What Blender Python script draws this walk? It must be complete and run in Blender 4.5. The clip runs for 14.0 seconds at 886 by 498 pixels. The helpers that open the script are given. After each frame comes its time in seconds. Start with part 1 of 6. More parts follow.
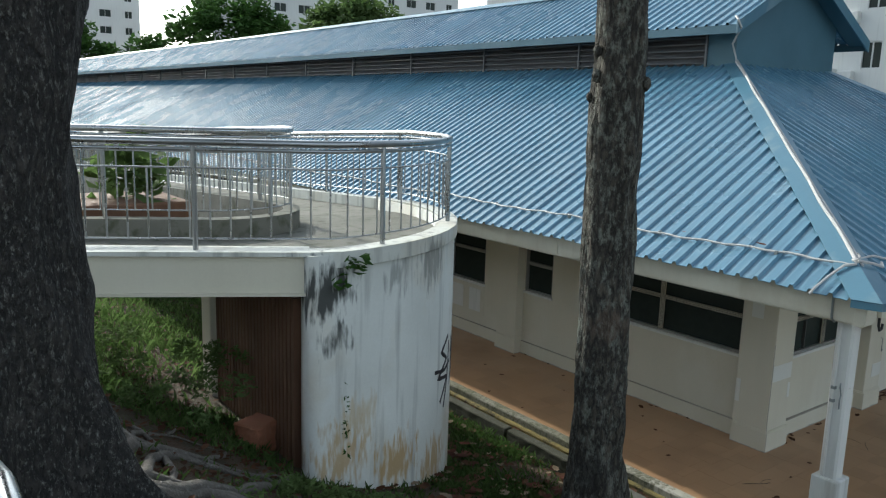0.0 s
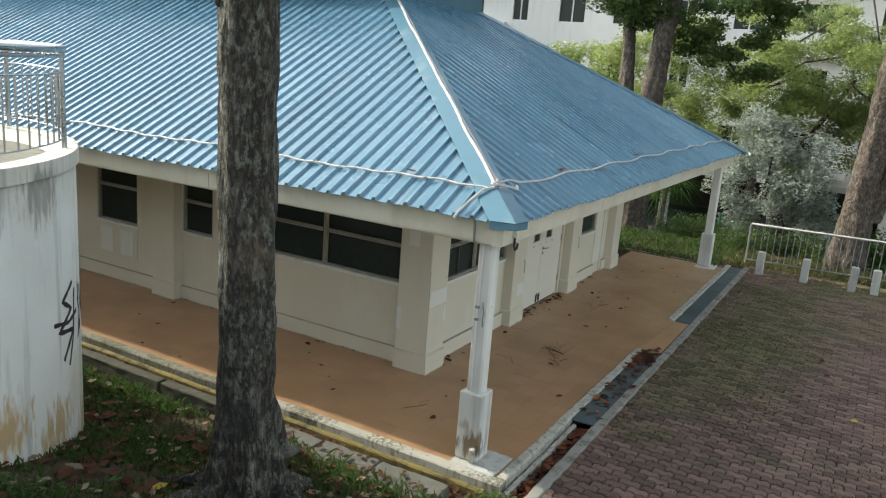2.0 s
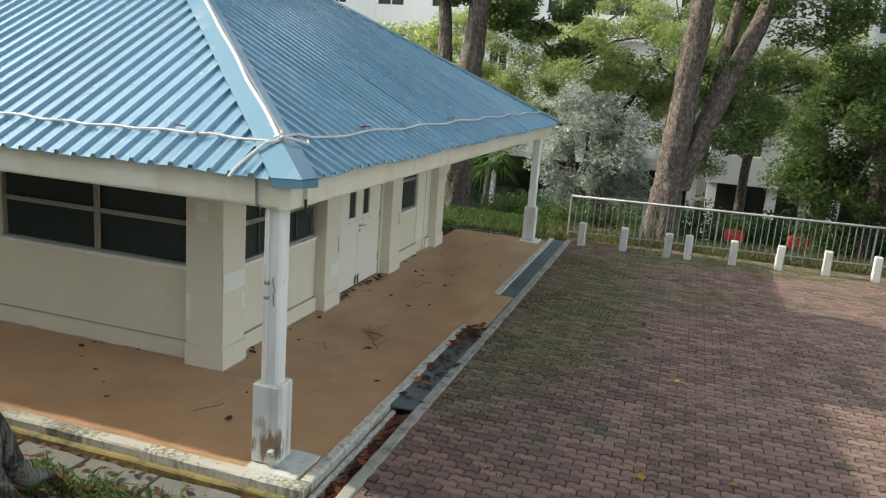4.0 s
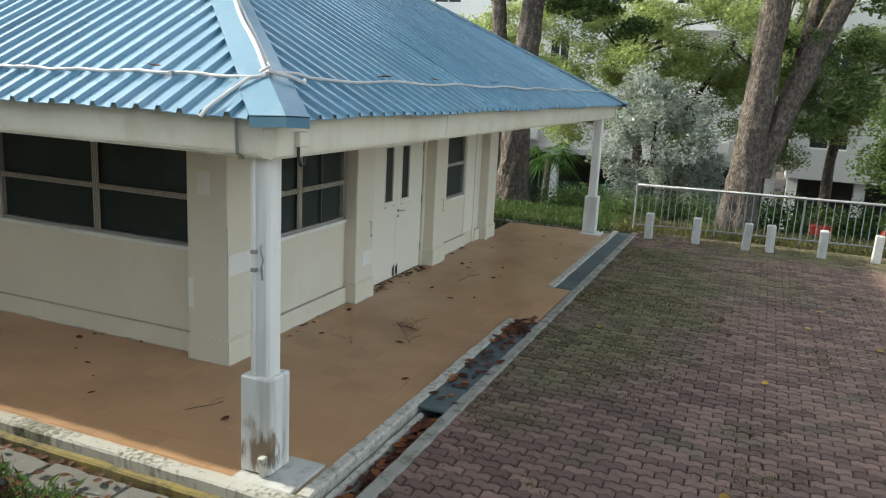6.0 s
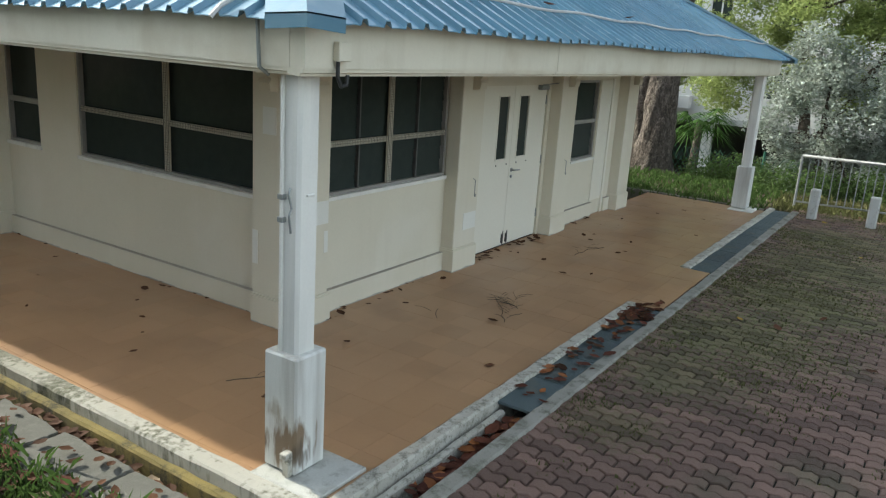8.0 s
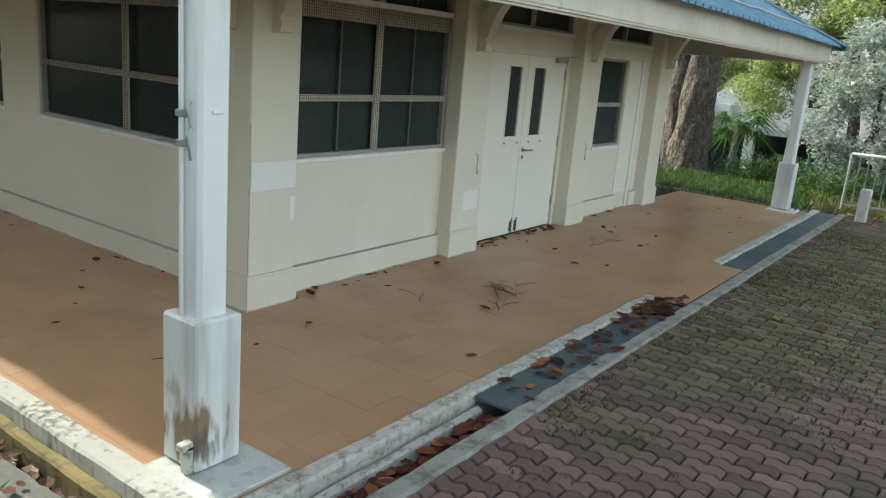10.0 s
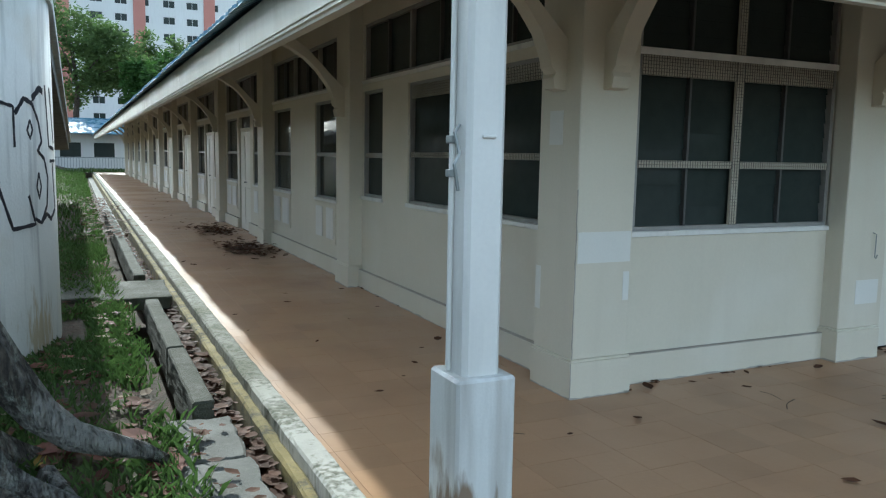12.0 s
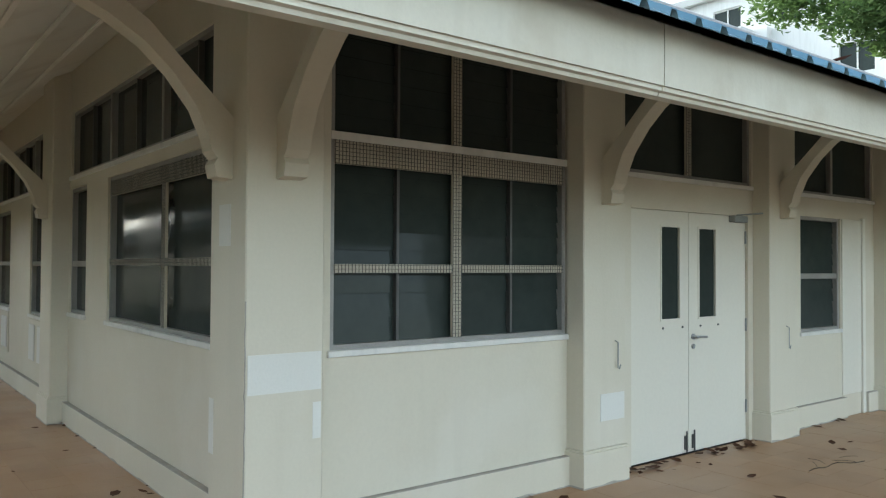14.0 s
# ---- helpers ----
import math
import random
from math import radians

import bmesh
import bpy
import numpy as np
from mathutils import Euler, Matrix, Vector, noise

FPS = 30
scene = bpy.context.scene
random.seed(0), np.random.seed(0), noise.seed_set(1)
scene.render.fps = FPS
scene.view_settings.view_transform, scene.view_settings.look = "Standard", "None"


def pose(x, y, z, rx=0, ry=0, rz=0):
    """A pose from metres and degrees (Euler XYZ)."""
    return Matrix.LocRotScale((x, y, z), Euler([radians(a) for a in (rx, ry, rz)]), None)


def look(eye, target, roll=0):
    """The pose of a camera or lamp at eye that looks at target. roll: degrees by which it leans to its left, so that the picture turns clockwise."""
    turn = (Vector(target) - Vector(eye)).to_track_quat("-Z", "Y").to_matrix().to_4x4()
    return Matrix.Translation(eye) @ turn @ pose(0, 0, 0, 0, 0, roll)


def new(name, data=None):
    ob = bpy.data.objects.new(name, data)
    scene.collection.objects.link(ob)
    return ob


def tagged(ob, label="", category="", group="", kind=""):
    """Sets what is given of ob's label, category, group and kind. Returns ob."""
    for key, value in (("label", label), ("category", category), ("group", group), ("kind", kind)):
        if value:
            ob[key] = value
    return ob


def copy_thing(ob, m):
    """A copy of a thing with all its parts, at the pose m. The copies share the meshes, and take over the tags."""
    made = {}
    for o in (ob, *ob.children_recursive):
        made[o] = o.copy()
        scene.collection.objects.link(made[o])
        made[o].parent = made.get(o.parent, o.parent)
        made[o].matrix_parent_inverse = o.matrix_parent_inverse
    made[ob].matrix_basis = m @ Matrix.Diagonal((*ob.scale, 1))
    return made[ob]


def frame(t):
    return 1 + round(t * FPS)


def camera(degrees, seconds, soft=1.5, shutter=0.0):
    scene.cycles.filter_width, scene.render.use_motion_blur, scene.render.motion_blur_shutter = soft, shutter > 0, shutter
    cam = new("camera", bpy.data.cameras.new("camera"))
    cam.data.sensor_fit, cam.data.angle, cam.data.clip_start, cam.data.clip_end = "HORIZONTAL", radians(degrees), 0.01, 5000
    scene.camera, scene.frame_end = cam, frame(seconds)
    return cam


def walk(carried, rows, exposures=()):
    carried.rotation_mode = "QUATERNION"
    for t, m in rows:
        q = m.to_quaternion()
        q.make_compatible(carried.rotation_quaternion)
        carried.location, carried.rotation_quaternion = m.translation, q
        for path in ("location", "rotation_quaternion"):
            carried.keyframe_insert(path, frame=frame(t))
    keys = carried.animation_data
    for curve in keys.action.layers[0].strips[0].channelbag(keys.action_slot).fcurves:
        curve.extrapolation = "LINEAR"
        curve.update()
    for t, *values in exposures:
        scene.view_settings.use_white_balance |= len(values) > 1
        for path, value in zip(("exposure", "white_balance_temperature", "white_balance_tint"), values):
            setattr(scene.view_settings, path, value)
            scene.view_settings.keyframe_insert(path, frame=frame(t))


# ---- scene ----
cam = camera(59.5, 14.0, soft=1.2)
PATH = [
    (0, (-9.005, -4.883, 4.237), (-7.812, -3.319, 3.877), 1.7),
    (0.5, (-8.925, -4.882, 4.209), (-7.557, -3.489, 3.776), 1.8),
    (1, (-8.744, -4.898, 4.176), (-7.327, -3.572, 3.694), 2.1),
    (1.5, (-8.562, -4.866, 4.077), (-6.972, -3.73, 3.649), 4.3),
    (2, (-8.357, -4.822, 4.011), (-6.658, -3.871, 3.553), 4.5),
    (2.5, (-8.142, -4.896, 3.884), (-6.338, -4.143, 3.463), 4.6),
    (3, (-7.881, -4.863, 3.789), (-6.008, -4.303, 3.37), 4.9),
    (5.5, (-6.411, -4.744, 3.068), (-4.576, -4.118, 2.576), 3.1),
    (6, (-6.058, -4.721, 2.924), (-4.246, -3.988, 2.501), 3.0),
    (6.5, (-5.565, -4.63, 2.847), (-3.77, -3.907, 2.343), 2.9),
    (7, (-5.234, -4.564, 2.846), (-3.518, -3.685, 2.317), 2.7),
    (7.5, (-4.949, -4.583, 2.724), (-3.296, -3.574, 2.222), 3.4),
    (8, (-4.71, -4.543, 2.577), (-3.082, -3.503, 2.06), 3.8),
    (10.5, (-3.518, -4.398, 1.928), (-1.978, -3.206, 1.473), 5.9),
    (11, (-3.325, -4.354, 1.839), (-1.992, -2.907, 1.478), 3.8),
    (11.5, (-3.126, -4.314, 1.757), (-2.032, -2.66, 1.495), 1.9),
    (12, (-2.988, -4.255, 1.632), (-2.14, -2.46, 1.393), 1.0),
    (12.5, (-2.808, -4.191, 1.587), (-2.146, -2.321, 1.332), 0.5),
    (13, (-2.437, -4.095, 1.52), (-1.635, -2.287, 1.221), 0.7),
    (13.5, (-2.088, -3.938, 1.516), (-1.035, -2.251, 1.302), 1.5),
    (14, (-1.672, -3.838, 1.616), (-0.446, -2.258, 1.66), 0.3),
]
LIGHT = [(0.0, 0.85, 6050, 2), (1.0, 1.32, 6350, 3), (1.5, 1.40, 6550, 3), (3.0, 1.52, 6800, 5), (6.0, 1.63, 6500, 4), (8.0, 1.62, 6350, 3), (10.5, 1.90, 6150, 1), (11.0, 1.90, 5850, 1), (11.5, 1.62, 5500, -1), (12.0, 1.56, 5450, -1), (12.5, 1.63, 5400, -1), (13.5, 1.65, 6100, 1), (14.0, 2.1, 6050, 1)]
SKY, SUN = 0.15, 2.2
walk(cam, [(t, look(eye, target, roll)) for t, eye, target, roll in PATH], LIGHT)

# ---- world, sun, exposure ----
world = bpy.data.worlds.new("world")
scene.world = world
world.use_nodes = True
wn = world.node_tree.nodes
sky = wn.new("ShaderNodeTexSky")
sky.sky_type, sky.sun_disc = "NISHITA", False
sky.sun_elevation, sky.sun_rotation = radians(29.2), radians(-3.2)
sky.air_density, sky.dust_density, sky.ozone_density = 1.0, 2.0, 1.0
wn["Background"].inputs[1].default_value = SKY
haze = wn.new("ShaderNodeHueSaturation")
haze.inputs["Saturation"].default_value = 0.45
world.node_tree.links.new(sky.outputs[0], haze.inputs["Color"])
world.node_tree.links.new(haze.outputs[0], wn["Background"].inputs[0])
sun = new("sun", bpy.data.lights.new("sun", "SUN"))
sun.data.energy, sun.data.angle, sun.data.color = SUN, radians(0.8), (1.0, 0.93, 0.82)
sun.matrix_world = look((-0.10, 1.785, 1.0), (0, 0, 0))


# ---- small builders ----
def thing(name, place, label, category, group="", kind=""):
    """An Empty at the base of a thing."""
    ob = new(name)
    ob.location = place
    ob.empty_display_size = 0.1
    return tagged(ob, label, category, group, kind)


def mesh_ob(name, data, material, parent=None, label="", kind=""):
    data.materials.append(material)
    ob = new(name, data)
    if parent is not None:
        ob.parent = parent
        ob.matrix_parent_inverse = Matrix.Translation(-Vector(parent.location))
    return tagged(ob, label, kind=kind)


def part(name, bm, material, parent=None, label="", smooth=False, kind=""):
    """Links a bmesh, in world places, as one mesh under a thing or part."""
    data = bpy.data.meshes.new(name)
    bmesh.ops.recalc_face_normals(bm, faces=bm.faces)
    bm.to_mesh(data)
    bm.free()
    if smooth:
        data.polygons.foreach_set("use_smooth", [True] * len(data.polygons))
    return mesh_ob(name, data, material, parent, label, kind)


def raw(name, verts, faces, material, parent=None, label="", smooth=False, kind=""):
    data = bpy.data.meshes.new(name)
    data.from_pydata([tuple(v) for v in verts], [], [tuple(f) for f in faces])
    if smooth:
        data.polygons.foreach_set("use_smooth", [True] * len(data.polygons))
    data.update()
    return mesh_ob(name, data, material, parent, label, kind)


def box(bm, lo, hi, bevel=0.0):
    """An upright box between two corners, with its edges rounded by bevel."""
    x0, y0, z0 = lo
    x1, y1, z1 = hi
    v = [bm.verts.new(p) for p in ((x0, y0, z0), (x1, y0, z0), (x1, y1, z0), (x0, y1, z0), (x0, y0, z1), (x1, y0, z1), (x1, y1, z1), (x0, y1, z1))]
    f = [bm.faces.new([v[i] for i in q]) for q in ((0, 3, 2, 1), (4, 5, 6, 7), (0, 1, 5, 4), (1, 2, 6, 5), (2, 3, 7, 6), (3, 0, 4, 7))]
    if bevel:
        bmesh.ops.bevel(bm, geom=list({e for q in f for e in q.edges}), offset=bevel, segments=1, affect="EDGES")
    return bm


def boxes(*pairs, bevel=0.0):
    bm = bmesh.new()
    for lo, hi in pairs:
        box(bm, lo, hi, bevel)
    return bm


def extrude(outline, axis, a, b):
    """A solid from an outline in the two other axes, from a to b along axis ('x', 'y' or 'z')."""
    put = {"x": lambda p, h: (h, p[0], p[1]), "y": lambda p, h: (p[0], h, p[1]), "z": lambda p, h: (p[0], p[1], h)}[axis]
    bm = bmesh.new()
    lo = [bm.verts.new(put(p, a)) for p in outline]
    hi = [bm.verts.new(put(p, b)) for p in outline]
    n = len(outline)
    bm.faces.new(lo), bm.faces.new(hi)
    for i in range(n):
        bm.faces.new((lo[i], lo[(i + 1) % n], hi[(i + 1) % n], hi[i]))
    return bm


def tube(bm, points, radius, sides=8, taper=None):
    """A round bar along points; taper gives a radius for each point."""
    points = [Vector(p) for p in points]
    rings = []
    side = None
    for i, p in enumerate(points):
        way = (points[min(i + 1, len(points) - 1)] - points[max(i - 1, 0)]).normalized()
        if side is None:
            side = way.orthogonal().normalized()
        side = (side - way * side.dot(way)).normalized()
        other = way.cross(side)
        r = taper[i] if taper else radius
        rings.append([bm.verts.new(p + (side * math.cos(a) + other * math.sin(a)) * r) for a in (2 * math.pi * k / sides for k in range(sides))])
    for one, two in zip(rings, rings[1:]):
        for k in range(sides):
            bm.faces.new((one[k], one[(k + 1) % sides], two[(k + 1) % sides], two[k]))
    bm.faces.new(rings[0][::-1]), bm.faces.new(rings[-1])
    return bm


def bar(points, radius, sides=8, taper=None):
    return tube(bmesh.new(), points, radius, sides, taper)


# ---- materials ----
def mat(name, one, two, scale=2.0, rough=0.6, metal=0.0, bump=0.15, grain=80.0, streak=None, blot=None, vary=0.0, island=0.0, spread=0.35, spec=0.5, coords=(1, 1, 1), speck=0.35, cracks=None, flow=(1.6, 1.6, 0.12), stains=()):
    """A surface that wavers between two colours, with grain and relief. streak: (colour, amount) of rain marks running down; blot: (colour, amount, scale) of patches;
    vary, island: how much the brightness differs from object to object, and from piece to piece."""
    m = bpy.data.materials.new(name)
    m.use_nodes = True
    n, link = m.node_tree.nodes, m.node_tree.links.new
    skin = n["Principled BSDF"]
    skin.inputs["Metallic"].default_value = metal
    skin.inputs["Specular IOR Level"].default_value = spec
    place = n.new("ShaderNodeNewGeometry")

    def noisy(size, detail, stretch=(1, 1, 1)):
        scaled = n.new("ShaderNodeVectorMath")
        scaled.operation = "MULTIPLY"
        link(place.outputs["Position"], scaled.inputs[0])
        scaled.inputs[1].default_value = stretch
        t = n.new("ShaderNodeTexNoise")
        t.inputs["Scale"].default_value, t.inputs["Detail"].default_value = size, detail
        link(scaled.outputs[0], t.inputs["Vector"])
        return t.outputs["Fac"]

    def ramp(value, lo, hi):
        r = n.new("ShaderNodeMapRange")
        link(value, r.inputs[0])
        r.inputs[1].default_value, r.inputs[2].default_value = lo, hi
        return r.outputs[0]

    def mixed(fac, a, b):
        x = n.new("ShaderNodeMix")
        x.data_type = "RGBA"
        if hasattr(fac, "node"):
            link(fac, x.inputs[0])
        else:
            x.inputs[0].default_value = fac
        for socket, c in ((x.inputs[6], a), (x.inputs[7], b)):
            if isinstance(c, tuple):
                socket.default_value = (*c, 1)
            else:
                link(c, socket)
        return x.outputs[2]

    def times(value, by):
        x = n.new("ShaderNodeMath")
        x.operation = "MULTIPLY"
        link(value, x.inputs[0])
        x.inputs[1].default_value = by
        return x.outputs[0]

    big = noisy(scale, 5, coords)
    fine = noisy(grain, 4, coords)
    colour = mixed(ramp(big, 0.5 - spread, 0.5 + spread), one, two)
    colour = mixed(times(ramp(fine, 0.35, 0.75), speck), colour, tuple(c * 0.55 for c in one))
    furrow = None
    if cracks:
        raw_crack = noisy(cracks[1], 4, (1, 1, cracks[2]))
        near_mid = n.new("ShaderNodeMath")
        near_mid.operation = "SUBTRACT"
        link(raw_crack, near_mid.inputs[0])
        near_mid.inputs[1].default_value = 0.5
        size_ = n.new("ShaderNodeMath")
        size_.operation = "ABSOLUTE"
        link(near_mid.outputs[0], size_.inputs[0])
        furrow = ramp(size_.outputs[0], 0.0, cracks[3])
        colour = mixed(furrow, cracks[0], colour)
    if blot:
        patch = noisy(blot[2], 6 if len(blot) < 4 else 9, (1, 1, 1) if len(blot) < 4 else (1, 1, blot[4]))
        patch.node.inputs["Roughness"].default_value = 0.5 if len(blot) < 4 else 0.78
        colour = mixed(times(ramp(patch, 0.54 if len(blot) < 4 else blot[3], 0.68 if len(blot) < 4 else blot[3] + 0.13), blot[1]), colour, blot[0])
    if streak:
        colour = mixed(times(ramp(noisy(5.0, 6, flow), 0.52, 0.72), streak[1]), colour, streak[0])
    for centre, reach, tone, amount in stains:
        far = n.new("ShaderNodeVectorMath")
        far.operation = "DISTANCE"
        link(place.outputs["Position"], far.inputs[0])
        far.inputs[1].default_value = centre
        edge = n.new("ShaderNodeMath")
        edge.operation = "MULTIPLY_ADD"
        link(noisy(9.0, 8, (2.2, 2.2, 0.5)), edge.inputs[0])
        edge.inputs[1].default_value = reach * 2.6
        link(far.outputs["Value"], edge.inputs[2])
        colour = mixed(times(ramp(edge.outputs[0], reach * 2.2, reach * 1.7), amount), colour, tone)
    for amount, source in ((vary, "object"), (island, "island")):
        if amount:
            shade = n.new("ShaderNodeHueSaturation")
            pick = n.new("ShaderNodeObjectInfo").outputs["Random"] if source == "object" else place.outputs["Random Per Island"]
            r = n.new("ShaderNodeMapRange")
            link(pick, r.inputs[0])
            r.inputs[3].default_value, r.inputs[4].default_value = 1 - amount, 1 + amount
            link(r.outputs[0], shade.inputs["Value"])
            link(colour, shade.inputs["Color"])
            colour = shade.outputs[0]
    link(colour, skin.inputs["Base Color"])
    r = n.new("ShaderNodeMapRange")
    link(big, r.inputs[0])
    r.inputs[1].default_value, r.inputs[2].default_value = 0.3, 0.7
    r.inputs[3].default_value, r.inputs[4].default_value = max(rough - 0.1, 0.02), min(rough + 0.1, 1)
    link(r.outputs[0], skin.inputs["Roughness"])
    if bump:
        b = n.new("ShaderNodeBump")
        b.inputs["Strength"].default_value, b.inputs["Distance"].default_value = bump, 0.02
        link(fine, b.inputs["Height"])
        if furrow is not None:
            deep = n.new("ShaderNodeBump")
            deep.inputs["Strength"].default_value, deep.inputs["Distance"].default_value = 0.7, 0.03
            link(furrow, deep.inputs["Height"])
            link(deep.outputs[0], b.inputs["Normal"])
        link(b.outputs[0], skin.inputs["Normal"])
    return m


def leafy(name, one, two, glow=0.35):
    """Leaves: some light passes through them; each differs a little."""
    m = mat(name, one, two, 1.2, 0.75, bump=0, grain=15, island=0.4, spread=0.2, spec=0.1)
    n, link = m.node_tree.nodes, m.node_tree.links.new
    thin = n.new("ShaderNodeBsdfTranslucent")
    thin.inputs[0].default_value = (one[0] * 1.5, one[1] * 1.5, one[2] * 1.3, 1)
    both = n.new("ShaderNodeMixShader")
    both.inputs[0].default_value = glow
    link(n["Principled BSDF"].outputs[0], both.inputs[1])
    link(thin.outputs[0], both.inputs[2])
    link(both.outputs[0], n["Material Output"].inputs[0])
    return m


CREAM = mat("cream_paint", (0.68, 0.635, 0.515), (0.62, 0.575, 0.455), 0.8, 0.55, bump=0.06, grain=50, streak=((0.50, 0.45, 0.35), 0.10), blot=((0.72, 0.69, 0.60), 0.3, 1.1), speck=0.08)
FASCIA = mat("fascia_paint", (0.70, 0.66, 0.54), (0.62, 0.57, 0.45), 1.5, 0.5, bump=0.08, grain=60, streak=((0.42, 0.36, 0.25), 0.2), blot=((0.48, 0.41, 0.29), 0.4, 2.5), speck=0.08)
GRIMESHADE = mat("grey_grime_and_ledge_shade", (0.47, 0.44, 0.375), (0.33, 0.305, 0.255), 9.0, 0.9, bump=0.2, grain=90)
WHITE = mat("white_paint", (0.77, 0.76, 0.71), (0.69, 0.68, 0.63), 2.0, 0.5, bump=0.06, grain=60, streak=((0.40, 0.40, 0.37), 0.4), speck=0.08)
DOORWHITE = mat("door_paint", (0.74, 0.71, 0.61), (0.70, 0.67, 0.57), 1.0, 0.4, bump=0.02, grain=30, speck=0.08)
PATCH = mat("patch_paint", (0.74, 0.735, 0.68), (0.71, 0.70, 0.635), 2.0, 0.5, bump=0.05, speck=0.08)
SOFFIT = mat("soffit_board", (0.85, 0.84, 0.79), (0.79, 0.77, 0.71), 1.2, 0.7, bump=0.05, blot=((0.45, 0.41, 0.34), 0.25, 1.6), speck=0.08)
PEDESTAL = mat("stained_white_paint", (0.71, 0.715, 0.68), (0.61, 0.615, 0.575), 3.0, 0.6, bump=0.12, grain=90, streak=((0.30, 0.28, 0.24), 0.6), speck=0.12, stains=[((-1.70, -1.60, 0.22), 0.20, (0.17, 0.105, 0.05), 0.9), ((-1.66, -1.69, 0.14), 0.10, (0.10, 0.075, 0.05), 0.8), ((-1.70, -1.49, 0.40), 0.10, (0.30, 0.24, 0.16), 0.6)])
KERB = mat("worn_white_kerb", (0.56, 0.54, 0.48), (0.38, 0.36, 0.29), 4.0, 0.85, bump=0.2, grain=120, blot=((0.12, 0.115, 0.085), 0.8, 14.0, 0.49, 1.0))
# Moss and worn paint; the base is also lowered for dappled tree shade.
KERBWEST = mat("mossy_white_kerb_with_shade", (0.31, 0.30, 0.255), (0.12, 0.12, 0.065), 2.2, 0.9, bump=0.3, grain=120, blot=((0.07, 0.072, 0.04), 0.8, 18.0, 0.46, 1.0), stains=[((-1.93, -1.3, 0.0), 0.9, (0.52, 0.50, 0.44), 0.75), ((-1.93, -0.2, 0.0), 0.6, (0.50, 0.48, 0.42), 0.7), ((-1.93, 0.9, 0.0), 0.35, (0.46, 0.44, 0.38), 0.6)])
EDGE = mat("rough_pale_concrete", (0.34, 0.33, 0.29), (0.20, 0.195, 0.165), 3.0, 0.9, bump=0.3, grain=100, blot=((0.085, 0.085, 0.055), 0.75, 6.0, 0.50, 1.0))
RAILGREY = mat("dull_rail_paint", (0.30, 0.31, 0.31), (0.24, 0.25, 0.25), 6.0, 0.6, 0.2, bump=0.05)
MOSSY = mat("mossy_yellow_concrete", (0.29, 0.215, 0.045), (0.14, 0.12, 0.06), 3.0, 0.9, bump=0.3, grain=90, blot=((0.04, 0.038, 0.022), 0.9, 5.0, 0.49, 1.0))
CONCRETE = mat("weathered_concrete", (0.22, 0.21, 0.18), (0.13, 0.13, 0.105), 3.0, 0.9, bump=0.25, grain=110, blot=((0.055, 0.065, 0.03), 0.75, 7.0))
# Base colour is darkened to stand for tree shade over the slabs.
SLABS = mat("pale_slab_with_tree_shade", (0.16, 0.155, 0.135), (0.09, 0.09, 0.072), 4.0, 0.9, bump=0.3, grain=90, blot=((0.21, 0.205, 0.18), 0.5, 4.0, 0.50, 1.0))
MOSSSTONE = mat("dark_mossy_concrete", (0.070, 0.068, 0.048), (0.04, 0.044, 0.022), 3.0, 0.95, bump=0.35, grain=100, blot=((0.115, 0.11, 0.09), 0.6, 12.0, 0.50, 1.0))
BOLLARD = mat("dirty_white_concrete", (0.58, 0.58, 0.54), (0.45, 0.45, 0.41), 3.0, 0.8, bump=0.15, grain=90, streak=((0.26, 0.25, 0.21), 0.6), blot=((0.20, 0.19, 0.15), 0.7, 10.0, 0.53, 0.6))
TOWER = mat("weathered_white_concrete", (0.70, 0.70, 0.65), (0.55, 0.55, 0.50), 1.3, 0.75, bump=0.15, grain=40, streak=((0.24, 0.24, 0.22), 0.7), blot=((0.45, 0.36, 0.22), 0.45, 0.9), speck=0.12,
            stains=[((-5.89, 0.89, 2.66), 0.34, (0.032, 0.034, 0.030), 0.95), ((-5.82, 0.89, 2.25), 0.20, (0.05, 0.052, 0.046), 0.85), ((-5.74, 0.89, 1.15), 0.36, (0.42, 0.28, 0.12), 0.8), ((-5.09, 0.97, 0.85), 0.36, (0.40, 0.25, 0.09), 0.85), ((-4.44, 1.25, 0.55), 0.38, (0.40, 0.26, 0.11), 0.85), ((-3.74, 1.77, 0.30), 0.36, (0.38, 0.27, 0.13), 0.8), ((-3.24, 2.67, 0.15), 0.36, (0.36, 0.28, 0.15), 0.8),
                    ((-5.59, 0.89, 1.45), 0.28, (0.46, 0.35, 0.19), 0.6), ((-4.54, 1.17, 2.75), 0.34, (0.16, 0.16, 0.145), 0.65), ((-3.54, 2.07, 2.8), 0.26, (0.16, 0.16, 0.145), 0.6), ((-5.14, 0.97, 2.7), 0.22, (0.18, 0.18, 0.16), 0.6)])
STEEL = mat("brushed_steel", (0.46, 0.47, 0.48), (0.36, 0.37, 0.38), 4.0, 0.3, 0.95, bump=0.02, grain=120)
GALV = mat("galvanised_steel", (0.34, 0.36, 0.35), (0.26, 0.28, 0.27), 6.0, 0.5, 0.6, bump=0.05)
TILE = mat("orange_brown_tile", (0.415, 0.248, 0.130), (0.355, 0.210, 0.115), 0.7, 0.38, bump=0.04, grain=35, blot=((0.24, 0.14, 0.085), 0.3, 1.3), vary=0.06, speck=0.08)
TILES = mat("orange_brown_tiles", (0.415, 0.248, 0.130), (0.355, 0.210, 0.115), 0.7, 0.38, bump=0.04, grain=35, blot=((0.24, 0.14, 0.085), 0.3, 1.3), island=0.06, speck=0.08)
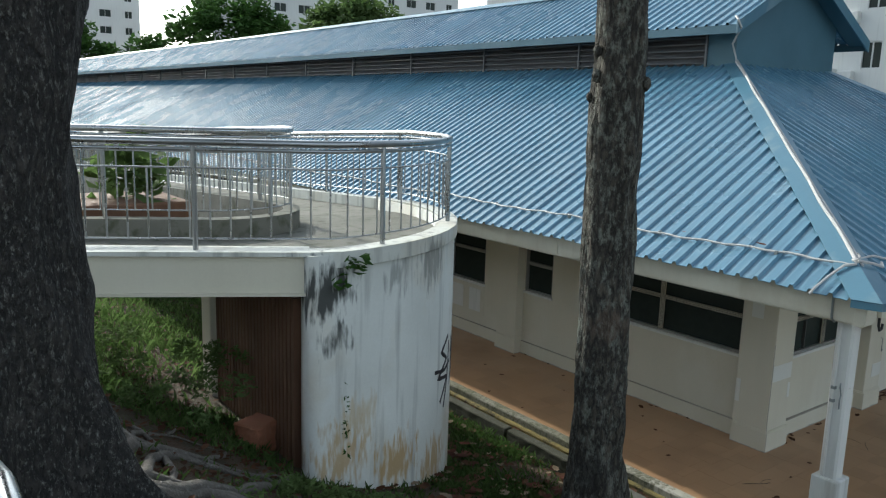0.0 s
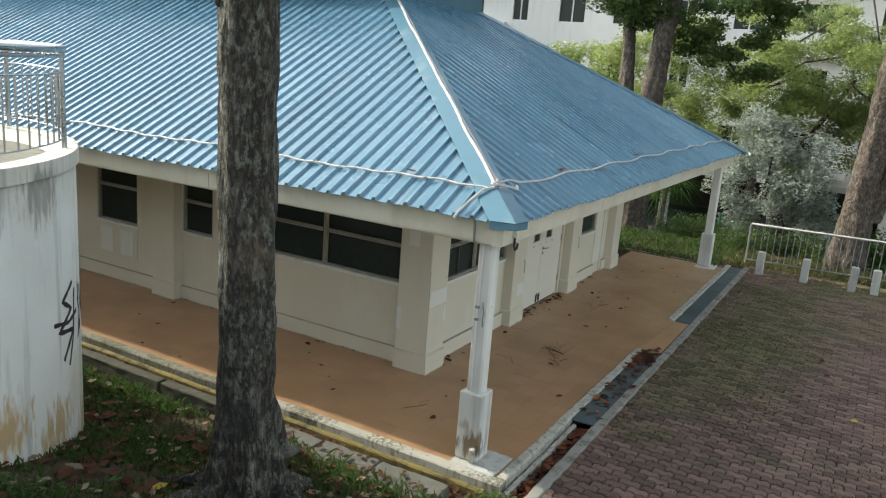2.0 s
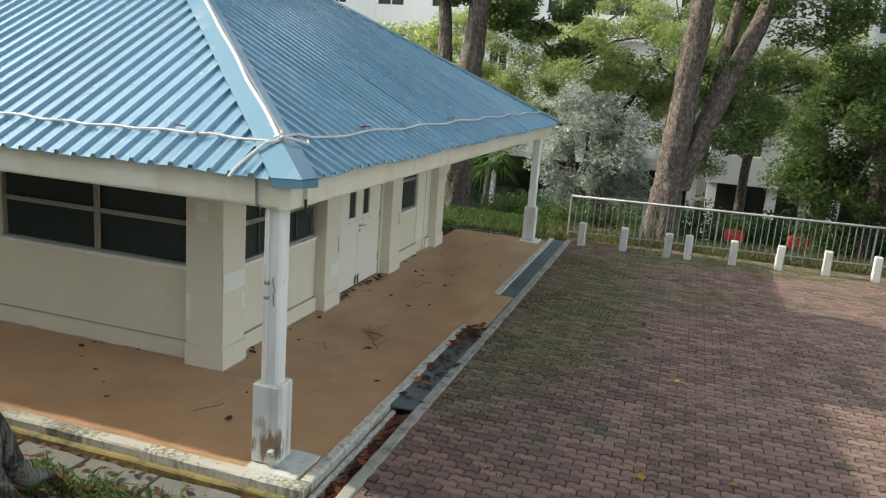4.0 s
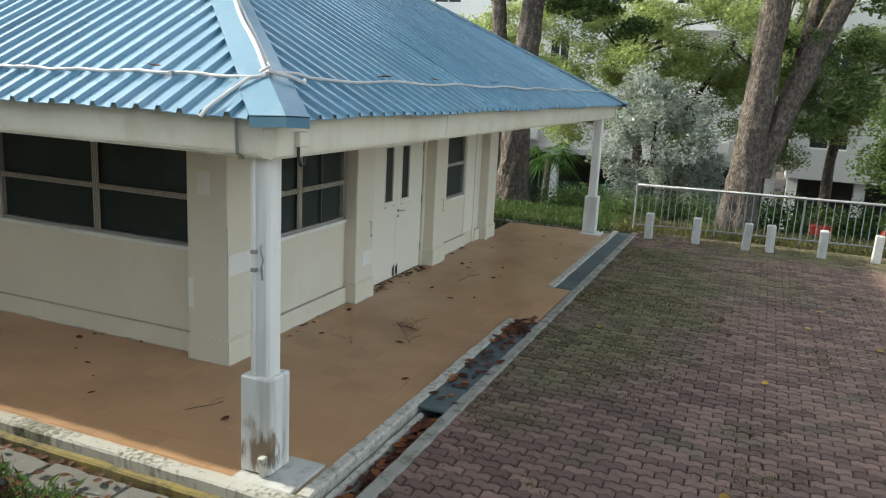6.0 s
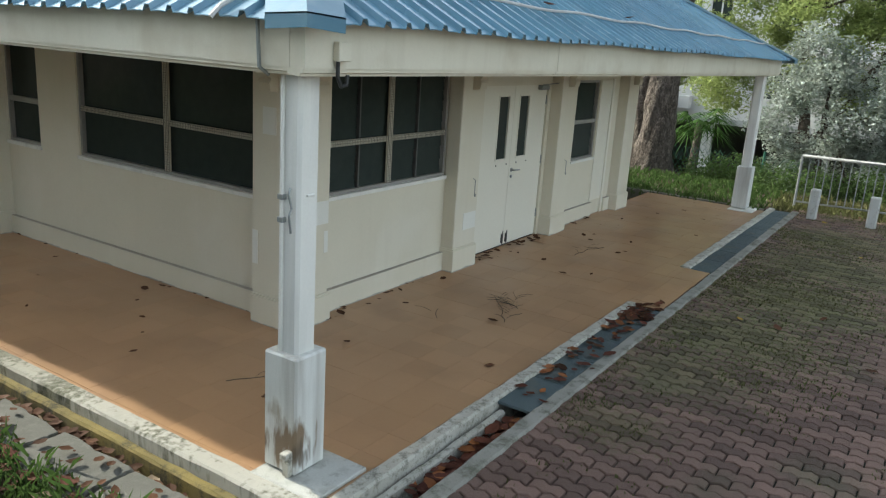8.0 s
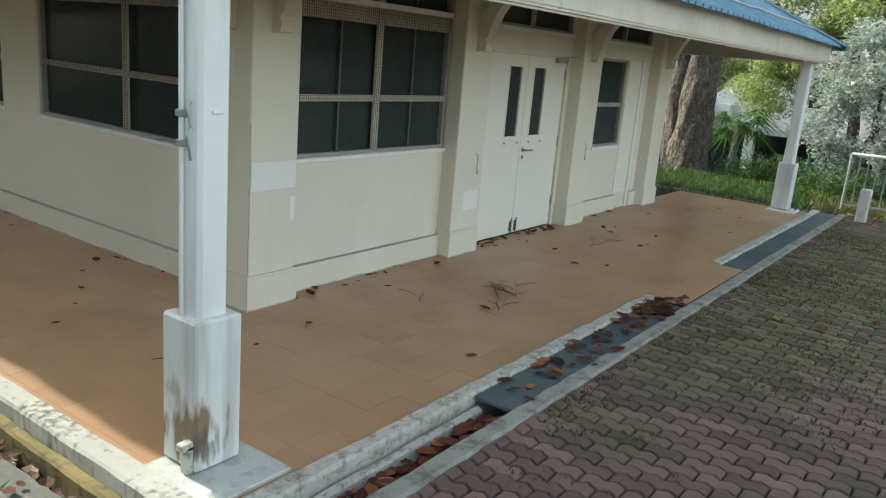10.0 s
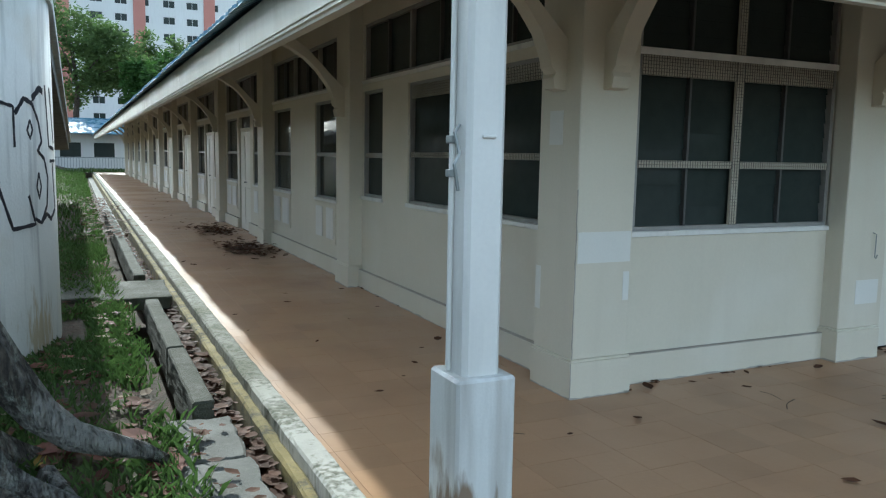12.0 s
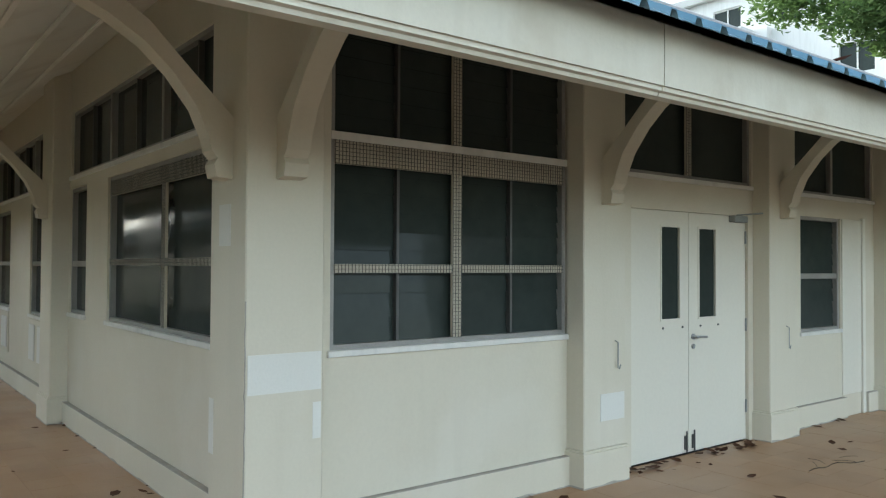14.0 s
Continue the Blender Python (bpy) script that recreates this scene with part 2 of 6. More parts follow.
GROUT = mat("tile_grout", (0.36, 0.21, 0.11), (0.30, 0.18, 0.10), 3.0, 0.6, speck=0.1)
MOSS = [((x, y, 0.0), r, (0.12, 0.115, 0.048), a) for x, y, r, a in ((1.6, -3.0, 0.9, 0.6), (2.9, -3.2, 1.2, 0.8), (4.6, -3.4, 1.5, 0.85), (6.5, -3.5, 1.5, 0.85), (8.4, -3.4, 1.3, 0.8), (10.0, -4.6, 1.2, 0.8), (10.4, -6.0, 1.5, 0.9), (10.8, -7.6, 1.6, 0.9), (7.2, -5.2, 1.2, 0.5), (0.3, -2.9, 0.5, 0.5))]
PAVER = mat("red_grey_paver", (0.24, 0.148, 0.118), (0.155, 0.106, 0.086), 0.6, 0.9, bump=1.0, grain=130, speck=0.75, blot=((0.085, 0.088, 0.05), 0.6, 0.9), vary=0.35, stains=MOSS)
PAVERS = mat("red_grey_pavers", (0.24, 0.148, 0.118), (0.155, 0.106, 0.086), 0.6, 0.9, bump=1.0, grain=130, speck=0.75, blot=((0.085, 0.088, 0.05), 0.6, 0.9), island=0.35, stains=MOSS)
SAND = mat("joint_soil", (0.035, 0.034, 0.022), (0.022, 0.026, 0.014), 4.0, 1.0, bump=0.5, stains=MOSS)
SHEET = mat("blue_roof_sheet", (0.145, 0.28, 0.375), (0.105, 0.22, 0.31), 0.9, 0.27, 0.0, bump=0.03, grain=25, streak=((0.055, 0.125, 0.19), 0.55), blot=((0.22, 0.31, 0.37), 0.35, 2.2), vary=0.07, spec=0.7, speck=0.08, flow=(0.10, 2.4, 0.10))
SHEETSOUTH = mat("blue_roof_sheet_end", (0.145, 0.28, 0.375), (0.105, 0.22, 0.31), 0.9, 0.27, 0.0, bump=0.03, grain=25, streak=((0.055, 0.125, 0.19), 0.55), blot=((0.22, 0.31, 0.37), 0.35, 2.2), vary=0.07, spec=0.7, speck=0.08, flow=(2.4, 0.10, 0.10))
FLASH = mat("blue_flashing", (0.09, 0.20, 0.275), (0.07, 0.165, 0.235), 1.5, 0.38, 0.0, bump=0.03, grain=25, blot=((0.30, 0.36, 0.36), 0.4, 2.0), speck=0.08)
GABLE = mat("teal_cladding", (0.075, 0.165, 0.215), (0.06, 0.13, 0.17), 1.0, 0.6, bump=0.05, speck=0.08)
LOUVRE = mat("dark_louvre", (0.14, 0.14, 0.148), (0.11, 0.11, 0.117), 2.0, 0.5, bump=0.03)
CABLE = mat("grey_white_tape", (0.60, 0.58, 0.56), (0.45, 0.43, 0.42), 8.0, 0.6, bump=0.1)
BARDARK = mat("dark_glazing_bar", (0.10, 0.10, 0.095), (0.07, 0.07, 0.068), 4.0, 0.5, 0.2, bump=0.02)
ALUM = mat("dull_aluminium", (0.36, 0.35, 0.32), (0.28, 0.27, 0.25), 4.0, 0.5, 0.3, bump=0.03)
MESHWIRE = mat("cream_wire", (0.60, 0.55, 0.43), (0.52, 0.47, 0.36), 4.0, 0.6, bump=0.0)
# Opaque panes: dark for unlit rooms behind, colour lifted to imitate veiling glare.
GLASS = mat("dark_glass_lifted_for_glare", (0.044, 0.054, 0.049), (0.032, 0.041, 0.037), 1.0, 0.10, bump=0.0, grain=10, spec=0.10)
# Dark base colour stands for the dimness of rooms and open ground floors.
ROOM = mat("painted_room_dimness", (0.10, 0.10, 0.09), (0.07, 0.07, 0.06), 1.0, 0.9)
BLACK = mat("black_rubber", (0.02, 0.02, 0.02), (0.03, 0.03, 0.03), 5.0, 0.6)
PAINTBLACK = mat("black_spray_paint", (0.015, 0.016, 0.022), (0.03, 0.03, 0.04), 8.0, 0.6, bump=0.0)
RUSTY = mat("rusty_ribbed_board", (0.20, 0.10, 0.055), (0.12, 0.065, 0.04), 1.5, 0.8, bump=0.2, streak=((0.24, 0.12, 0.06), 0.5))
PLATE = mat("blue_grey_plate", (0.08, 0.108, 0.115), (0.056, 0.08, 0.086), 2.0, 0.7, bump=0.4, grain=120, blot=((0.14, 0.13, 0.10), 0.4, 4.0), vary=0.15)
BRICKRED = mat("terracotta_block", (0.36, 0.15, 0.08), (0.28, 0.11, 0.06), 3.0, 0.9, bump=0.3)
BARK = mat("dark_mottled_bark", (0.062, 0.054, 0.047), (0.028, 0.025, 0.023), 7.0, 0.95, bump=1.0, grain=75, blot=((0.25, 0.245, 0.22), 0.75, 60.0, 0.53, 0.45), coords=(1, 1, 0.5), speck=0.8, stains=[((-3.02, -0.31, 0.30), 0.42, (0.27, 0.265, 0.24), 0.75), ((-3.42, -0.61, 0.75), 0.22, (0.22, 0.22, 0.20), 0.6), ((-7.77, -0.76, 1.9), 0.40, (0.24, 0.22, 0.195), 0.6), ((-3.97, -0.58, 2.5), 0.24, (0.15, 0.165, 0.135), 0.45), ((-3.95, -0.58, 1.35), 0.20, (0.15, 0.165, 0.135), 0.45), ((-3.99, -0.56, 3.5), 0.2, (0.17, 0.17, 0.15), 0.4)], cracks=((0.014, 0.013, 0.012), 20.0, 0.45, 0.16))
ROOTBARK = mat("grey_brown_root_bark", (0.17, 0.15, 0.13), (0.085, 0.075, 0.066), 5.0, 0.95, bump=1.0, grain=60, blot=((0.26, 0.25, 0.225), 0.6, 22.0, 0.52, 0.8), speck=0.6)
# First pale stain: root lichen, with the light on the root painted in.
BARKLICHEN = mat("lichened_bark_with_lit_root", (0.115, 0.098, 0.074), (0.045, 0.039, 0.031), 3.2, 0.95, bump=1.0, grain=70, blot=((0.23, 0.24, 0.20), 0.8, 14.0, 0.50, 0.5), coords=(1, 1, 0.35), speck=0.75, stains=[((-3.02, -0.31, 0.30), 0.42, (0.27, 0.265, 0.24), 0.75), ((-3.42, -0.61, 0.75), 0.22, (0.22, 0.22, 0.20), 0.6), ((-3.9, -0.62, 2.4), 0.20, (0.15, 0.10, 0.07), 0.35), ((-3.95, -0.55, 1.0), 0.25, (0.03, 0.028, 0.025), 0.7)], cracks=((0.018, 0.016, 0.013), 17.0, 0.35, 0.14))
BARKBROWN = mat("brown_furrowed_bark", (0.135, 0.108, 0.085), (0.065, 0.052, 0.042), 3.0, 0.95, bump=1.0, grain=40, blot=((0.25, 0.21, 0.17), 0.6, 12.0, 0.48, 0.7), coords=(1, 1, 0.4), speck=0.6, cracks=((0.045, 0.034, 0.027), 13.0, 0.4, 0.13))
SOIL = mat("grassy_soil", (0.082, 0.058, 0.036), (0.048, 0.050, 0.024), 0.8, 1.0, bump=1.0, grain=28, speck=0.8, blot=((0.09, 0.047, 0.028), 0.7, 3.0, 0.46, 1.0))
GRASS = leafy("grass_blade", (0.058, 0.105, 0.03), (0.09, 0.118, 0.04), 0.28)
LEAF = leafy("green_leaf", (0.085, 0.135, 0.048), (0.135, 0.185, 0.065), 0.4)
LEAFDARK = leafy("dark_green_leaf", (0.04, 0.09, 0.022), (0.07, 0.125, 0.032), 0.3)
LEAFLIME = leafy("lime_leaf", (0.30, 0.35, 0.15), (0.19, 0.25, 0.10), 0.5)
LEAFSILVER = leafy("silver_leaf", (0.48, 0.52, 0.49), (0.11, 0.15, 0.11), 0.2)
DRY = leafy("dry_brown_leaf", (0.11, 0.05, 0.026), (0.065, 0.036, 0.024), 0.1)
DRYRED = leafy("red_brown_leaf", (0.15, 0.055, 0.032), (0.065, 0.03, 0.026), 0.08)
ORANGE = leafy("orange_brown_leaf", (0.33, 0.13, 0.045), (0.24, 0.10, 0.05), 0.1)
TAN = leafy("pale_tan_leaf", (0.30, 0.235, 0.165), (0.20, 0.145, 0.095), 0.08)
DULLGRASS = leafy("dull_olive_blade", (0.10, 0.112, 0.042), (0.125, 0.11, 0.055), 0.25)
LEAFOLIVE = leafy("olive_leaf", (0.20, 0.25, 0.12), (0.13, 0.18, 0.08), 0.5)
YELLOW = leafy("yellow_leaf", (0.42, 0.30, 0.06), (0.36, 0.22, 0.05), 0.1)
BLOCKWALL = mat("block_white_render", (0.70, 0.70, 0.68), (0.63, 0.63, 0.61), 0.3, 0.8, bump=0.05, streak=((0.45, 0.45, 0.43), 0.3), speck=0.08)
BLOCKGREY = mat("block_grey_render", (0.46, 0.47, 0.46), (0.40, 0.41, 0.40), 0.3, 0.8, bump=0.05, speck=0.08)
SALMON = mat("block_salmon_render", (0.50, 0.22, 0.17), (0.45, 0.20, 0.16), 0.3, 0.8, bump=0.05)
ASPHALT = mat("asphalt", (0.055, 0.055, 0.055), (0.04, 0.04, 0.04), 0.5, 0.9, bump=0.4)
REDPLASTIC = mat("red_plastic", (0.45, 0.05, 0.03), (0.36, 0.04, 0.03), 3.0, 0.4, bump=0.0)
GREENMESH = mat("green_wire", (0.03, 0.14, 0.09), (0.03, 0.11, 0.07), 3.0, 0.5, bump=0.0)
CARPAINT = mat("dark_car_paint", (0.03, 0.03, 0.035), (0.04, 0.04, 0.045), 2.0, 0.2, bump=0.0)


# ---- the ground ----
def rise(x, y):
    """Height of the ground: a grassy bank up to the stair head, level paving, and a slope down behind the railing."""
    if x < -2.6:
        u = -3.35 - x
        u = (u + math.sqrt(u * u + 0.05)) / 2
        z = 0.29 * u ** 1.28 - 0.02
        z = min(z, 2.85 - 0.3 * math.exp(-(-9.5 - x)) if x < -9.5 else z)
        return z + 0.05 * math.sin(1.3 * x + 0.7 * y) * min(1, (-2.6 - x)) * (0.3 if y < -3.9 else 1.0)
    if x > 11.7:
        return -3.0 * min(1, max(0, (x - 12.6) / 5.0)) ** 1.2 - 0.03
    return -0.06


def lattice(xs, ys, height):
    verts = [(x, y, height(x, y)) for y in ys for x in xs]
    w = len(xs)
    faces = [(j * w + i, j * w + i + 1, (j + 1) * w + i + 1, (j + 1) * w + i) for j in range(len(ys) - 1) for i in range(w - 1)]
    return verts, faces


def ground_height(x, y):
    if -2.62 < x < 11.6 and y > -2.5:
        return -0.45
    z = rise(x, y)
    if x < -2.6 and -6.4 < y < -3.9 and -9.6 < x:
        z -= 0.12
    return z


gx = [-400, -120, -60, -30, -20, -14] + [-12 + 0.3 * i for i in range(32)] + [-2.62, -2.6, -2, 0, 3, 6, 9, 11.59, 11.7, 12.2, 12.6, 13.2, 14, 15, 16, 17, 17.7, 20, 30, 50, 120, 400]
gy = [-400, -120, -60, -30, -20, -14, -12, -10, -8, -7] + [-6.41, -6.39] + [-6.2 + 0.3 * i for i in range(7)] + [-4, -3.91, -3.89, -3.5, -3.2, -2.9, -2.6, -2.51, -2.49] + [-2.2 + 0.35 * i for i in range(42)] + [14, 18, 24, 30, 40, 60, 90, 150, 400]
tagged(raw("ground", *lattice(gx, gy, ground_height), SOIL, smooth=True), "grassy soil bank, levelling out around the building", "ground", kind="structure")

# ---- the floor of the gallery ----
LONG = 56.0
floor = part("floor", boxes(((-1.66, -1.82, -0.4), (9.98, 0.2, -0.003)), ((-1.66, 0.34, -0.4), (0.2, LONG + 2, -0.003)), ((3.20, -2.20, -0.4), (4.95, -1.96, -0.003))), GROUT)
tagged(floor, "orange-brown tiled gallery floor with thin joints", "floor", kind="structure")

# ---- walls ----
WX, DEEP = 8.38, 0.17          # width of the end wall; depth of the pillars before the wall face
PILLARS = [4.774 * k for k in range(12)]


def wall_with_holes(axis, face, thick, a, b, z0, z1, holes):
    """A wall along axis 'x' or 'y', its outer face at face, with rectangular holes (a0, a1, z0, z1) through it."""
    cuts_a = sorted({a, b, *[h[0] for h in holes], *[h[1] for h in holes]})
    cuts_z = sorted({z0, z1, *[h[2] for h in holes], *[h[3] for h in holes]})
    bm = bmesh.new()
    solid = {}
    for i in range(len(cuts_a) - 1):
        for j in range(len(cuts_z) - 1):
            ma, mz = (cuts_a[i] + cuts_a[i + 1]) / 2, (cuts_z[j] + cuts_z[j + 1]) / 2
            solid[i, j] = not any(h[0] < ma < h[1] and h[2] < mz < h[3] for h in holes)

    def quad(pts):
        v = [bm.verts.new((p[0], p[1], p[2]) if axis == "x" else (p[1], p[0], p[2])) for p in pts]
        bm.faces.new(v)
    f, g = face, face + thick
    for (i, j), full in solid.items():
        if not full:
            continue
        p, q, u, w = cuts_a[i], cuts_a[i + 1], cuts_z[j], cuts_z[j + 1]
        quad(((p, f, u), (q, f, u), (q, f, w), (p, f, w)))
        quad(((p, g, u), (p, g, w), (q, g, w), (q, g, u)))
        for di, dj, e in ((-1, 0, ((p, f, u), (p, f, w), (p, g, w), (p, g, u))), (1, 0, ((q, f, u), (q, g, u), (q, g, w), (q, f, w))),
                          (0, -1, ((p, f, u), (p, g, u), (q, g, u), (q, f, u))), (0, 1, ((p, f, w), (q, f, w), (q, g, w), (p, g, w)))):
            if not solid.get((i + di, j + dj), False):
                quad(e)
    bmesh.ops.remove_doubles(bm, verts=bm.verts, dist=0.0001)
    return bm


TOP = 3.16
end_holes = [(0.60, 2.61, 1.11, TOP), (3.36, 5.08, -0.01, 2.12), (3.12, 5.13, 2.38, TOP), (6.05, 6.90, 0.955, 2.15), (5.65, 7.69, 2.38, TOP)]
side_bays = []                # (kind, start, end) of what fills the long wall's bays
for k, p in enumerate(PILLARS[:-1]):
    a, b = p + 0.50, p + 4.774
    if k == 0:
        side_bays += [("wide", 0.57, 3.34), ("slim", 4.09, 4.76)]
    elif k == 1:
        side_bays += [("panel", a + 0.56, a + 1.58), ("panel", b - 1.26, b - 0.06)]
    else:
        side_bays += [("panel", a + 0.10, a + 1.20), ("door", a + 1.50, a + 2.65), ("panel", b - 1.40, b - 0.12)]
    side_bays.append(("upper", a + 0.05, b - 0.05))
ZOF = {"wide": (1.12, 2.38), "slim": (1.12, 2.38), "panel": (1.00, 2.36), "door": (-0.01, 2.36), "upper": (2.50, TOP)}
side_holes = [(a, b, *ZOF[kind]) for kind, a, b in side_bays]
tagged(part("wall_south", wall_with_holes("x", DEEP, 0.15, 0.17, WX - 0.02, 0, 3.70, end_holes), CREAM), "cream-painted end wall with baseboard, windows and a double door", "wall", kind="structure")
tagged(part("wall_west", wall_with_holes("y", DEEP, 0.15, 0.17, LONG + 0.4, 0, 3.70, side_holes), CREAM), "cream-painted long wall with rows of dark windows", "wall", kind="structure")
tagged(part("wall_east", boxes(((WX - 0.17, 0.17, 0), (WX - 0.02, LONG + 0.4, 3.70))), CREAM), "cream-painted wall at the far side", "wall", kind="structure")
tagged(part("wall_north", boxes(((0.32, LONG + 0.25, 0), (WX - 0.2, LONG + 0.4, 3.70))), CREAM), "cream-painted wall at the far end", "wall", kind="structure")
tagged(part("wall_inside", boxes(((0.4, 4.6, 0.0), (WX - 0.2, 4.7, 3.6)), ((3.6, 4.72, 0.0), (3.7, LONG, 3.6))), ROOM), "inside partition, dimness put into its dark colour", "wall", kind="structure")
tagged(part("floor_inside", boxes(((0.33, 0.33, -0.3), (WX - 0.2, LONG + 0.2, -0.004))), ROOM), "indoor floor, dimness put into its dark colour", "floor", kind="structure")
tagged(part("ceiling_inside", boxes(((0.33, 0.33, 3.6), (WX - 0.2, LONG + 0.2, 3.68))), ROOM), "indoor ceiling, dimness put into its dark colour", "ceiling", kind="structure")


def baseboard(name, spans, axis):
    bm = bmesh.new()
    for a, b in spans:
        lo, hi = ((a, DEEP - 0.05, 0.0), (b, DEEP + 0.002, 0.22)) if axis == "x" else ((DEEP - 0.05, a, 0.0), (DEEP + 0.002, b, 0.22))
        box(bm, lo, hi, 0.006)
    board = tagged(part(name, bm, CREAM), "cream-painted skirting along the wall foot", "baseboard", kind="structure")
    # Top strip: dust, with the skirting step's shadow line put into its grey.
    dust = bmesh.new()
    for a, b in spans:
        lo, hi = ((a + 0.01, DEEP - 0.049, 0.218), (b - 0.01, DEEP - 0.004, 0.2225)) if axis == "x" else ((DEEP - 0.049, a + 0.01, 0.218), (DEEP - 0.004, b - 0.01, 0.2225))
        box(dust, lo, hi)
    part("dust_line", dust, GRIMESHADE, board, "grey strip along the top edge, dust and a painted shadow line")
    for a, b in spans:
        chipped(board, axis, a, b, DEEP - 0.05)


def chipped(parent, axis, a, b, face):
    """A ragged grey line where the paint has gone along the floor, on one upright face."""
    n = max(3, int((b - a) / 0.045))
    g = random.Random(int(a * 100 + face * 1000))
    put = (lambda u, d, z: (u, d, z)) if axis == "x" else (lambda u, d, z: (d, u, z))
    verts, faces = [], []
    for i in range(n + 1):
        u = a + (b - a) * i / n
        h = max(0.003, 0.010 + 0.016 * noise.noise(Vector((u * 4, face, 1.0))) + g.uniform(-0.004, 0.005))
        verts += [put(u, face - 0.0022, 0.0), put(u, face - 0.0022, h), put(u, face + 0.001, h)]
    for i in range(n):
        p, q = 3 * i, 3 * i + 3
        faces += [(p, q, q + 1, p + 1), (p + 1, q + 1, q + 2, p + 2)]
    raw("chipped_edge", verts, faces, GRIMESHADE, parent, "grey chipped paint along the floor")


baseboard("baseboard_south", [(0.465, 2.61), (5.63, 6.95), (7.46, 7.71)], "x")
baseboard("baseboard_west", [(0.49, 4.774), (5.274, 9.548)] + [(p + 0.50, p + 2.0) for p in PILLARS[2:-1]] + [(p + 3.15, p + 4.774) for p in PILLARS[2:-1]], "y")


def pillar(name, x0, y0, x1, y1):
    bm = boxes(((x0, y0, 0.27), (x1, y1, 3.61)), bevel=0.008)
    ob = tagged(part(name, bm, CREAM), "cream-painted square wall pillar on a low plinth", "pillar", group="wall pillars", kind="structure")
    foot = bmesh.new()
    ax, ay = x0 - 0.022, y0 - 0.022
    box(foot, (ax, ay, 0.0), (x1 + 0.022, y1 + 0.001, 0.255), 0.004)
    box(foot, (x0 - 0.012, y0 - 0.012, 0.255), (x1 + 0.012, y1, 0.272), 0.003)
    part("plinth", foot, CREAM, ob)
    chipped(ob, "x", x0 - 0.02, x1 + 0.02, y0 - 0.022)
    chipped(ob, "y", y0 - 0.02, y1 - 0.01, x0 - 0.022)
    if abs(x0) < 0.01 and abs(y0) < 0.01:
        g = random.Random(6)
        line = [(x0 + 0.001 + g.uniform(-0.003, 0.003), y0 + 0.001 + g.uniform(-0.003, 0.003), 0.27 + 0.055 * i) for i in range(22)]
        part("corner_crack", bar(line, 0.004, 5, [0.0025 + 0.003 * g.random() for _ in line]), GRIMESHADE, ob, "dark crack down the pillar's corner")
        part("corner_crack", bar([(x0 - 0.021, y0 - 0.021, 0.01), (x0 - 0.02, y0 - 0.021, 0.12), (x0 - 0.021, y0 - 0.02, 0.25)], 0.003, 5), GRIMESHADE, ob)
    return ob


pillar("pillar_corner", 0.0, 0.0, 0.465, 0.49)
for x in (2.61, 5.16, 7.71):
    pillar("pillar_south", x, 0.0, x + 0.47, DEEP + 0.02)
for y in PILLARS[1:]:
    pillar("pillar_west", 0.0, y, DEEP + 0.02, y + 0.50)
tagged(part("trim_patch", boxes(((0.015, -0.004, 0.93), (0.45, 0.003, 1.14)), ((0.40, -0.003, 0.66), (0.45, 0.003, 0.86)), ((-0.003, 0.20, 1.72), (0.003, 0.36, 1.95)), ((-0.003, 0.42, 0.55), (0.003, 0.485, 0.86)),
     ((2.79, -0.004, 0.47), (3.06, 0.003, 0.67))), PATCH), "paler repainted patches on the cream pillars", "paint patch", kind="structure")

# ---- soffit and fascia ----
EAVE, EZ, SLOPE = -1.95, 2.63, 0.53     # the roof's edge, its height, its pitch
EAST = WX + 1.95
soffit = bmesh.new()
lo = 2.60
for quad in (((-1.75, -1.75, lo), (WX + 1.75, -1.75, lo), (WX - 0.17, 0.18, 3.60), (0.17, 0.18, 3.60)), ((-1.75, LONG + 2, lo), (-1.75, -1.75, lo), (0.17, 0.18, 3.60), (0.17, LONG + 2, 3.60))):
    a = [soffit.verts.new(p) for p in quad]
    b = [soffit.verts.new((p[0], p[1], p[2] + 0.03)) for p in quad]
    soffit.faces.new(a), soffit.faces.new(b[::-1])
    for i in range(4):
        soffit.faces.new((a[i], a[(i + 1) % 4], b[(i + 1) % 4], b[i]))
tagged(part("ceiling", soffit, SOFFIT), "pale sloping soffit boards under the eaves", "ceiling", kind="structure")
strips = bmesh.new()
for i in range(1, 5):
    u = -1.75 + 0.38 * i
    z = lo + (u + 1.75) * (3.60 - lo) / 1.92 - 0.012
    box(strips, (u, u, z - 0.004), (u + 0.03, LONG, z + 0.008))
tagged(part("trim_soffit", strips, SOFFIT), "thin cover strips on the soffit", "trim", kind="structure")


def fascia(name, a, b, along, face):
    """A moulded cream edge beam, of one piece between two joints."""
    outline = [(0.0, 2.40), (0.0, 2.67), (0.10, 2.71), (0.10, 2.58), (0.12, 2.37), (0.035, 2.36), (0.03, 2.375), (0.012, 2.38), (0.012, 2.40)]
    bm = extrude([(face + u * (1 if face < 3 else -1), z) for u, z in outline], "x" if along == "x" else "y", a, b)
    ob = part(name, bm, FASCIA)
    return tagged(ob, "cream-painted moulded eaves fascia, chipped and stained", "fascia", group="eaves fascia", kind="structure")


for a, b in ((-1.787, 1.12), (1.126, 4.5), (4.506, 8.4), (8.406, WX + 1.79)):
    fascia("fascia_south", a, b, "x", -1.79)
for k in range(15):
    fascia("fascia_west", -1.787 + 3.9 * k + (0.006 if k else 0.10), -1.787 + 3.9 * (k + 1), "y", -1.79)
fascia("fascia_east", -1.668, LONG + 2, "y", WX + 1.79)

# ---- the roof ----
JX, JY = 2.62, 2.62           # where the lower roof meets the raised part
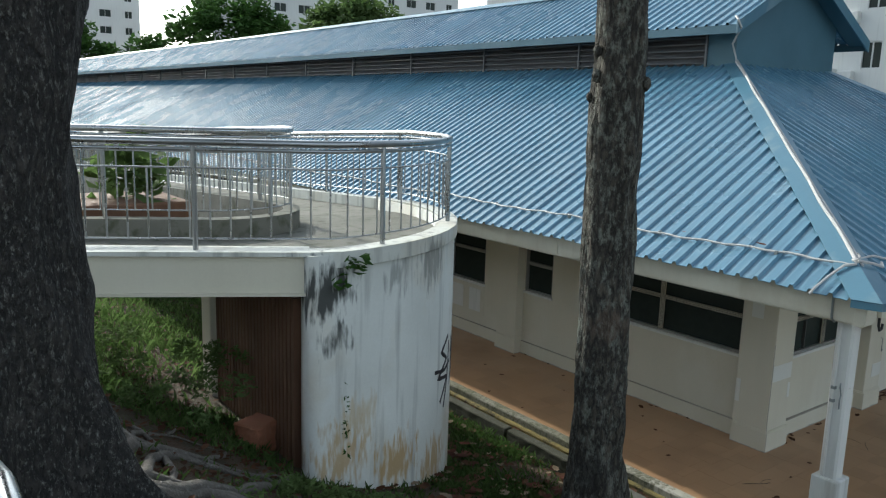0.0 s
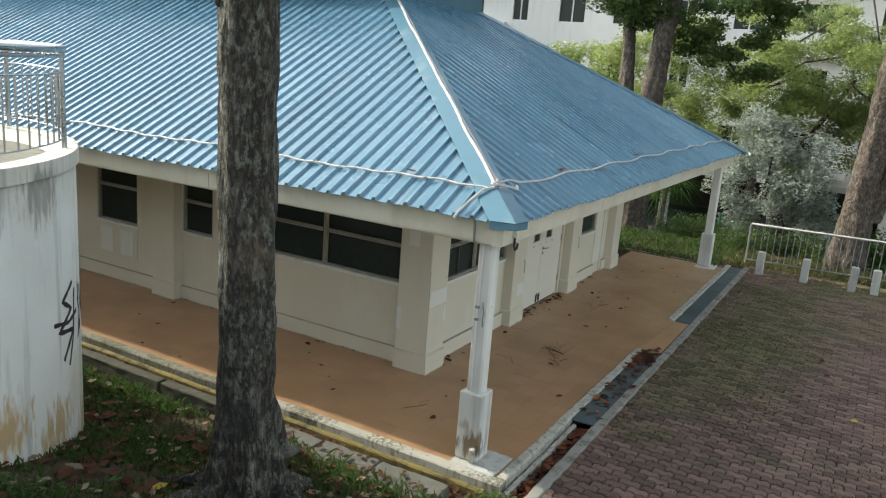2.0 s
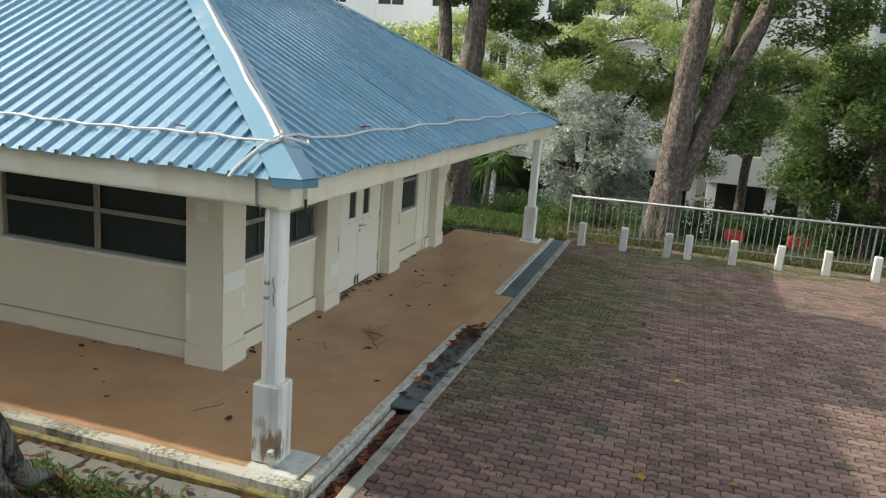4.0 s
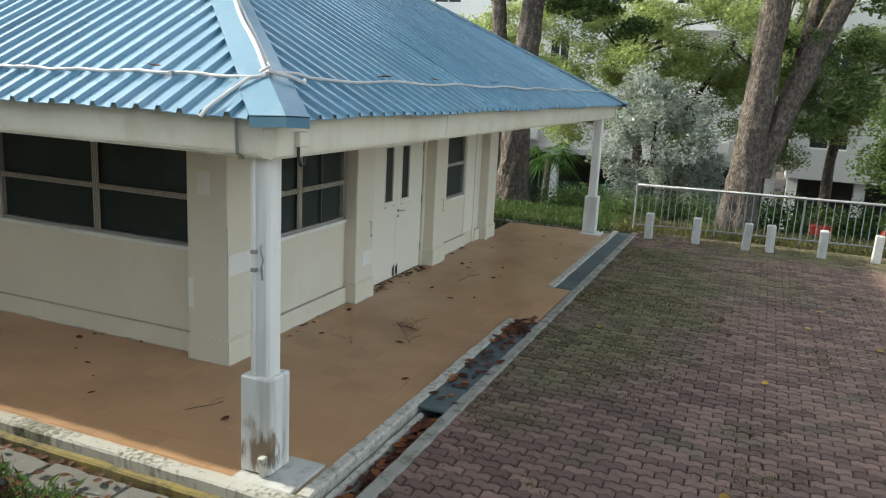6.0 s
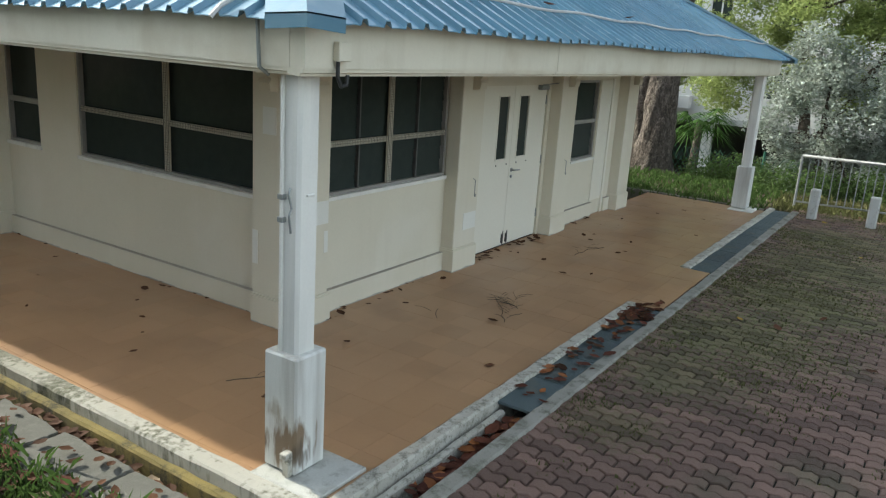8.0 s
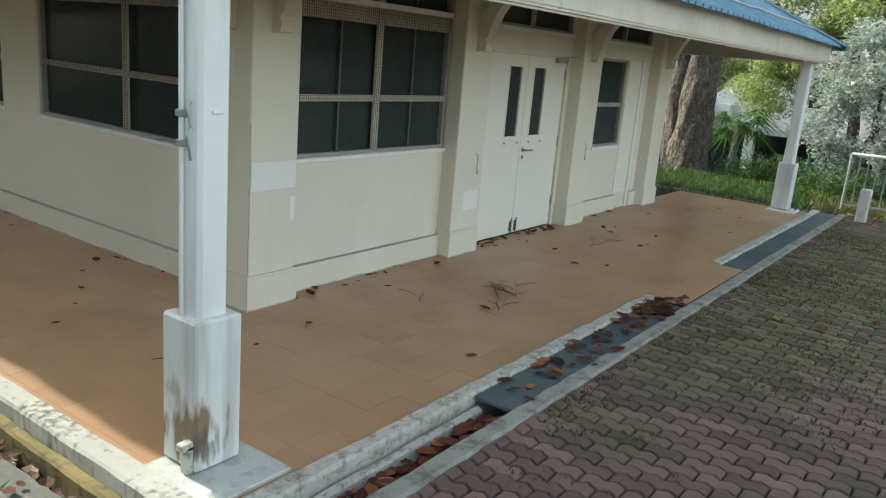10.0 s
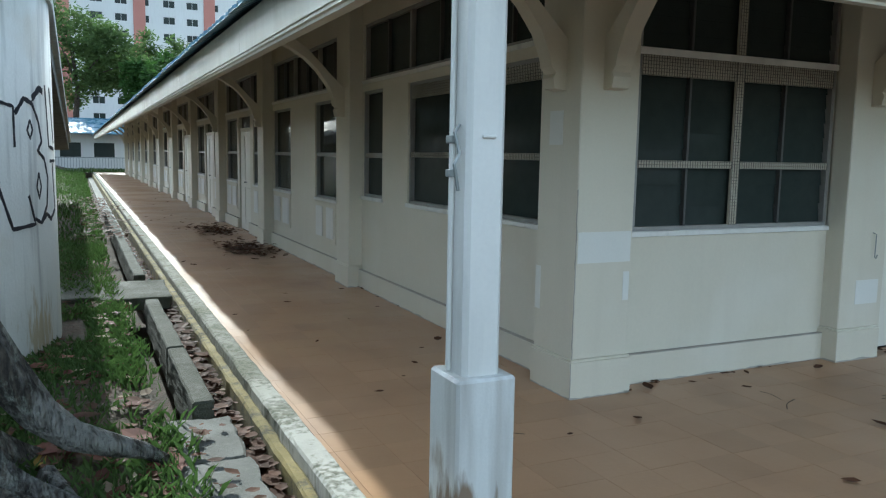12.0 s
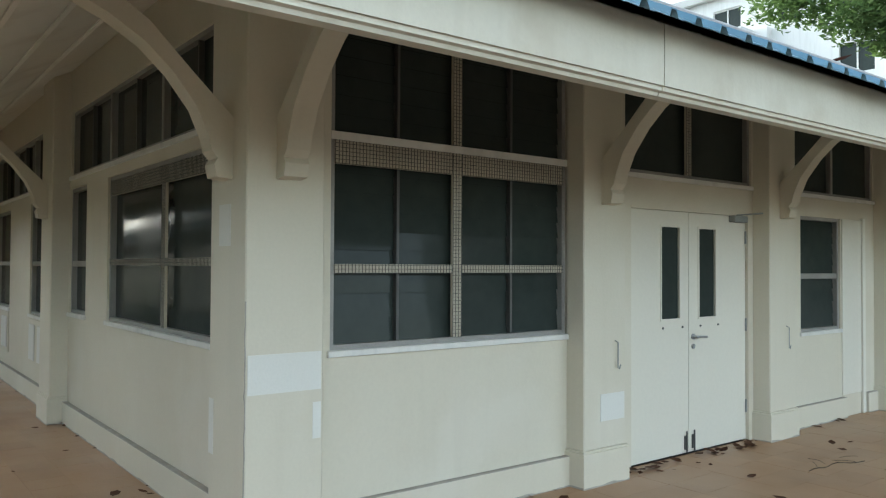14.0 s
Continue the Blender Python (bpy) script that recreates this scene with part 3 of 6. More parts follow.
roof = tagged(thing("roof", (3.95, 20, 2.6), "blue ribbed metal hipped roof with a raised louvred ridge", "roof", kind="structure"))
PITCH = 0.19


def ribbed(name, a0, a1, low, high, place, parent, skin=None):
    """One ribbed metal sheet; low(a), high(a) give its run at the crosswise place a, place(run, a, lift) its points."""
    prof = []
    k = math.floor(a0 / PITCH) - 1
    while k * PITCH < a1 + PITCH:
        c = k * PITCH
        prof += [(c - 0.032, 0.0), (c - 0.017, 0.034), (c + 0.017, 0.034), (c + 0.032, 0.0), (c + 0.095, 0.003)]
        k += 1
    prof = [p for p in prof if a0 + 1e-4 < p[0] < a1 - 1e-4]
    prof = [(a0, 0.0)] + prof + [(a1, 0.0)]
    verts, faces = [], []
    for a, h in prof:
        r0, r1 = low(a), high(a)
        r1 = max(r1, r0 + 0.001)
        for s in (0, 1):
            for lift in (h, h - 0.006):
                verts.append(place(r0 + (r1 - r0) * s, a, lift))
    for i in range(len(prof) - 1):
        p, q = 4 * i, 4 * (i + 1)
        faces += [(p, p + 2, q + 2, q), (p + 1, q + 1, q + 3, p + 3), (p, q, q + 1, p + 1), (p + 2, p + 3, q + 3, q + 2)]
    return raw(name, verts, faces, skin or SHEET, parent)


def west_place(run, a, lift):
    return (run, a, EZ + SLOPE * (run - EAVE) + lift)


def south_place(run, a, lift):
    return (a, run, EZ + SLOPE * (run - EAVE) + lift)


def east_place(run, a, lift):
    return (WX - run, a, EZ + SLOPE * (run - EAVE) + lift)


SHEETW = 5 * PITCH
def down(a):
    return EAVE - 0.012 * math.sin(a * 2.3) - 0.006 * math.sin(a * 9.1)


a = EAVE
while a < LONG + 2:
    b = min(a + SHEETW, LONG + 2)
    ribbed("roof_sheet", a, b, down, lambda v: min(v, JX), west_place, roof)
    ribbed("roof_sheet", a, b, lambda v: EAVE, lambda v: min(v, JX), east_place, roof)
    a = b
a = EAVE
while a < EAST:
    b = min(a + SHEETW, EAST)
    ribbed("roof_sheet", a, b, down, lambda v: min(v, WX - v, JY), south_place, roof, SHEETSOUTH)
    a = b


def hip_flashing(mirror):
    """The folded cover along a hip, in lapped lengths, and its cap at the eaves corner."""
    fx = (lambda x: WX - x) if mirror else (lambda x: x)

    def strip(name, s0, s1, w, lift, parent):
        verts = []
        for s in (s0, s1):
            for dx, dy in ((0, w), (0, 0), (w, 0)):
                z = EZ + SLOPE * (s - EAVE) + (0.036 if dx or dy else 0.05) + lift
                verts.append((fx(s + dx), s + dy, z))
        verts += [(x, y, z - 0.008) for x, y, z in verts]
        faces = [(0, 1, 4, 3), (1, 2, 5, 4), (6, 9, 10, 7), (7, 10, 11, 8), (0, 3, 9, 6), (2, 8, 11, 5), (0, 6, 7, 1), (1, 7, 8, 2), (3, 4, 10, 9), (4, 5, 11, 10)]
        if name == "hip_cap":
            b = len(verts)
            verts += [(verts[k][0], verts[k][1], verts[k][2] - d) for k, d in ((0, 0.075), (1, 0.07), (2, 0.075))]
            faces += [(0, 1, b + 1, b), (1, 2, b + 2, b + 1)]
        return raw(name, verts, faces, FLASH, parent)
    cuts = [EAVE + 0.30, -0.8, 0.5, 1.9, 2.66]
    for i in range(4):
        strip("hip_flashing", cuts[i] - 0.05, cuts[i + 1], 0.24, 0.004 * (3 - i), roof)
    strip("hip_cap", EAVE - 0.055, EAVE + 0.34, 0.27, 0.018, roof)
    bm = bmesh.new()
    for i in range(9):
        s = EAVE + 0.5 + 0.5 * i
        for dx, dy in ((0.03, 0.20), (0.20, 0.03)):
            z = EZ + SLOPE * (s - EAVE) + 0.046
            bmesh.ops.create_cone(bm, cap_ends=True, segments=6, radius1=0.009, radius2=0.006, depth=0.014, matrix=Matrix.Translation((fx(s + dx), s + dy, z)))
    part("screws", bm, LOUVRE, roof)


hip_flashing(False)
hip_flashing(True)

# raised ridge part
raised = roof
UE, UY, UZ = 2.05, 2.30, 5.63
louvre_z0, louvre_z1 = 5.05, 5.86
part("clerestory_wall", boxes(((JX + 0.06, JY + 0.1, 4.9), (WX - JX - 0.06, LONG, 5.8))), LOUVRE, roof, "dark clerestory wall behind louvres")
for j in range(7):
    z = 5.10 + j * 0.105
    bm = extrude([(JX + 0.045, z + 0.085), (JX - 0.045, z), (JX - 0.045, z - 0.014), (JX + 0.055, z + 0.075)], "y", 3.17, LONG)
    part("louvre_slat", bm, LOUVRE, roof)
for i in range(19):
    y = 3.17 + i * 2.9
    part("louvre_post", boxes(((JX - 0.06, y - 0.02, 5.03), (JX + 0.02, y + 0.02, 5.85))), LOUVRE, roof)
part("gable_cheek", boxes(((JX - 0.03, JY, 4.9), (JX + 0.05, 3.15, 5.85))), GABLE, roof, "teal-painted return beside the louvres")
RIDGE = UZ + SLOPE * (WX / 2 - UE)
gable = [(JX, 4.95), (WX - JX, 4.95), (WX - JX, UZ + SLOPE * (JX - UE) - 0.06), (WX / 2, RIDGE - 0.06), (JX, UZ + SLOPE * (JX - UE) - 0.06)]
part("gable_wall", extrude(gable, "y", JY + 0.01, JY + 0.08), GABLE, roof, "teal-painted gable wall")


def upper_place(run, a, lift):
    return (run, a, UZ + SLOPE * (run - UE) + lift)


def upper_east(run, a, lift):
    return (WX - run, a, UZ + SLOPE * (run - UE) + lift)


a = UY
while a < LONG:
    b = min(a + SHEETW, LONG)
    for where in (upper_place, upper_east):
        ribbed("roof_sheet", a, b, lambda v: UE, lambda v: WX / 2, where, roof)
    a = b
part("ridge_cap", extrude([(WX / 2 - 0.2, RIDGE - 0.05), (WX / 2, RIDGE + 0.06), (WX / 2 + 0.2, RIDGE - 0.05), (WX / 2, RIDGE + 0.04)], "y", UY - 0.03, LONG), FLASH, roof)
for sgn in (0, 1):
    fx = (lambda x: WX - x) if sgn else (lambda x: x)
    part("eaves_trim", boxes(((min(fx(UE), fx(UE + 0.05)), UY, UZ - 0.13), (max(fx(UE), fx(UE + 0.05)), LONG, UZ - 0.008))), GABLE, roof)
    bm = extrude([(fx(UE - 0.02), UZ - 0.15), (fx(UE - 0.02), UZ + 0.045), (fx(WX / 2), RIDGE + 0.05), (fx(WX / 2), RIDGE - 0.16)], "y", UY - 0.03, UY - 0.004)
    part("barge_board", bm, FLASH, roof, "blue barge board")
    bm = extrude([(fx(UE + 0.05), UZ - 0.01), (fx(WX / 2), RIDGE - 0.04), (fx(WX / 2), RIDGE - 0.07), (fx(UE + 0.05), UZ - 0.04)], "y", UY, JY)
    part("gable_soffit", bm, GABLE, roof)


# ---- windows, doors and brackets ----
def on_south(a, d, z):
    return (a, DEEP + d, z)


def on_west(a, d, z):
    return (DEEP + d, a, z)


def slab(put, a0, a1, d0, d1, z0, z1, bevel=0.0):
    p, q = put(a0, d0, z0), put(a1, d1, z1)
    return boxes((tuple(min(u, v) for u, v in zip(p, q)), tuple(max(u, v) for u, v in zip(p, q))), bevel=bevel)


def wire_mesh(put, a0, a1, z0, z1, d, parent):
    """A cream board behind a square wire mesh."""
    board = part("mesh_board", slab(put, a0, a1, d, d + 0.02, z0, z1), MESHWIRE, parent, "cream board behind square wire mesh")
    bm = bmesh.new()
    step = 0.024
    for i in range(int((a1 - a0) / step) + 1):
        u = a0 + i * step
        p, q = put(u, d - 0.006, z0), put(u + 0.003, d - 0.003, z1)
        box(bm, tuple(min(m, n) for m, n in zip(p, q)), tuple(max(m, n) for m, n in zip(p, q)))
    for i in range(int((z1 - z0) / step) + 1):
        w = z0 + i * step
        p, q = put(a0, d - 0.009, w), put(a1, d - 0.006, w + 0.003)
        box(bm, tuple(min(m, n) for m, n in zip(p, q)), tuple(max(m, n) for m, n in zip(p, q)))
    part("wire_mesh", bm, BARDARK, board, "square galvanised wire mesh")


def window(name, put, a0, a1, z0, z1, label, posts=(), rails=(), meshed=False, slats=False, subs=True, sill=True, group=""):
    """A dark louvred window: frame, posts, rails, panes or glass slats. posts, rails: centre places."""
    base = put((a0 + a1) / 2, 0.05, z0)
    w = tagged(thing(name, base, label, "window", group, "structure"))
    fr = bmesh.new()
    for p0, p1, q0, q1 in ((a0, a1, z0, z0 + 0.035), (a0, a1, z1 - 0.035, z1), (a0, a0 + 0.035, z0 + 0.035, z1 - 0.035), (a1 - 0.035, a1, z0 + 0.035, z1 - 0.035)):
        p, q = put(p0, 0.02, q0), put(p1, 0.09, q1)
        box(fr, tuple(min(m, n) for m, n in zip(p, q)), tuple(max(m, n) for m, n in zip(p, q)))
    part("window_frame", fr, ALUM, w)
    if sill:
        part("window_sill", slab(put, a0 - 0.02, a1 + 0.02, -0.02, 0.05, z0 - 0.035, z0 + 0.004, 0.004), WHITE, w, "white-painted sill")
    half = 0.04 if meshed else 0.022
    for c in posts:
        if meshed:
            wire_mesh(put, c - half, c + half, z0 + 0.035, z1 - 0.035, 0.012, w)
        else:
            part("mullion", slab(put, c - half, c + half, 0.015, 0.08, z0 + 0.035, z1 - 0.035, 0.004), ALUM, w)
    for r in rails:
        lo, hi = (r - 0.028, r + 0.028) if not isinstance(r, tuple) else r
        if meshed:
            edges = [a0 + 0.035, *[x for c in posts for x in (c - half, c + half)], a1 - 0.035]
            for i in range(0, len(edges), 2):
                wire_mesh(put, edges[i], edges[i + 1], lo, hi, 0.016, w)
        else:
            part("glazing_bar", slab(put, a0 + 0.035, a1 - 0.035, 0.022, 0.08, lo, hi, 0.004), ALUM, w)
    cols = [a0 + 0.035, *posts, a1 - 0.035]
    zs = [z0 + 0.035, *[(r if not isinstance(r, tuple) else (r[0] + r[1]) / 2) for r in rails], z1 - 0.035]
    for i in range(len(cols) - 1):
        mid = (cols[i] + cols[i + 1]) / 2
        if subs:
            part("glazing_bar", slab(put, mid - 0.010, mid + 0.010, 0.03, 0.075, z0 + 0.035, z1 - 0.035), BARDARK, w)
        for j in range(len(zs) - 1):
            for s0, s1 in (((cols[i], mid), (mid, cols[i + 1])) if subs else ((cols[i], cols[i + 1]),)):
                if not slats:
                    part("pane", slab(put, s0, s1, 0.068, 0.076, zs[j], zs[j + 1]), GLASS, w)
                    continue
                n = max(1, int((zs[j + 1] - zs[j]) / 0.115))
                step = (zs[j + 1] - zs[j]) / n
                for k in range(n):
                    z = zs[j] + k * step
                    lean = random.choice((0.003, 0.004, 0.005, 0.006))
                    v = [put(s0, 0.066 - lean, z), put(s1, 0.066 - lean, z), put(s1, 0.072 + lean, z + step + 0.012), put(s0, 0.072 + lean, z + step + 0.012)]
                    t = [put(s0, 0.072 - lean, z), put(s1, 0.072 - lean, z), put(s1, 0.078 + lean, z + step + 0.012), put(s0, 0.078 + lean, z + step + 0.012)]
                    raw("pane", v + t, [(0, 1, 2, 3), (7, 6, 5, 4), (0, 4, 5, 1), (3, 2, 6, 7), (0, 3, 7, 4), (1, 5, 6, 2)], GLASS, w)
    return w


window("window_1", on_south, 0.60, 2.61, 1.11, TOP, "tall dark louvred window with cream wire-mesh strips between its panes", posts=(1.567,), rails=(1.597, (2.225, 2.365)), meshed=True, slats=True)
part("transom_bar", slab(on_south, 0.60, 2.61, -0.004, 0.01, 2.365, 2.415, 0.003), WHITE, bpy.data.objects["window_1"], "white transom bar with screw heads")
window("window_2", on_south, 3.12, 5.13, 2.38, TOP, "dark transom window above the double door", posts=(4.16,), meshed=True, subs=False, sill=True)
window("window_3", on_south, 6.05, 6.90, 0.955, 2.15, "narrow dark louvred window beside a white panel", posts=(), rails=(1.53,), slats=True, subs=False)
window("window_4", on_south, 5.65, 7.69, 2.38, TOP, "dark transom window in a cream wall", posts=(6.75,), subs=False)
for i, (kind, a, b) in enumerate(side_bays):
    z0, z1 = ZOF[kind]
    name = "window_%d" % (5 + i)
    if kind == "wide":
        window(name, on_west, a, b, z0, z1, "wide dark louvred window with a wire-mesh strip", posts=(1.88,), rails=(1.635, (2.215, 2.345)), meshed=True, subs=False)
    elif kind == "upper":
        window(name, on_west, a, b, z0, z1, "dark transom window under the eaves", posts=(a + (b - a) / 3, b - (b - a) / 3), subs=i < 8, group="transom windows")
    elif kind in ("slim", "panel"):
        window(name, on_west, a, b, z0, z1, "slim dark window with one glazing bar", rails=(1.62,), subs=False, group="slim windows")


def low_panel(a, b):
    """A framed recessed panel under a window."""
    ob = tagged(part("trim_panel", slab(on_west, a, b, -0.012, 0.0, 0.40, 0.95, 0.003), CREAM), "cream framed panel under the window", "wall panel", "window panels", "structure")
    n = 1 if b - a < 1.0 else 2
    w = (b - a) / n
    for i in range(n):
        part("panel", slab(on_west, a + i * w + 0.09, a + (i + 1) * w - 0.09, -0.022, -0.012, 0.46, 0.89, 0.006), WHITE, ob, "paler raised field")


for kind, a, b in side_bays:
    if kind == "panel":
        low_panel(a, b)


def plain_door(a, b):
    d = thing("door_west", on_west((a + b) / 2, 0.04, 0), "cream panelled double door with a dark top light", "door", "gallery doors", "structure")
    m = (a + b) / 2
    part("door_frame", slab(on_west, a, b, 0.02, 0.10, 2.06, 2.13), CREAM, d)
    part("pane", slab(on_west, a, b, 0.06, 0.07, 2.13, 2.38), GLASS, d)
    for p, q in ((a + 0.005, m - 0.003), (m + 0.003, b - 0.005)):
        leaf = part("door_leaf", slab(on_west, p, q, 0.03, 0.075, 0.01, 2.055, 0.004), DOORWHITE, d)
        for z0, z1 in ((0.15, 0.9), (1.05, 1.95)):
            part("door_panel", slab(on_west, p + 0.09, q - 0.09, 0.018, 0.03, z0, z1, 0.005), DOORWHITE, leaf)
    part("door_handle", slab(on_west, m - 0.10, m - 0.02, -0.02, 0.02, 1.0, 1.03, 0.004), STEEL, d, "steel lever handle")


for kind, a, b in side_bays:
    if kind == "door":
        plain_door(a, b)

door = thing("door_1", (4.19, 0.21, 0), "closed cream double door with two narrow glass lights", "door", kind="structure")
for p, q, g0, g1 in ((3.365, 4.174, 3.79, 4.045), (4.180, 5.075, 4.33, 4.585)):
    bm = wall_with_holes("x", 0.20, 0.045, p, q, 0.012, 2.095, [(g0, g1, 1.175, 1.96)])
    leaf = part("door_leaf", bm, DOORWHITE, door)
    part("pane", boxes(((g0, 0.217, 1.175), (g1, 0.224, 1.96))), GLASS, leaf, "narrow dark glass light")
    bead = bmesh.new()
    for lo_, hi_ in (((g0 - 0.015, 0.193, 1.16), (g1 + 0.015, 0.201, 1.177)), ((g0 - 0.015, 0.193, 1.958), (g1 + 0.015, 0.201, 1.975)), ((g0 - 0.015, 0.193, 1.177), (g0 + 0.002, 0.201, 1.958)), ((g1 - 0.002, 0.193, 1.177), (g1 + 0.015, 0.201, 1.958))):
        box(bead, lo_, hi_)
    part("glazing_bead", bead, DOORWHITE, leaf)
    for u in (g0 + 0.02, g1 + 0.04):
        part("screw_cap", bar([(u, 0.2, 1.10), (u, 0.192, 1.10)], 0.010, 8), BARDARK, leaf, "small dark screw cap")
part("door_frame", boxes(((3.355, 0.165, 2.097), (5.09, 0.26, 2.122))), CREAM, door)
handle = part("door_handle", bar([(4.24, 0.2, 1.01), (4.24, 0.15, 1.01), (4.26, 0.145, 1.01), (4.37, 0.145, 1.005)], 0.011), STEEL, door, "steel lever handle")
part("rose", bar([(4.24, 0.2, 1.01), (4.24, 0.19, 1.01)], 0.026, 12), STEEL, handle, "round steel rose")
part("lock", bar([(4.24, 0.2, 0.925), (4.24, 0.188, 0.925)], 0.022, 12), STEEL, handle, "round steel lock")
closer = part("door_closer", boxes(((4.80, 0.13, 2.035), (5.02, 0.2, 2.095)), bevel=0.008), GALV, door, "grey door closer")
part("closer_arm", bar([(4.86, 0.15, 2.10), (5.20, 0.06, 2.13)], 0.008, 6), GALV, closer)
for x in (4.125, 4.235):
    part("bolt", boxes(((x - 0.018, 0.185, 0.04), (x + 0.018, 0.2, 0.16)), ((x - 0.007, 0.174, 0.015), (x + 0.007, 0.186, 0.20)), bevel=0.003), BARDARK, door, "dark steel foot bolt")
for z in (0.32, 1.08, 1.90):
    part("hinge", bar([(5.07, 0.192, z - 0.06), (5.07, 0.192, z + 0.06)], 0.009, 6), GALV, door)
tagged(part("trim_side_door", boxes(((6.92, 0.155, 0.24), (7.36, 0.172, 2.15)), ((7.37, 0.14, 0.0), (7.44, 0.172, 2.17)), bevel=0.004), DOORWHITE), "flat white panel beside the narrow window", "wall panel", kind="structure")
for x in (2.955, 5.45):
    tagged(part("wall_hook", bar([(x, 0.0, 1.06), (x, -0.03, 1.05), (x, -0.03, 0.86), (x + 0.015, -0.03, 0.85), (x + 0.03, -0.03, 0.88)], 0.005, 6), GALV), "thin steel hook fixed to a pillar", "hook", "wall hooks")


def bracket(put, a):
    """A cream knee brace with a curved, notched lower edge, from pillar to eaves."""
    low = [(0.0, 2.08), (0.09, 2.09), (0.105, 2.16), (0.085, 2.19), (0.12, 2.23), (0.135, 2.30), (0.2, 2.45), (0.33, 2.62), (0.47, 2.75), (0.65, 2.86), (0.85, 2.945), (1.04, 3.0)]
    outline = low + [(0.82, 3.10), (0.45, 2.86), (0.2, 2.61), (0.0, 2.42)]
    bm = bmesh.new()
    one = [bm.verts.new(put(a - 0.07, -DEEP - u, z)) for u, z in outline]
    two = [bm.verts.new(put(a + 0.07, -DEEP - u, z)) for u, z in outline]
    n = len(outline)
    bm.faces.new(one), bm.faces.new(two)
    for i in range(n):
        bm.faces.new((one[i], one[(i + 1) % n], two[(i + 1) % n], two[i]))
    tagged(part("eaves_bracket", bm, CREAM), "cream-painted curved wooden bracket between pillar and eaves", "bracket", "eaves brackets")


for x in (0.24, 2.87, 5.41, 7.95):
    bracket(on_south, x)
for y in PILLARS:
    bracket(on_west, y + 0.25)


# ---- columns ----
def column(x, y, label, detail):
    c = thing("column", (x, y, 0), label, "column", "gallery columns")
    part("base_plate", boxes(((x - 0.24, y - 0.38, -0.05), (x + 0.24, y + 0.13, 0.023)), bevel=0.006) if detail else boxes(((x - 0.26, y - 0.27, -0.004), (x + 0.24, y + 0.16, 0.016)), bevel=0.006), BOLLARD if detail else WHITE, c, "chipped white base slab")
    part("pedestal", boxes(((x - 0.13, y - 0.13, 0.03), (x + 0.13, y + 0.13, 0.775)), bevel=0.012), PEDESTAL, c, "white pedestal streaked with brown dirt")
    s = 0.083
    outline = [(x - s, y - s + 0.02), (x - s + 0.02, y - s), (x + s - 0.02, y - s), (x + s, y - s + 0.02), (x + s, y + s - 0.02), (x + s - 0.02, y + s), (x - s + 0.02, y + s), (x - s, y + s - 0.02)]
    part("shaft", extrude(outline, "z", 0.77, 2.60), WHITE, c, "white chamfered shaft")
    if detail:
        pipe = part("cable_pipe", bar([(x - s - 0.012, y + 0.03, 0.78), (x - s - 0.012, y + 0.03, 2.45)], 0.012, 8), WHITE, c, "thin white conduit")
        for z in (1.55, 1.68):
            part("pipe_clip", boxes(((x - s - 0.03, y + 0.008, z), (x - s + 0.004, y + 0.052, z + 0.03)), bevel=0.003), GALV, pipe)
        hook = part("hasp", bar([(x - s - 0.01, y - 0.03, 1.75), (x - s - 0.035, y - 0.04, 1.72), (x - s - 0.02, y - 0.05, 1.64), (x - s - 0.04, y - 0.05, 1.60), (x - s - 0.02, y - 0.045, 1.50)], 0.007, 6), GALV, c, "bent steel hasp")
        part("staple", boxes(((x - 0.025, y - s - 0.012, 1.70), (x + 0.035, y - s + 0.002, 1.715)), bevel=0.004), WHITE, c)
        part("tap_stub", boxes(((x - 0.165, y - 0.11, 0.03), (x - 0.125, y - 0.06, 0.17)), ((x - 0.19, y - 0.11, 0.15), (x - 0.125, y - 0.06, 0.19)), bevel=0.005), KERB, c, "painted pipe stub at the foot")


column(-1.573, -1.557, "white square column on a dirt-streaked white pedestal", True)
column(9.78, -1.57, "white square column on a plain white pedestal", False)
box_ = thing("junction_box", (-1.53, -1.81, 2.45), "small cream junction box under the eaves corner", "junction box")
part("casing", boxes(((-1.58, -1.835, 2.44), (-1.48, -1.79, 2.54)), bevel=0.005), FASCIA, box_)
part("cable_loop", bar([(-1.56, -1.81, 2.44), (-1.56, -1.81, 2.36), (-1.53, -1.81, 2.31), (-1.49, -1.81, 2.32), (-1.48, -1.81, 2.37)], 0.012, 6), BLACK, box_, "black cable loop")

# ---- cable on the roof ----
def on_roof(x, y, lift=0.04):
    s = min(x, y, WX - x)
    return (x, y, EZ + SLOPE * (s - EAVE) + lift)


def sag(n, a, b, f):
    return [f(a + (b - a) * i / n, i) for i in range(n + 1)]


cable = thing("roof_cable", on_roof(-1.55, -1.53), "grey-white lightning cable tied along the eaves and up the hip", "cable")
part("hip_run", bar(sag(60, -1.55, 2.68, lambda s, i: on_roof(s + 0.008 * math.sin(i * 0.4), s + 0.006 * math.cos(i * 0.55), 0.07)), 0.018, 6), CABLE, cable)
part("hip_run", bar(sag(60, -1.57, 2.68, lambda s, i: on_roof(s + 0.035 + 0.008 * math.sin(i * 0.3), s - 0.02, 0.065)), 0.014, 6), CABLE, cable)
part("west_run", bar(sag(300, -1.55, 40.0, lambda s, i: on_roof(-1.57 + 0.012 * math.sin(i * 1.7) + 0.02 * math.sin(i * 0.31), s, 0.045)), 0.013, 6), CABLE, cable)
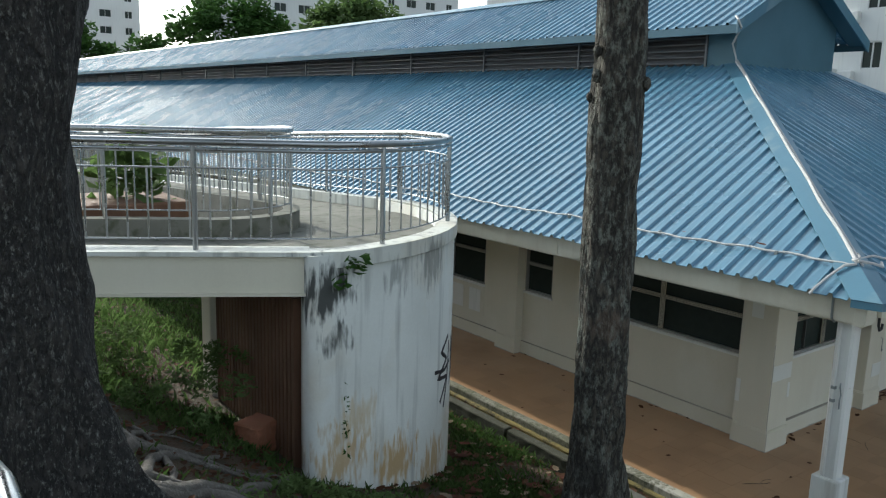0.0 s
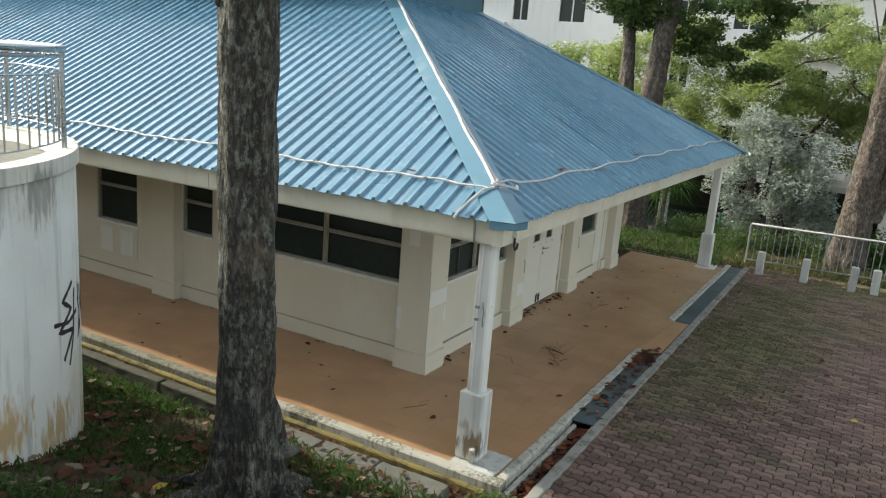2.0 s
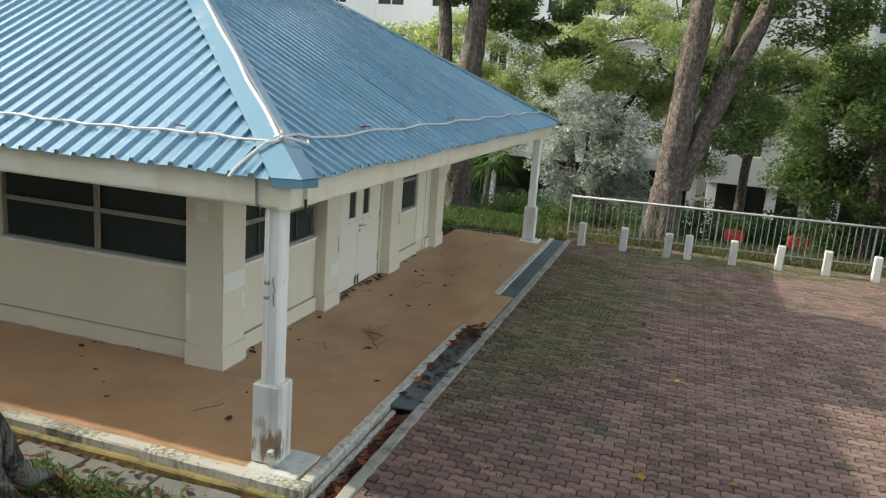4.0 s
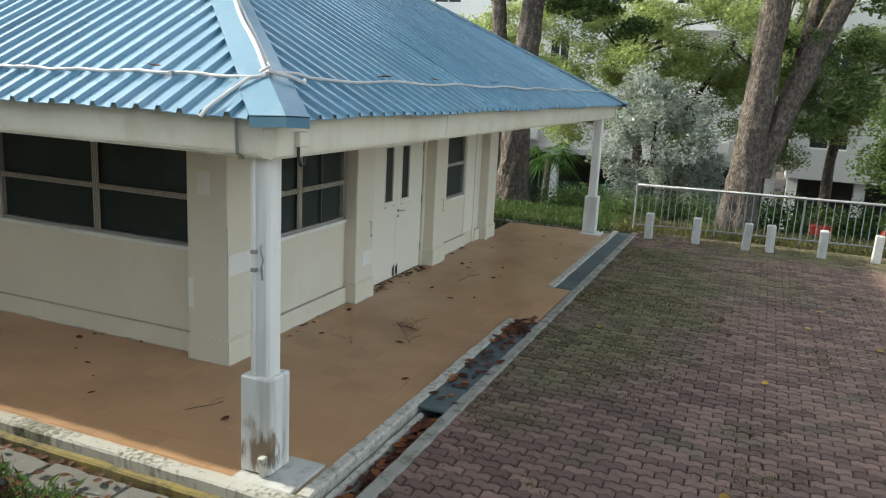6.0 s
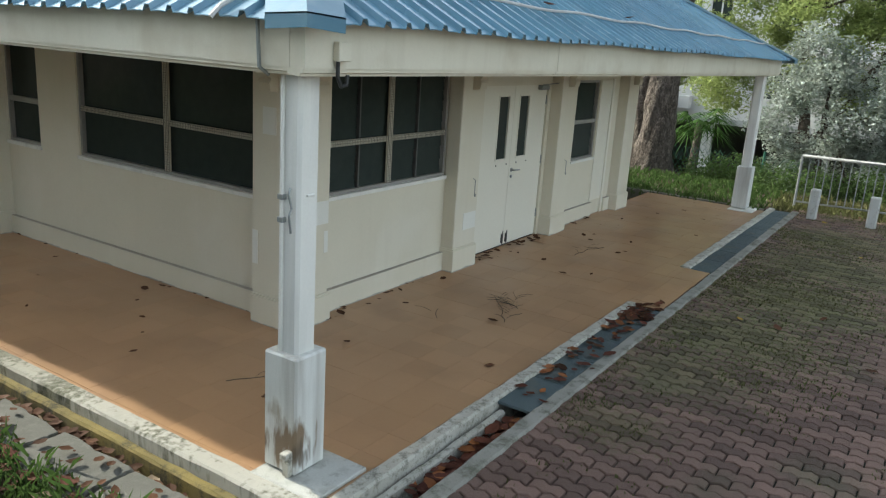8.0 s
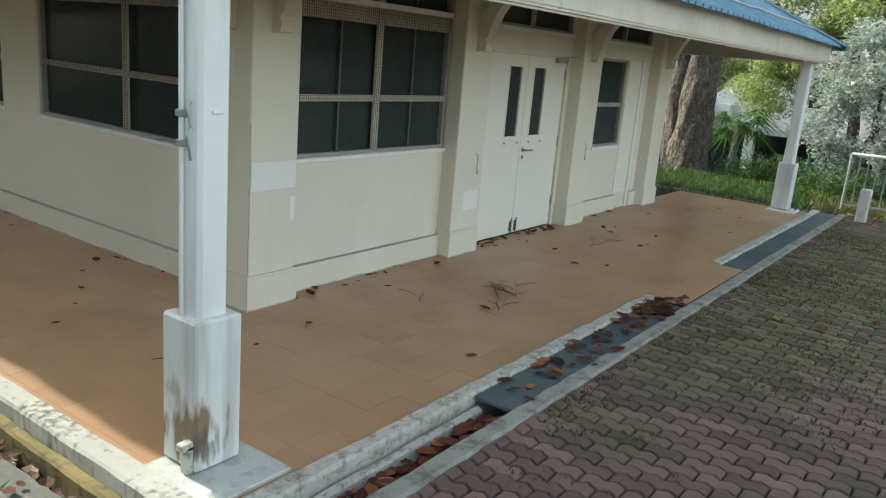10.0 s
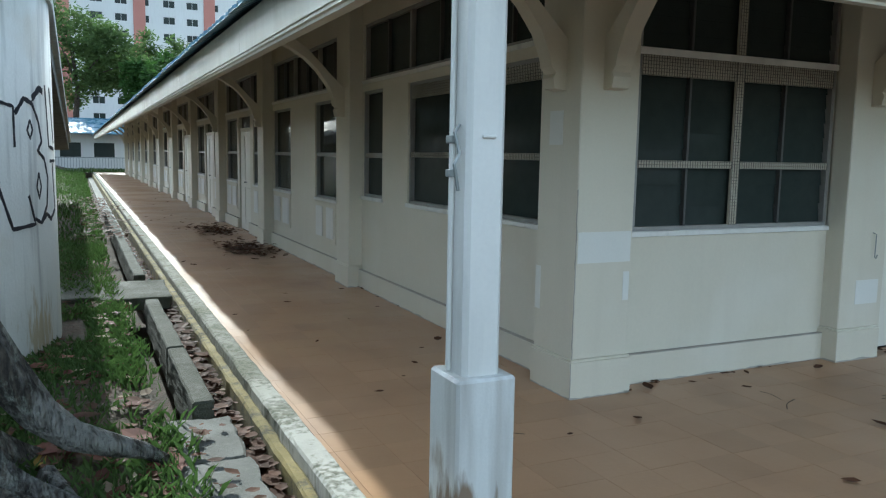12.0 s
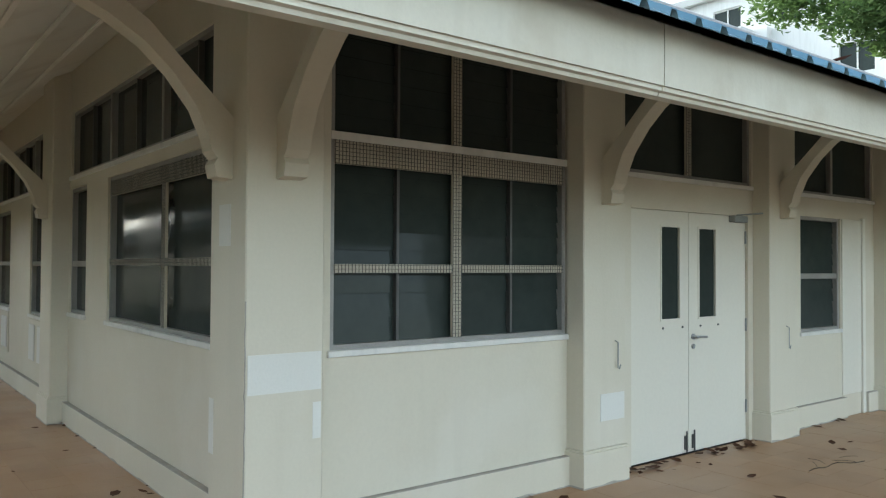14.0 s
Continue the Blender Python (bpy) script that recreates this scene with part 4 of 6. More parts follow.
part("south_run", bar(sag(100, -1.55, 9.9, lambda s, i: on_roof(s, -1.55 + 0.02 * math.sin(i * 0.45) + (0.05 if i < 5 else 0.0), 0.045)), 0.012, 6), CABLE, cable)
part("loose_end", bar([on_roof(-1.57, -1.55, 0.07), on_roof(-1.65, -1.47, 0.09), on_roof(-1.80, -1.40, 0.06), on_roof(-1.95, -1.37, 0.05), (-2.0, -1.35, 2.62)], 0.014, 6), CABLE, cable)
part("loose_end", bar([on_roof(-1.55, -1.55, 0.09), on_roof(-1.40, -1.63, 0.10), on_roof(-1.25, -1.65, 0.07), on_roof(-1.15, -1.59, 0.06)], 0.014, 6), CABLE, cable)
part("knot", bar([on_roof(-1.55 + 0.03 * math.cos(a), -1.53 + 0.03 * math.sin(a), 0.075 + 0.01 * a) for a in (0.6 * i for i in range(12))], 0.010, 6), CABLE, cable)
part("drop", bar([(JX - 0.02, JY - 0.03, 5.09), (JX - 0.3, JY - 0.10, 5.36), (UE + 0.05, UY - 0.05, 5.59), (UE - 0.03, UY - 0.04, 5.69), (UE + 0.1, UY + 0.1, 5.77)], 0.016, 6), CABLE, cable)
part("fascia_cable", bar([(-1.82, -1.49, 2.66), (-1.805, -1.49, 2.39), (-1.74, -1.49, 2.35)], 0.012, 6), GALV, cable)
clip_mesh = bpy.data.meshes.new("clip")
bm = boxes(((-0.02, -0.015, -0.03), (0.02, 0.015, 0.016)), bevel=0.003)
bm.to_mesh(clip_mesh), bm.free(), clip_mesh.materials.append(GALV)
for i in range(26):
    ob = new("clip", clip_mesh)
    ob.parent = cable
    ob.matrix_parent_inverse = Matrix.Translation(-Vector(cable.location))
    ob.location = on_roof(-1.57, -0.75 + 1.45 * i, 0.05)

# ---- kerbs and drains ----
def rough_bar(name, lo_, hi_, material, label, jag=0.008, step=0.13, category="kerb"):
    """A long concrete kerb with uneven edges."""
    along = 0 if hi_[0] - lo_[0] > hi_[1] - lo_[1] else 1
    n = max(2, int((hi_[along] - lo_[along]) / step))
    verts, faces = [], []
    rnd = random.Random(name)
    for i in range(n + 1):
        u = lo_[along] + (hi_[along] - lo_[along]) * i / n
        o = 1 - along
        for s, z in ((lo_[o], lo_[2]), (lo_[o], hi_[2] - 0.015), (lo_[o] + 0.015, hi_[2]), (hi_[o] - 0.015, hi_[2]), (hi_[o], hi_[2] - 0.015), (hi_[o], lo_[2])):
            s += rnd.uniform(-jag, jag)
            p = [0, 0, z + rnd.uniform(-jag, jag) * 0.6]
            p[along], p[o] = u, s
            verts.append(p)
    for i in range(n):
        a_, b_ = 6 * i, 6 * (i + 1)
        for k in range(6):
            faces.append((a_ + k, a_ + (k + 1) % 6, b_ + (k + 1) % 6, b_ + k))
    faces += [tuple(range(6)), tuple(range(6 * n + 5, 6 * n - 1, -1))]
    return tagged(raw(name, verts, faces, material), label, category, kind="structure")


rough_bar("kerb_west", (-1.94, -2.08, -0.36), (-1.79, LONG + 2, 0.018), KERBWEST, "worn white-painted kerb along the gallery floor, darkened for dappled shade", 0.005)
rough_bar("kerb_west_face", (-2.02, -1.93, -0.36), (-1.943, LONG, -0.06), MOSSY, "yellow mossy inner side of the drain", 0.006)
tagged(part("floor_drain", boxes(((-2.29, -2.0, -0.42), (-1.94, LONG, -0.33)), ((-1.94, -2.42, -0.42), (10.3, -2.0, -0.24))), CONCRETE), "dirty concrete drain bed", "drain", kind="structure")
rough_bar("kerb_south", (-1.785, -2.08, -0.3), (3.05, -1.965, 0.018), KERB, "worn white-painted kerb beside the drain")
rough_bar("kerb_south_far", (4.97, -2.09, -0.3), (10.3, -1.965, 0.018), KERB, "worn white-painted kerb beside the far drain")
rough_bar("kerb_south_outer", (-2.25, -2.47, -0.3), (10.4, -2.345, 0.0), EDGE, "rough concrete edge between drain and paving", 0.006)
rough_bar("kerb_south_ledge", (-1.90, -2.15, -0.3), (0.05, -2.095, -0.06), KERB, "worn painted ledge in the drain", 0.006)
rough_bar("kerb_east", (9.99, -1.93, -0.3), (10.09, 10.0, 0.02), CONCRETE, "concrete floor edge")


# ---- the ramp with its round tower ----
TC, TR = (-5.84, 3.48), 2.68
AX, AY = -0.87, 0.493        # the way of the upper arm of the ramp, away from the tower


def drop_at(y):
    return -0.05 * max(0.0, y - 3.6)


def edge_line(off, start=-8.0, end=24.0, z=0.0, step=9):
    """Points along the ramp's outer edge, moved inwards by off."""
    pts = []
    nx, ny = 0.493, 0.87
    r = TR - off
    inside = off > 0.5
    ox, oy = (TC[0] - r * nx, TC[1] - r * ny) if inside else (-6.02 + nx * off, 0.90 + ny * off)
    first = -119.5 if inside else -94.0
    for i in range(9):
        d = 8.0 * (1 - i / 8)
        pts.append((ox + AX * d, oy + AY * d, z))
    for i in range(1, 17):
        a = radians(first * (1 - i / 16))
        pts.append((TC[0] + r * math.cos(a), TC[1] + r * math.sin(a), z))
    for i in range(1, 13):
        y = TC[1] + (end - TC[1]) * i / 12
        pts.append((TC[0] + r, y, z + drop_at(y)))
    return pts


def band(bm, one, two, z0, z1):
    """A solid strip between two lines of points, from z0 to z1 above them."""
    rows = [[bm.verts.new((p[0], p[1], p[2] + z)) for p in line] for line, z in ((one, z0), (two, z0), (two, z1), (one, z1))]
    n = len(one)
    for i in range(n - 1):
        for k in range(4):
            bm.faces.new((rows[k][i], rows[(k + 1) % 4][i], rows[(k + 1) % 4][i + 1], rows[k][i + 1]))
    bm.faces.new([r[0] for r in rows]), bm.faces.new([r[-1] for r in rows][::-1])
    return bm


ramp = thing("footbridge_ramp", (-5.0, 2.0, 0.2), "weathered white concrete ramp with a round stair tower and steel railings", "ramp")


def tower_shell():
    verts, faces = [], []
    n = 40
    for i in range(n + 1):
        a = radians(-94.5 + 106 * i / n)
        for r, z in ((TR, 0.0), (TR, 2.98), (TR - 0.2, 2.98), (TR - 0.2, 0.0)):
            verts.append((TC[0] + r * math.cos(a), TC[1] + r * math.sin(a), z - 0.1 if z == 0 else z))
    for i in range(n):
        p, q = 4 * i, 4 * i + 4
        faces += [(p, q, q + 1, p + 1), (p + 2, p + 1, q + 1, q + 2), (p + 3, p + 2, q + 2, q + 3)]
    faces += [(0, 1, 2, 3), (4 * n + 3, 4 * n + 2, 4 * n + 1, 4 * n)]
    return raw("tower_wall", verts, faces, TOWER, ramp, "curved white wall stained grey and ochre", smooth=False)


shell = tower_shell()
for poly in shell.data.polygons:
    poly.use_smooth = abs(poly.normal.z) < 0.5
outer, inner = edge_line(0.0), edge_line(1.75)
part("deck", band(bmesh.new(), edge_line(0.03), inner, 2.62, 2.86), CONCRETE, ramp, "grey concrete deck")
part("deck_kerb", band(bmesh.new(), edge_line(-0.03)[8:], edge_line(0.17)[8:], 2.865, 3.005), TOWER, ramp, "pale kerb under the railing")
part("deck_kerb", band(bmesh.new(), edge_line(-0.03)[:9], edge_line(0.26)[:9], 2.966, 3.005), TOWER, ramp, "thin pale kerb above the beam")
part("edge_beam", band(bmesh.new(), [(p[0], p[1], 0) for p in edge_line(0.02)[:9]], [(p[0], p[1], 0) for p in edge_line(0.22)[:9]], 2.645, 2.962), CREAM, ramp, "cream-painted edge beam")
part("beam_flange", band(bmesh.new(), edge_line(-0.01)[:9], edge_line(0.25)[:9], 2.620, 2.645), CREAM, ramp)
part("inner_kerb", band(bmesh.new(), edge_line(1.75), edge_line(1.93), 2.62, 3.06), CONCRETE, ramp, "grey concrete inner parapet")
for i in range(24):
    y = 1.12 + i * 0.078
    part("rib", boxes(((-6.05, y, 0.2), (-5.97, y + 0.05, 2.55))), RUSTY, ramp)
part("ribbed_wall", boxes(((-5.97, 0.93, -0.1), (-5.89, 3.0, 2.55))), RUSTY, ramp, "rust-brown ribbed wall under the deck")
part("support", boxes(((-6.11, 2.98, 0.4), (-5.81, 3.24, 2.57)), bevel=0.01), CREAM, ramp, "pale concrete support")
for y in (7.6, 12.6, 17.6):
    part("support", boxes(((-4.1, y, -0.1), (-3.75, y + 0.4, 2.62 + drop_at(y + 0.4))), bevel=0.015), TOWER, ramp, "pale concrete column")
part("support", boxes(((-12.2, 3.7, 1.0), (-11.9, 4.1, 2.62)), bevel=0.015), TOWER, ramp)


def railing(off, name, z_add=0.0):
    """Steel railing: posts, a double top rail, thin rails and bars between."""
    pts = edge_line(off)
    rail = part(name, tube(bmesh.new(), [(p[0], p[1], p[2] + 3.90 + z_add) for p in pts], 0.033, 8), STEEL, ramp, "polished steel top rail", smooth=True)
    tops = part("under_rail", tube(bmesh.new(), [(p[0], p[1], p[2] + 3.84 + z_add) for p in pts], 0.018, 6), STEEL, rail, smooth=True)
    for z in (3.69, 3.10):
        part("thin_rail", tube(bmesh.new(), [(p[0], p[1], p[2] + z + z_add) for p in pts], 0.0085, 6), STEEL, rail, smooth=True)
    run = [Vector(p) for p in pts]
    post_mesh = bar([(0, 0, 2.98), (0, 0, 3.87)], 0.024, 8)
    post = bpy.data.meshes.new("post")
    post_mesh.to_mesh(post), post_mesh.free()
    post.materials.append(STEEL)
    thin_mesh = bar([(0, 0, 3.10), (0, 0, 3.69)], 0.0085, 6)
    thin = bpy.data.meshes.new("baluster")
    thin_mesh.to_mesh(thin), thin_mesh.free()
    thin.materials.append(STEEL)
    walked, nextpost, nextbar = 0.0, 0.35, 0.1
    for p, q in zip(run, run[1:]):
        length = (q - p).length
        while min(nextpost, nextbar) < walked + length:
            is_post = nextpost <= nextbar
            at = p + (q - p) * ((min(nextpost, nextbar) - walked) / length)
            ob = new("post" if is_post else "baluster", post if is_post else thin)
            ob.parent = rail
            ob.location = (at.x, at.y, at.z + z_add)
            if is_post:
                nextpost += 1.68 if walked < 9 else 2.0
            else:
                nextbar += 0.165
        walked += length
    return rail


railing(0.08, "outer_railing")
railing(1.84, "inner_railing", 0.04)


def spray(strokes):
    """Lines of black spray paint on the curved wall: width, then angle and height pairs."""
    g = thing("graffiti", (TC[0] + TR, TC[1], 1.0), "black spray-painted outline letters on the curved wall", "graffiti")
    for width, *pairs in strokes:
        pts = []
        for (a0, z0), (a1, z1) in zip(pairs, pairs[1:]):
            for i in range(6):
                pts.append((a0 + (a1 - a0) * i / 6, z0 + (z1 - z0) * i / 6))
        pts.append(pairs[-1])
        k = math.radians(1) * TR
        verts, faces = [], []
        for i, (a, z) in enumerate(pts):
            b, c = pts[max(i - 1, 0)], pts[min(i + 1, len(pts) - 1)]
            dx, dz = (c[0] - b[0]) * k, c[1] - b[1]
            n = math.hypot(dx, dz) or 1
            w = width * (0.85 + 0.15 * math.sin(i * 1.7)) / 2
            for s in (-1, 1):
                aa, zz = radians(a + s * w * -dz / n / k), z + s * w * dx / n
                for r in (TR + 0.002, TR + 0.004):
                    verts.append((TC[0] + r * math.cos(aa), TC[1] + r * math.sin(aa), zz))
        for i in range(len(pts) - 1):
            p, q = 4 * i, 4 * i + 4
            faces += [(p + 1, p + 3, q + 3, q + 1), (p, q, q + 2, p + 2), (p, p + 1, q + 1, q), (p + 2, q + 2, q + 3, p + 3)]
        faces += [(0, 2, 3, 1), (len(verts) - 4, len(verts) - 3, len(verts) - 1, len(verts) - 2)]
        raw("stroke", verts, faces, PAINTBLACK, g)


spray([(0.085, (-35.0, 1.87), (-33.6, 1.93), (-28.1, 1.97)), (0.07, (-34.8, 1.85), (-31.2, 1.56), (-29.6, 1.37)), (0.035, (-29.6, 1.37), (-26.1, 1.03)),
       (0.035, (-26.1, 1.03), (-18.4, 1.04), (-20.6, 1.27)), (0.03, (-28.1, 1.96), (-24.5, 1.94), (-24.5, 1.64)), (0.045, (-24.0, 1.89), (-21.0, 2.01), (-17.8, 1.98)),
       (0.035, (-17.8, 1.98), (-15.3, 1.85), (-13.9, 1.69), (-16.3, 1.61)), (0.035, (-16.0, 1.61), (-12.8, 1.55), (-11.0, 1.39), (-12.3, 1.17), (-15.8, 1.04), (-18.3, 1.08)),
       (0.025, (-19.0, 1.85), (-18.0, 1.78), (-19.1, 1.71), (-20.2, 1.77), (-19.0, 1.85)), (0.025, (-16.1, 1.44), (-15.1, 1.33), (-16.2, 1.24), (-17.2, 1.33), (-16.1, 1.44)),
       (0.06, (-17.7, 2.02), (-14.2, 2.11), (-12.2, 2.09)), (0.035, (-10.5, 2.15), (-9.2, 1.65), (-4.0, 1.63)), (0.045, (-7.0, 2.14), (-4.0, 1.68)), (0.03, (-9.0, 1.53), (-3.3, 1.53)),
       (0.03, (-6.6, 1.51), (-5.6, 1.13)), (0.04, (-15.8, 1.04), (-12.6, 1.10), (-9.8, 1.05), (-5.6, 1.12)),
       (0.035, (-40.5, 1.70), (-39.6, 1.5), (-38.7, 1.43), (-40.4, 1.31), (-42.0, 1.26)), (0.04, (-37.2, 1.63), (-36.9, 1.48), (-36.2, 1.38)), (0.035, (-39.3, 1.46), (-35.2, 1.49)),
       (0.05, (-48.0, 1.82), (-54.0, 1.70), (-49.0, 1.58), (-56.0, 1.44), (-48.0, 1.36), (-54.0, 1.15)), (0.045, (-58.0, 1.54), (-51.0, 1.47), (-45.0, 1.5)), (0.045, (-46.5, 1.74), (-48.0, 1.3), (-51.0, 1.05)),
       (0.03, (-43.5, 1.6), (-41.5, 1.45), (-44.0, 1.2), (-41.0, 1.35)), (0.03, (-43.0, 1.75), (-42.0, 1.55))])

# ---- stairs and handrail ----
stairs = tagged(thing("stairs", (-6, -5.1, 0), "plain concrete stairs down the grassy bank", "stairs", kind="structure"))
for i in range(17):
    x1 = -2.95 - i * 0.365
    z = 0.163 * (i + 1)
    part("step", boxes(((x1 - 0.375, -6.2, z - 0.5), (x1, -3.9, z)), bevel=0.006), CONCRETE, stairs)
part("landing", boxes(((-16.0, -8.0, 2.2), (-9.17, -3.9, 2.77))), CONCRETE, stairs)
hand = thing("handrail", (-2.86, -4.06, 0), "thin galvanised stair handrail on posts", "handrail")
part("top_rail", bar([(-2.86, -4.06, 0.86), (-2.88, -4.05, 0.92), (-2.95, -4.01, 0.94), (-3.12, -3.92, 0.97), (-3.45, -3.86, 1.10), (-5.5, -3.80, 2.05), (-8.75, -3.78, 3.42)], 0.022, 8), GALV, hand, smooth=True)
part("low_rail", bar([(-2.87, -4.055, 0.48), (-2.95, -4.01, 0.50), (-3.12, -3.92, 0.52), (-3.45, -3.86, 0.65), (-8.75, -3.78, 2.97)], 0.016, 8), GALV, hand, smooth=True)
for x, y, z0, z1 in ((-2.86, -4.06, -0.06, 0.87), (-4.4, -3.83, 0.35, 1.53), (-5.9, -3.80, 1.05, 2.21), (-7.4, -3.79, 1.7, 2.83), (-8.7, -3.78, 2.3, 3.4)):
    part("post", bar([(x, y, z0), (x, y, z1)], 0.02, 8), GALV, hand)
guard = thing("landing_rail", (-8.78, -3.2, 2.7), "bright steel guard rail at the stair head", "guard rail")
part("top_rail", bar([(-8.83, -3.76, 3.42), (-8.81, -3.1, 3.42), (-8.87, -2.7, 3.42)], 0.026, 8), STEEL, guard, smooth=True)
for y, x in ((-3.68, -8.83), (-2.75, -8.86)):
    part("post", bar([(x, y, 2.4), (x, y, 3.42)], 0.022, 8), STEEL, guard)


# ---- trees ----
def trunk(name, path, radii, material, parent, flare=0.0, lobes=5, seed=1, rough=0.06, label=""):
    """A trunk along path with a lumpy skin and, at its foot, buttress roots."""
    rnd = random.Random(seed)
    phase = rnd.uniform(0, 6)
    sides = 56 if flare > 0.6 else 32
    pts, rad = [], []
    for (p, q), (r, s) in zip(zip(path, path[1:]), zip(radii, radii[1:])):
        for i in range(24):
            pts.append(Vector(p).lerp(Vector(q), i / 24)), rad.append(r + (s - r) * i / 24)
    pts.append(Vector(path[-1])), rad.append(radii[-1])
    verts, faces = [], []
    foot = pts[0].z
    for j, (p, r) in enumerate(zip(pts, rad)):
        h = p.z - foot
        for k in range(sides):
            a = 2 * math.pi * k / sides
            lobe = max(0.0, math.cos(lobes * a + phase + 0.6 * math.sin(2 * a + phase))) ** 2
            out = r * (1 + flare * math.exp(-h / 0.28) * (0.25 + 1.3 * lobe))
            d = Vector((math.cos(a), math.sin(a), 0))
            out *= 1 + rough * noise.noise(Vector((d.x * 2.2 + seed, d.y * 2.2, p.z * 1.6))) * 2 + rough * 0.9 * noise.noise(Vector((d.x * 6, d.y * 6 + seed, p.z * 3.5))) + rough * 0.55 * noise.noise(Vector((d.x * 15, d.y * 15 + seed, p.z * 7.0)))
            verts.append(p + d * out)
    for j in range(len(pts) - 1):
        for k in range(sides):
            a, b = j * sides + k, j * sides + (k + 1) % sides
            faces.append((a, b, b + sides, a + sides))
    faces.append(tuple(range((len(pts) - 1) * sides, len(pts) * sides)))
    return raw(name, verts, faces, material, parent, label, smooth=True)


def foliage(name, clumps, count, size, material, parent=None, seed=1, flat=0.6, long=1.6, label="", kind=""):
    """Many small leaves, each a bent blade of two faces, gathered in clumps (x, y, z, radius)."""
    g = np.random.RandomState(seed)
    weight = np.array([c[3] ** 2 for c in clumps])
    pick = g.choice(len(clumps), count, p=weight / weight.sum())
    c = np.array(clumps)[pick]
    d = g.normal(size=(count, 3))
    d /= np.linalg.norm(d, axis=1)[:, None]
    r = c[:, 3] * 1.25 * g.rand(count) ** 0.5
    twig = np.sin(d[:, 0] * 7 + pick) * np.sin(d[:, 1] * 9 + pick * 2.1) * 0.18
    pos = c[:, :3] + d * (r * (1 + twig))[:, None] * np.array([1, 1, flat])
    u = g.normal(size=(count, 3)) * np.array([1, 1, 0.55])
    u /= np.linalg.norm(u, axis=1)[:, None]
    v = np.cross(u, g.normal(size=(count, 3)) * 0.5 + np.array([0, 0, 1]))
    v /= np.linalg.norm(v, axis=1)[:, None] + 1e-6
    s = size * (0.6 + 0.8 * g.rand(count))[:, None]
    w = np.cross(u, v) * s * 0.18
    quad = np.stack([pos - u * s * long * 0.5, pos + v * s * 0.42 + w, pos + u * s * long * 0.5, pos - v * s * 0.42 + w], axis=1).reshape(-1, 3)
    i = np.arange(count)[:, None] * 4
    tri = np.concatenate([i + np.array([[0, 1, 2]]), i + np.array([[0, 2, 3]])])
    return raw(name, quad.tolist(), tri.tolist(), material, parent, label, kind=kind)


def clumped(centre, spread, n, r0, r1, seed):
    rnd = random.Random(seed)
    out = []
    for _ in range(n):
        while True:
            p = [rnd.uniform(-1, 1) for _ in range(3)]
            if sum(v * v for v in p) < 1:
                break
        out.append((centre[0] + p[0] * spread[0], centre[1] + p[1] * spread[1], centre[2] + p[2] * spread[2], rnd.uniform(r0, r1)))
    return out


def tree(label, base, trunks, clumps, count, size, leaf, bark, seed, flare=0.5, lobes=5, rough=0.06, flat=0.6, move=(0, 0)):
    """trunks: (path, radii) lists; limbs run from the trunk's head to the clumps; move shifts the whole tree."""
    mx, my = move
    base = (base[0] + mx, base[1] + my, base[2])
    trunks = [([(x + mx, y + my, z) for x, y, z in path], radii) for path, radii in trunks]
    clumps = [(x + mx, y + my, z, r) for x, y, z, r in clumps]
    t = thing("tree", base, label, "tree")
    for i, (path, radii) in enumerate(trunks):
        trunk("trunk" if i == 0 else "limb", path, radii, bark, t, flare if i == 0 else 0, lobes, seed + i, rough)
    head = Vector(trunks[0][0][-1])
    for i, c in enumerate(clumps[:7]):
        e = Vector(c[:3])
        m = head.lerp(e, 0.5) + Vector((0, 0, 0.25))
        part("limb", bar([head - Vector((0, 0, 0.3)), m, e], 0.05, 6, [trunks[0][1][-1] * 0.6, trunks[0][1][-1] * 0.35, 0.03]), bark, t, smooth=True)
    foliage("crown", clumps, count, size, leaf, t, seed, flat)
    return t


def root(parent, points, r0, bark):
    n = len(points)
    part("root", bar([(x, y, rise(x, y) + z) for x, y, z in points], r0, 8, [r0 * (1 - 0.8 * i / (n - 1)) for i in range(n)]), bark, parent, smooth=True)


bx, by = -8.58, -1.13
bz = rise(bx, by) - 0.1
big = tree("large dark-barked tree with spreading surface roots on the bank", (bx, by, bz), [([(bx - 0.04, by + 0.03, bz), (bx - 0.05, by + 0.03, bz + 1.5), (bx + 0.03, by - 0.02, bz + 2.7), (bx + 0.04, by - 0.03, bz + 4.5), (bx, by, bz + 6.0)], [0.44, 0.40, 0.415, 0.395, 0.32])],
     clumped((bx - 0.6, by + 0.2, bz + 8.3), (2.6, 2.6, 1.3), 16, 0.7, 1.2, 3), 5000, 0.16, LEAFDARK, BARK, 11, flare=0.9, lobes=5, rough=0.07)
rr = random.Random(8)
for i in range(46):
    a = radians(-85 + i * 4.5 + rr.uniform(-6, 6))
    pts, x, y = [], bx + 0.42 * math.cos(a), by + 0.42 * math.sin(a)
    for k in range(13):
        pts.append((x, y, 0.05 - 0.004 * k + 0.018 * math.sin(k * 1.9 + i)))
        a += rr.uniform(-0.4, 0.4)
        x, y = x + 0.24 * math.cos(a), y + 0.24 * math.sin(a)
    root(big, pts, rr.choice((0.022, 0.03, 0.04, 0.055, 0.08)), ROOTBARK)
bx, by = -3.74, -0.42
bz = rise(bx, by) - 0.08
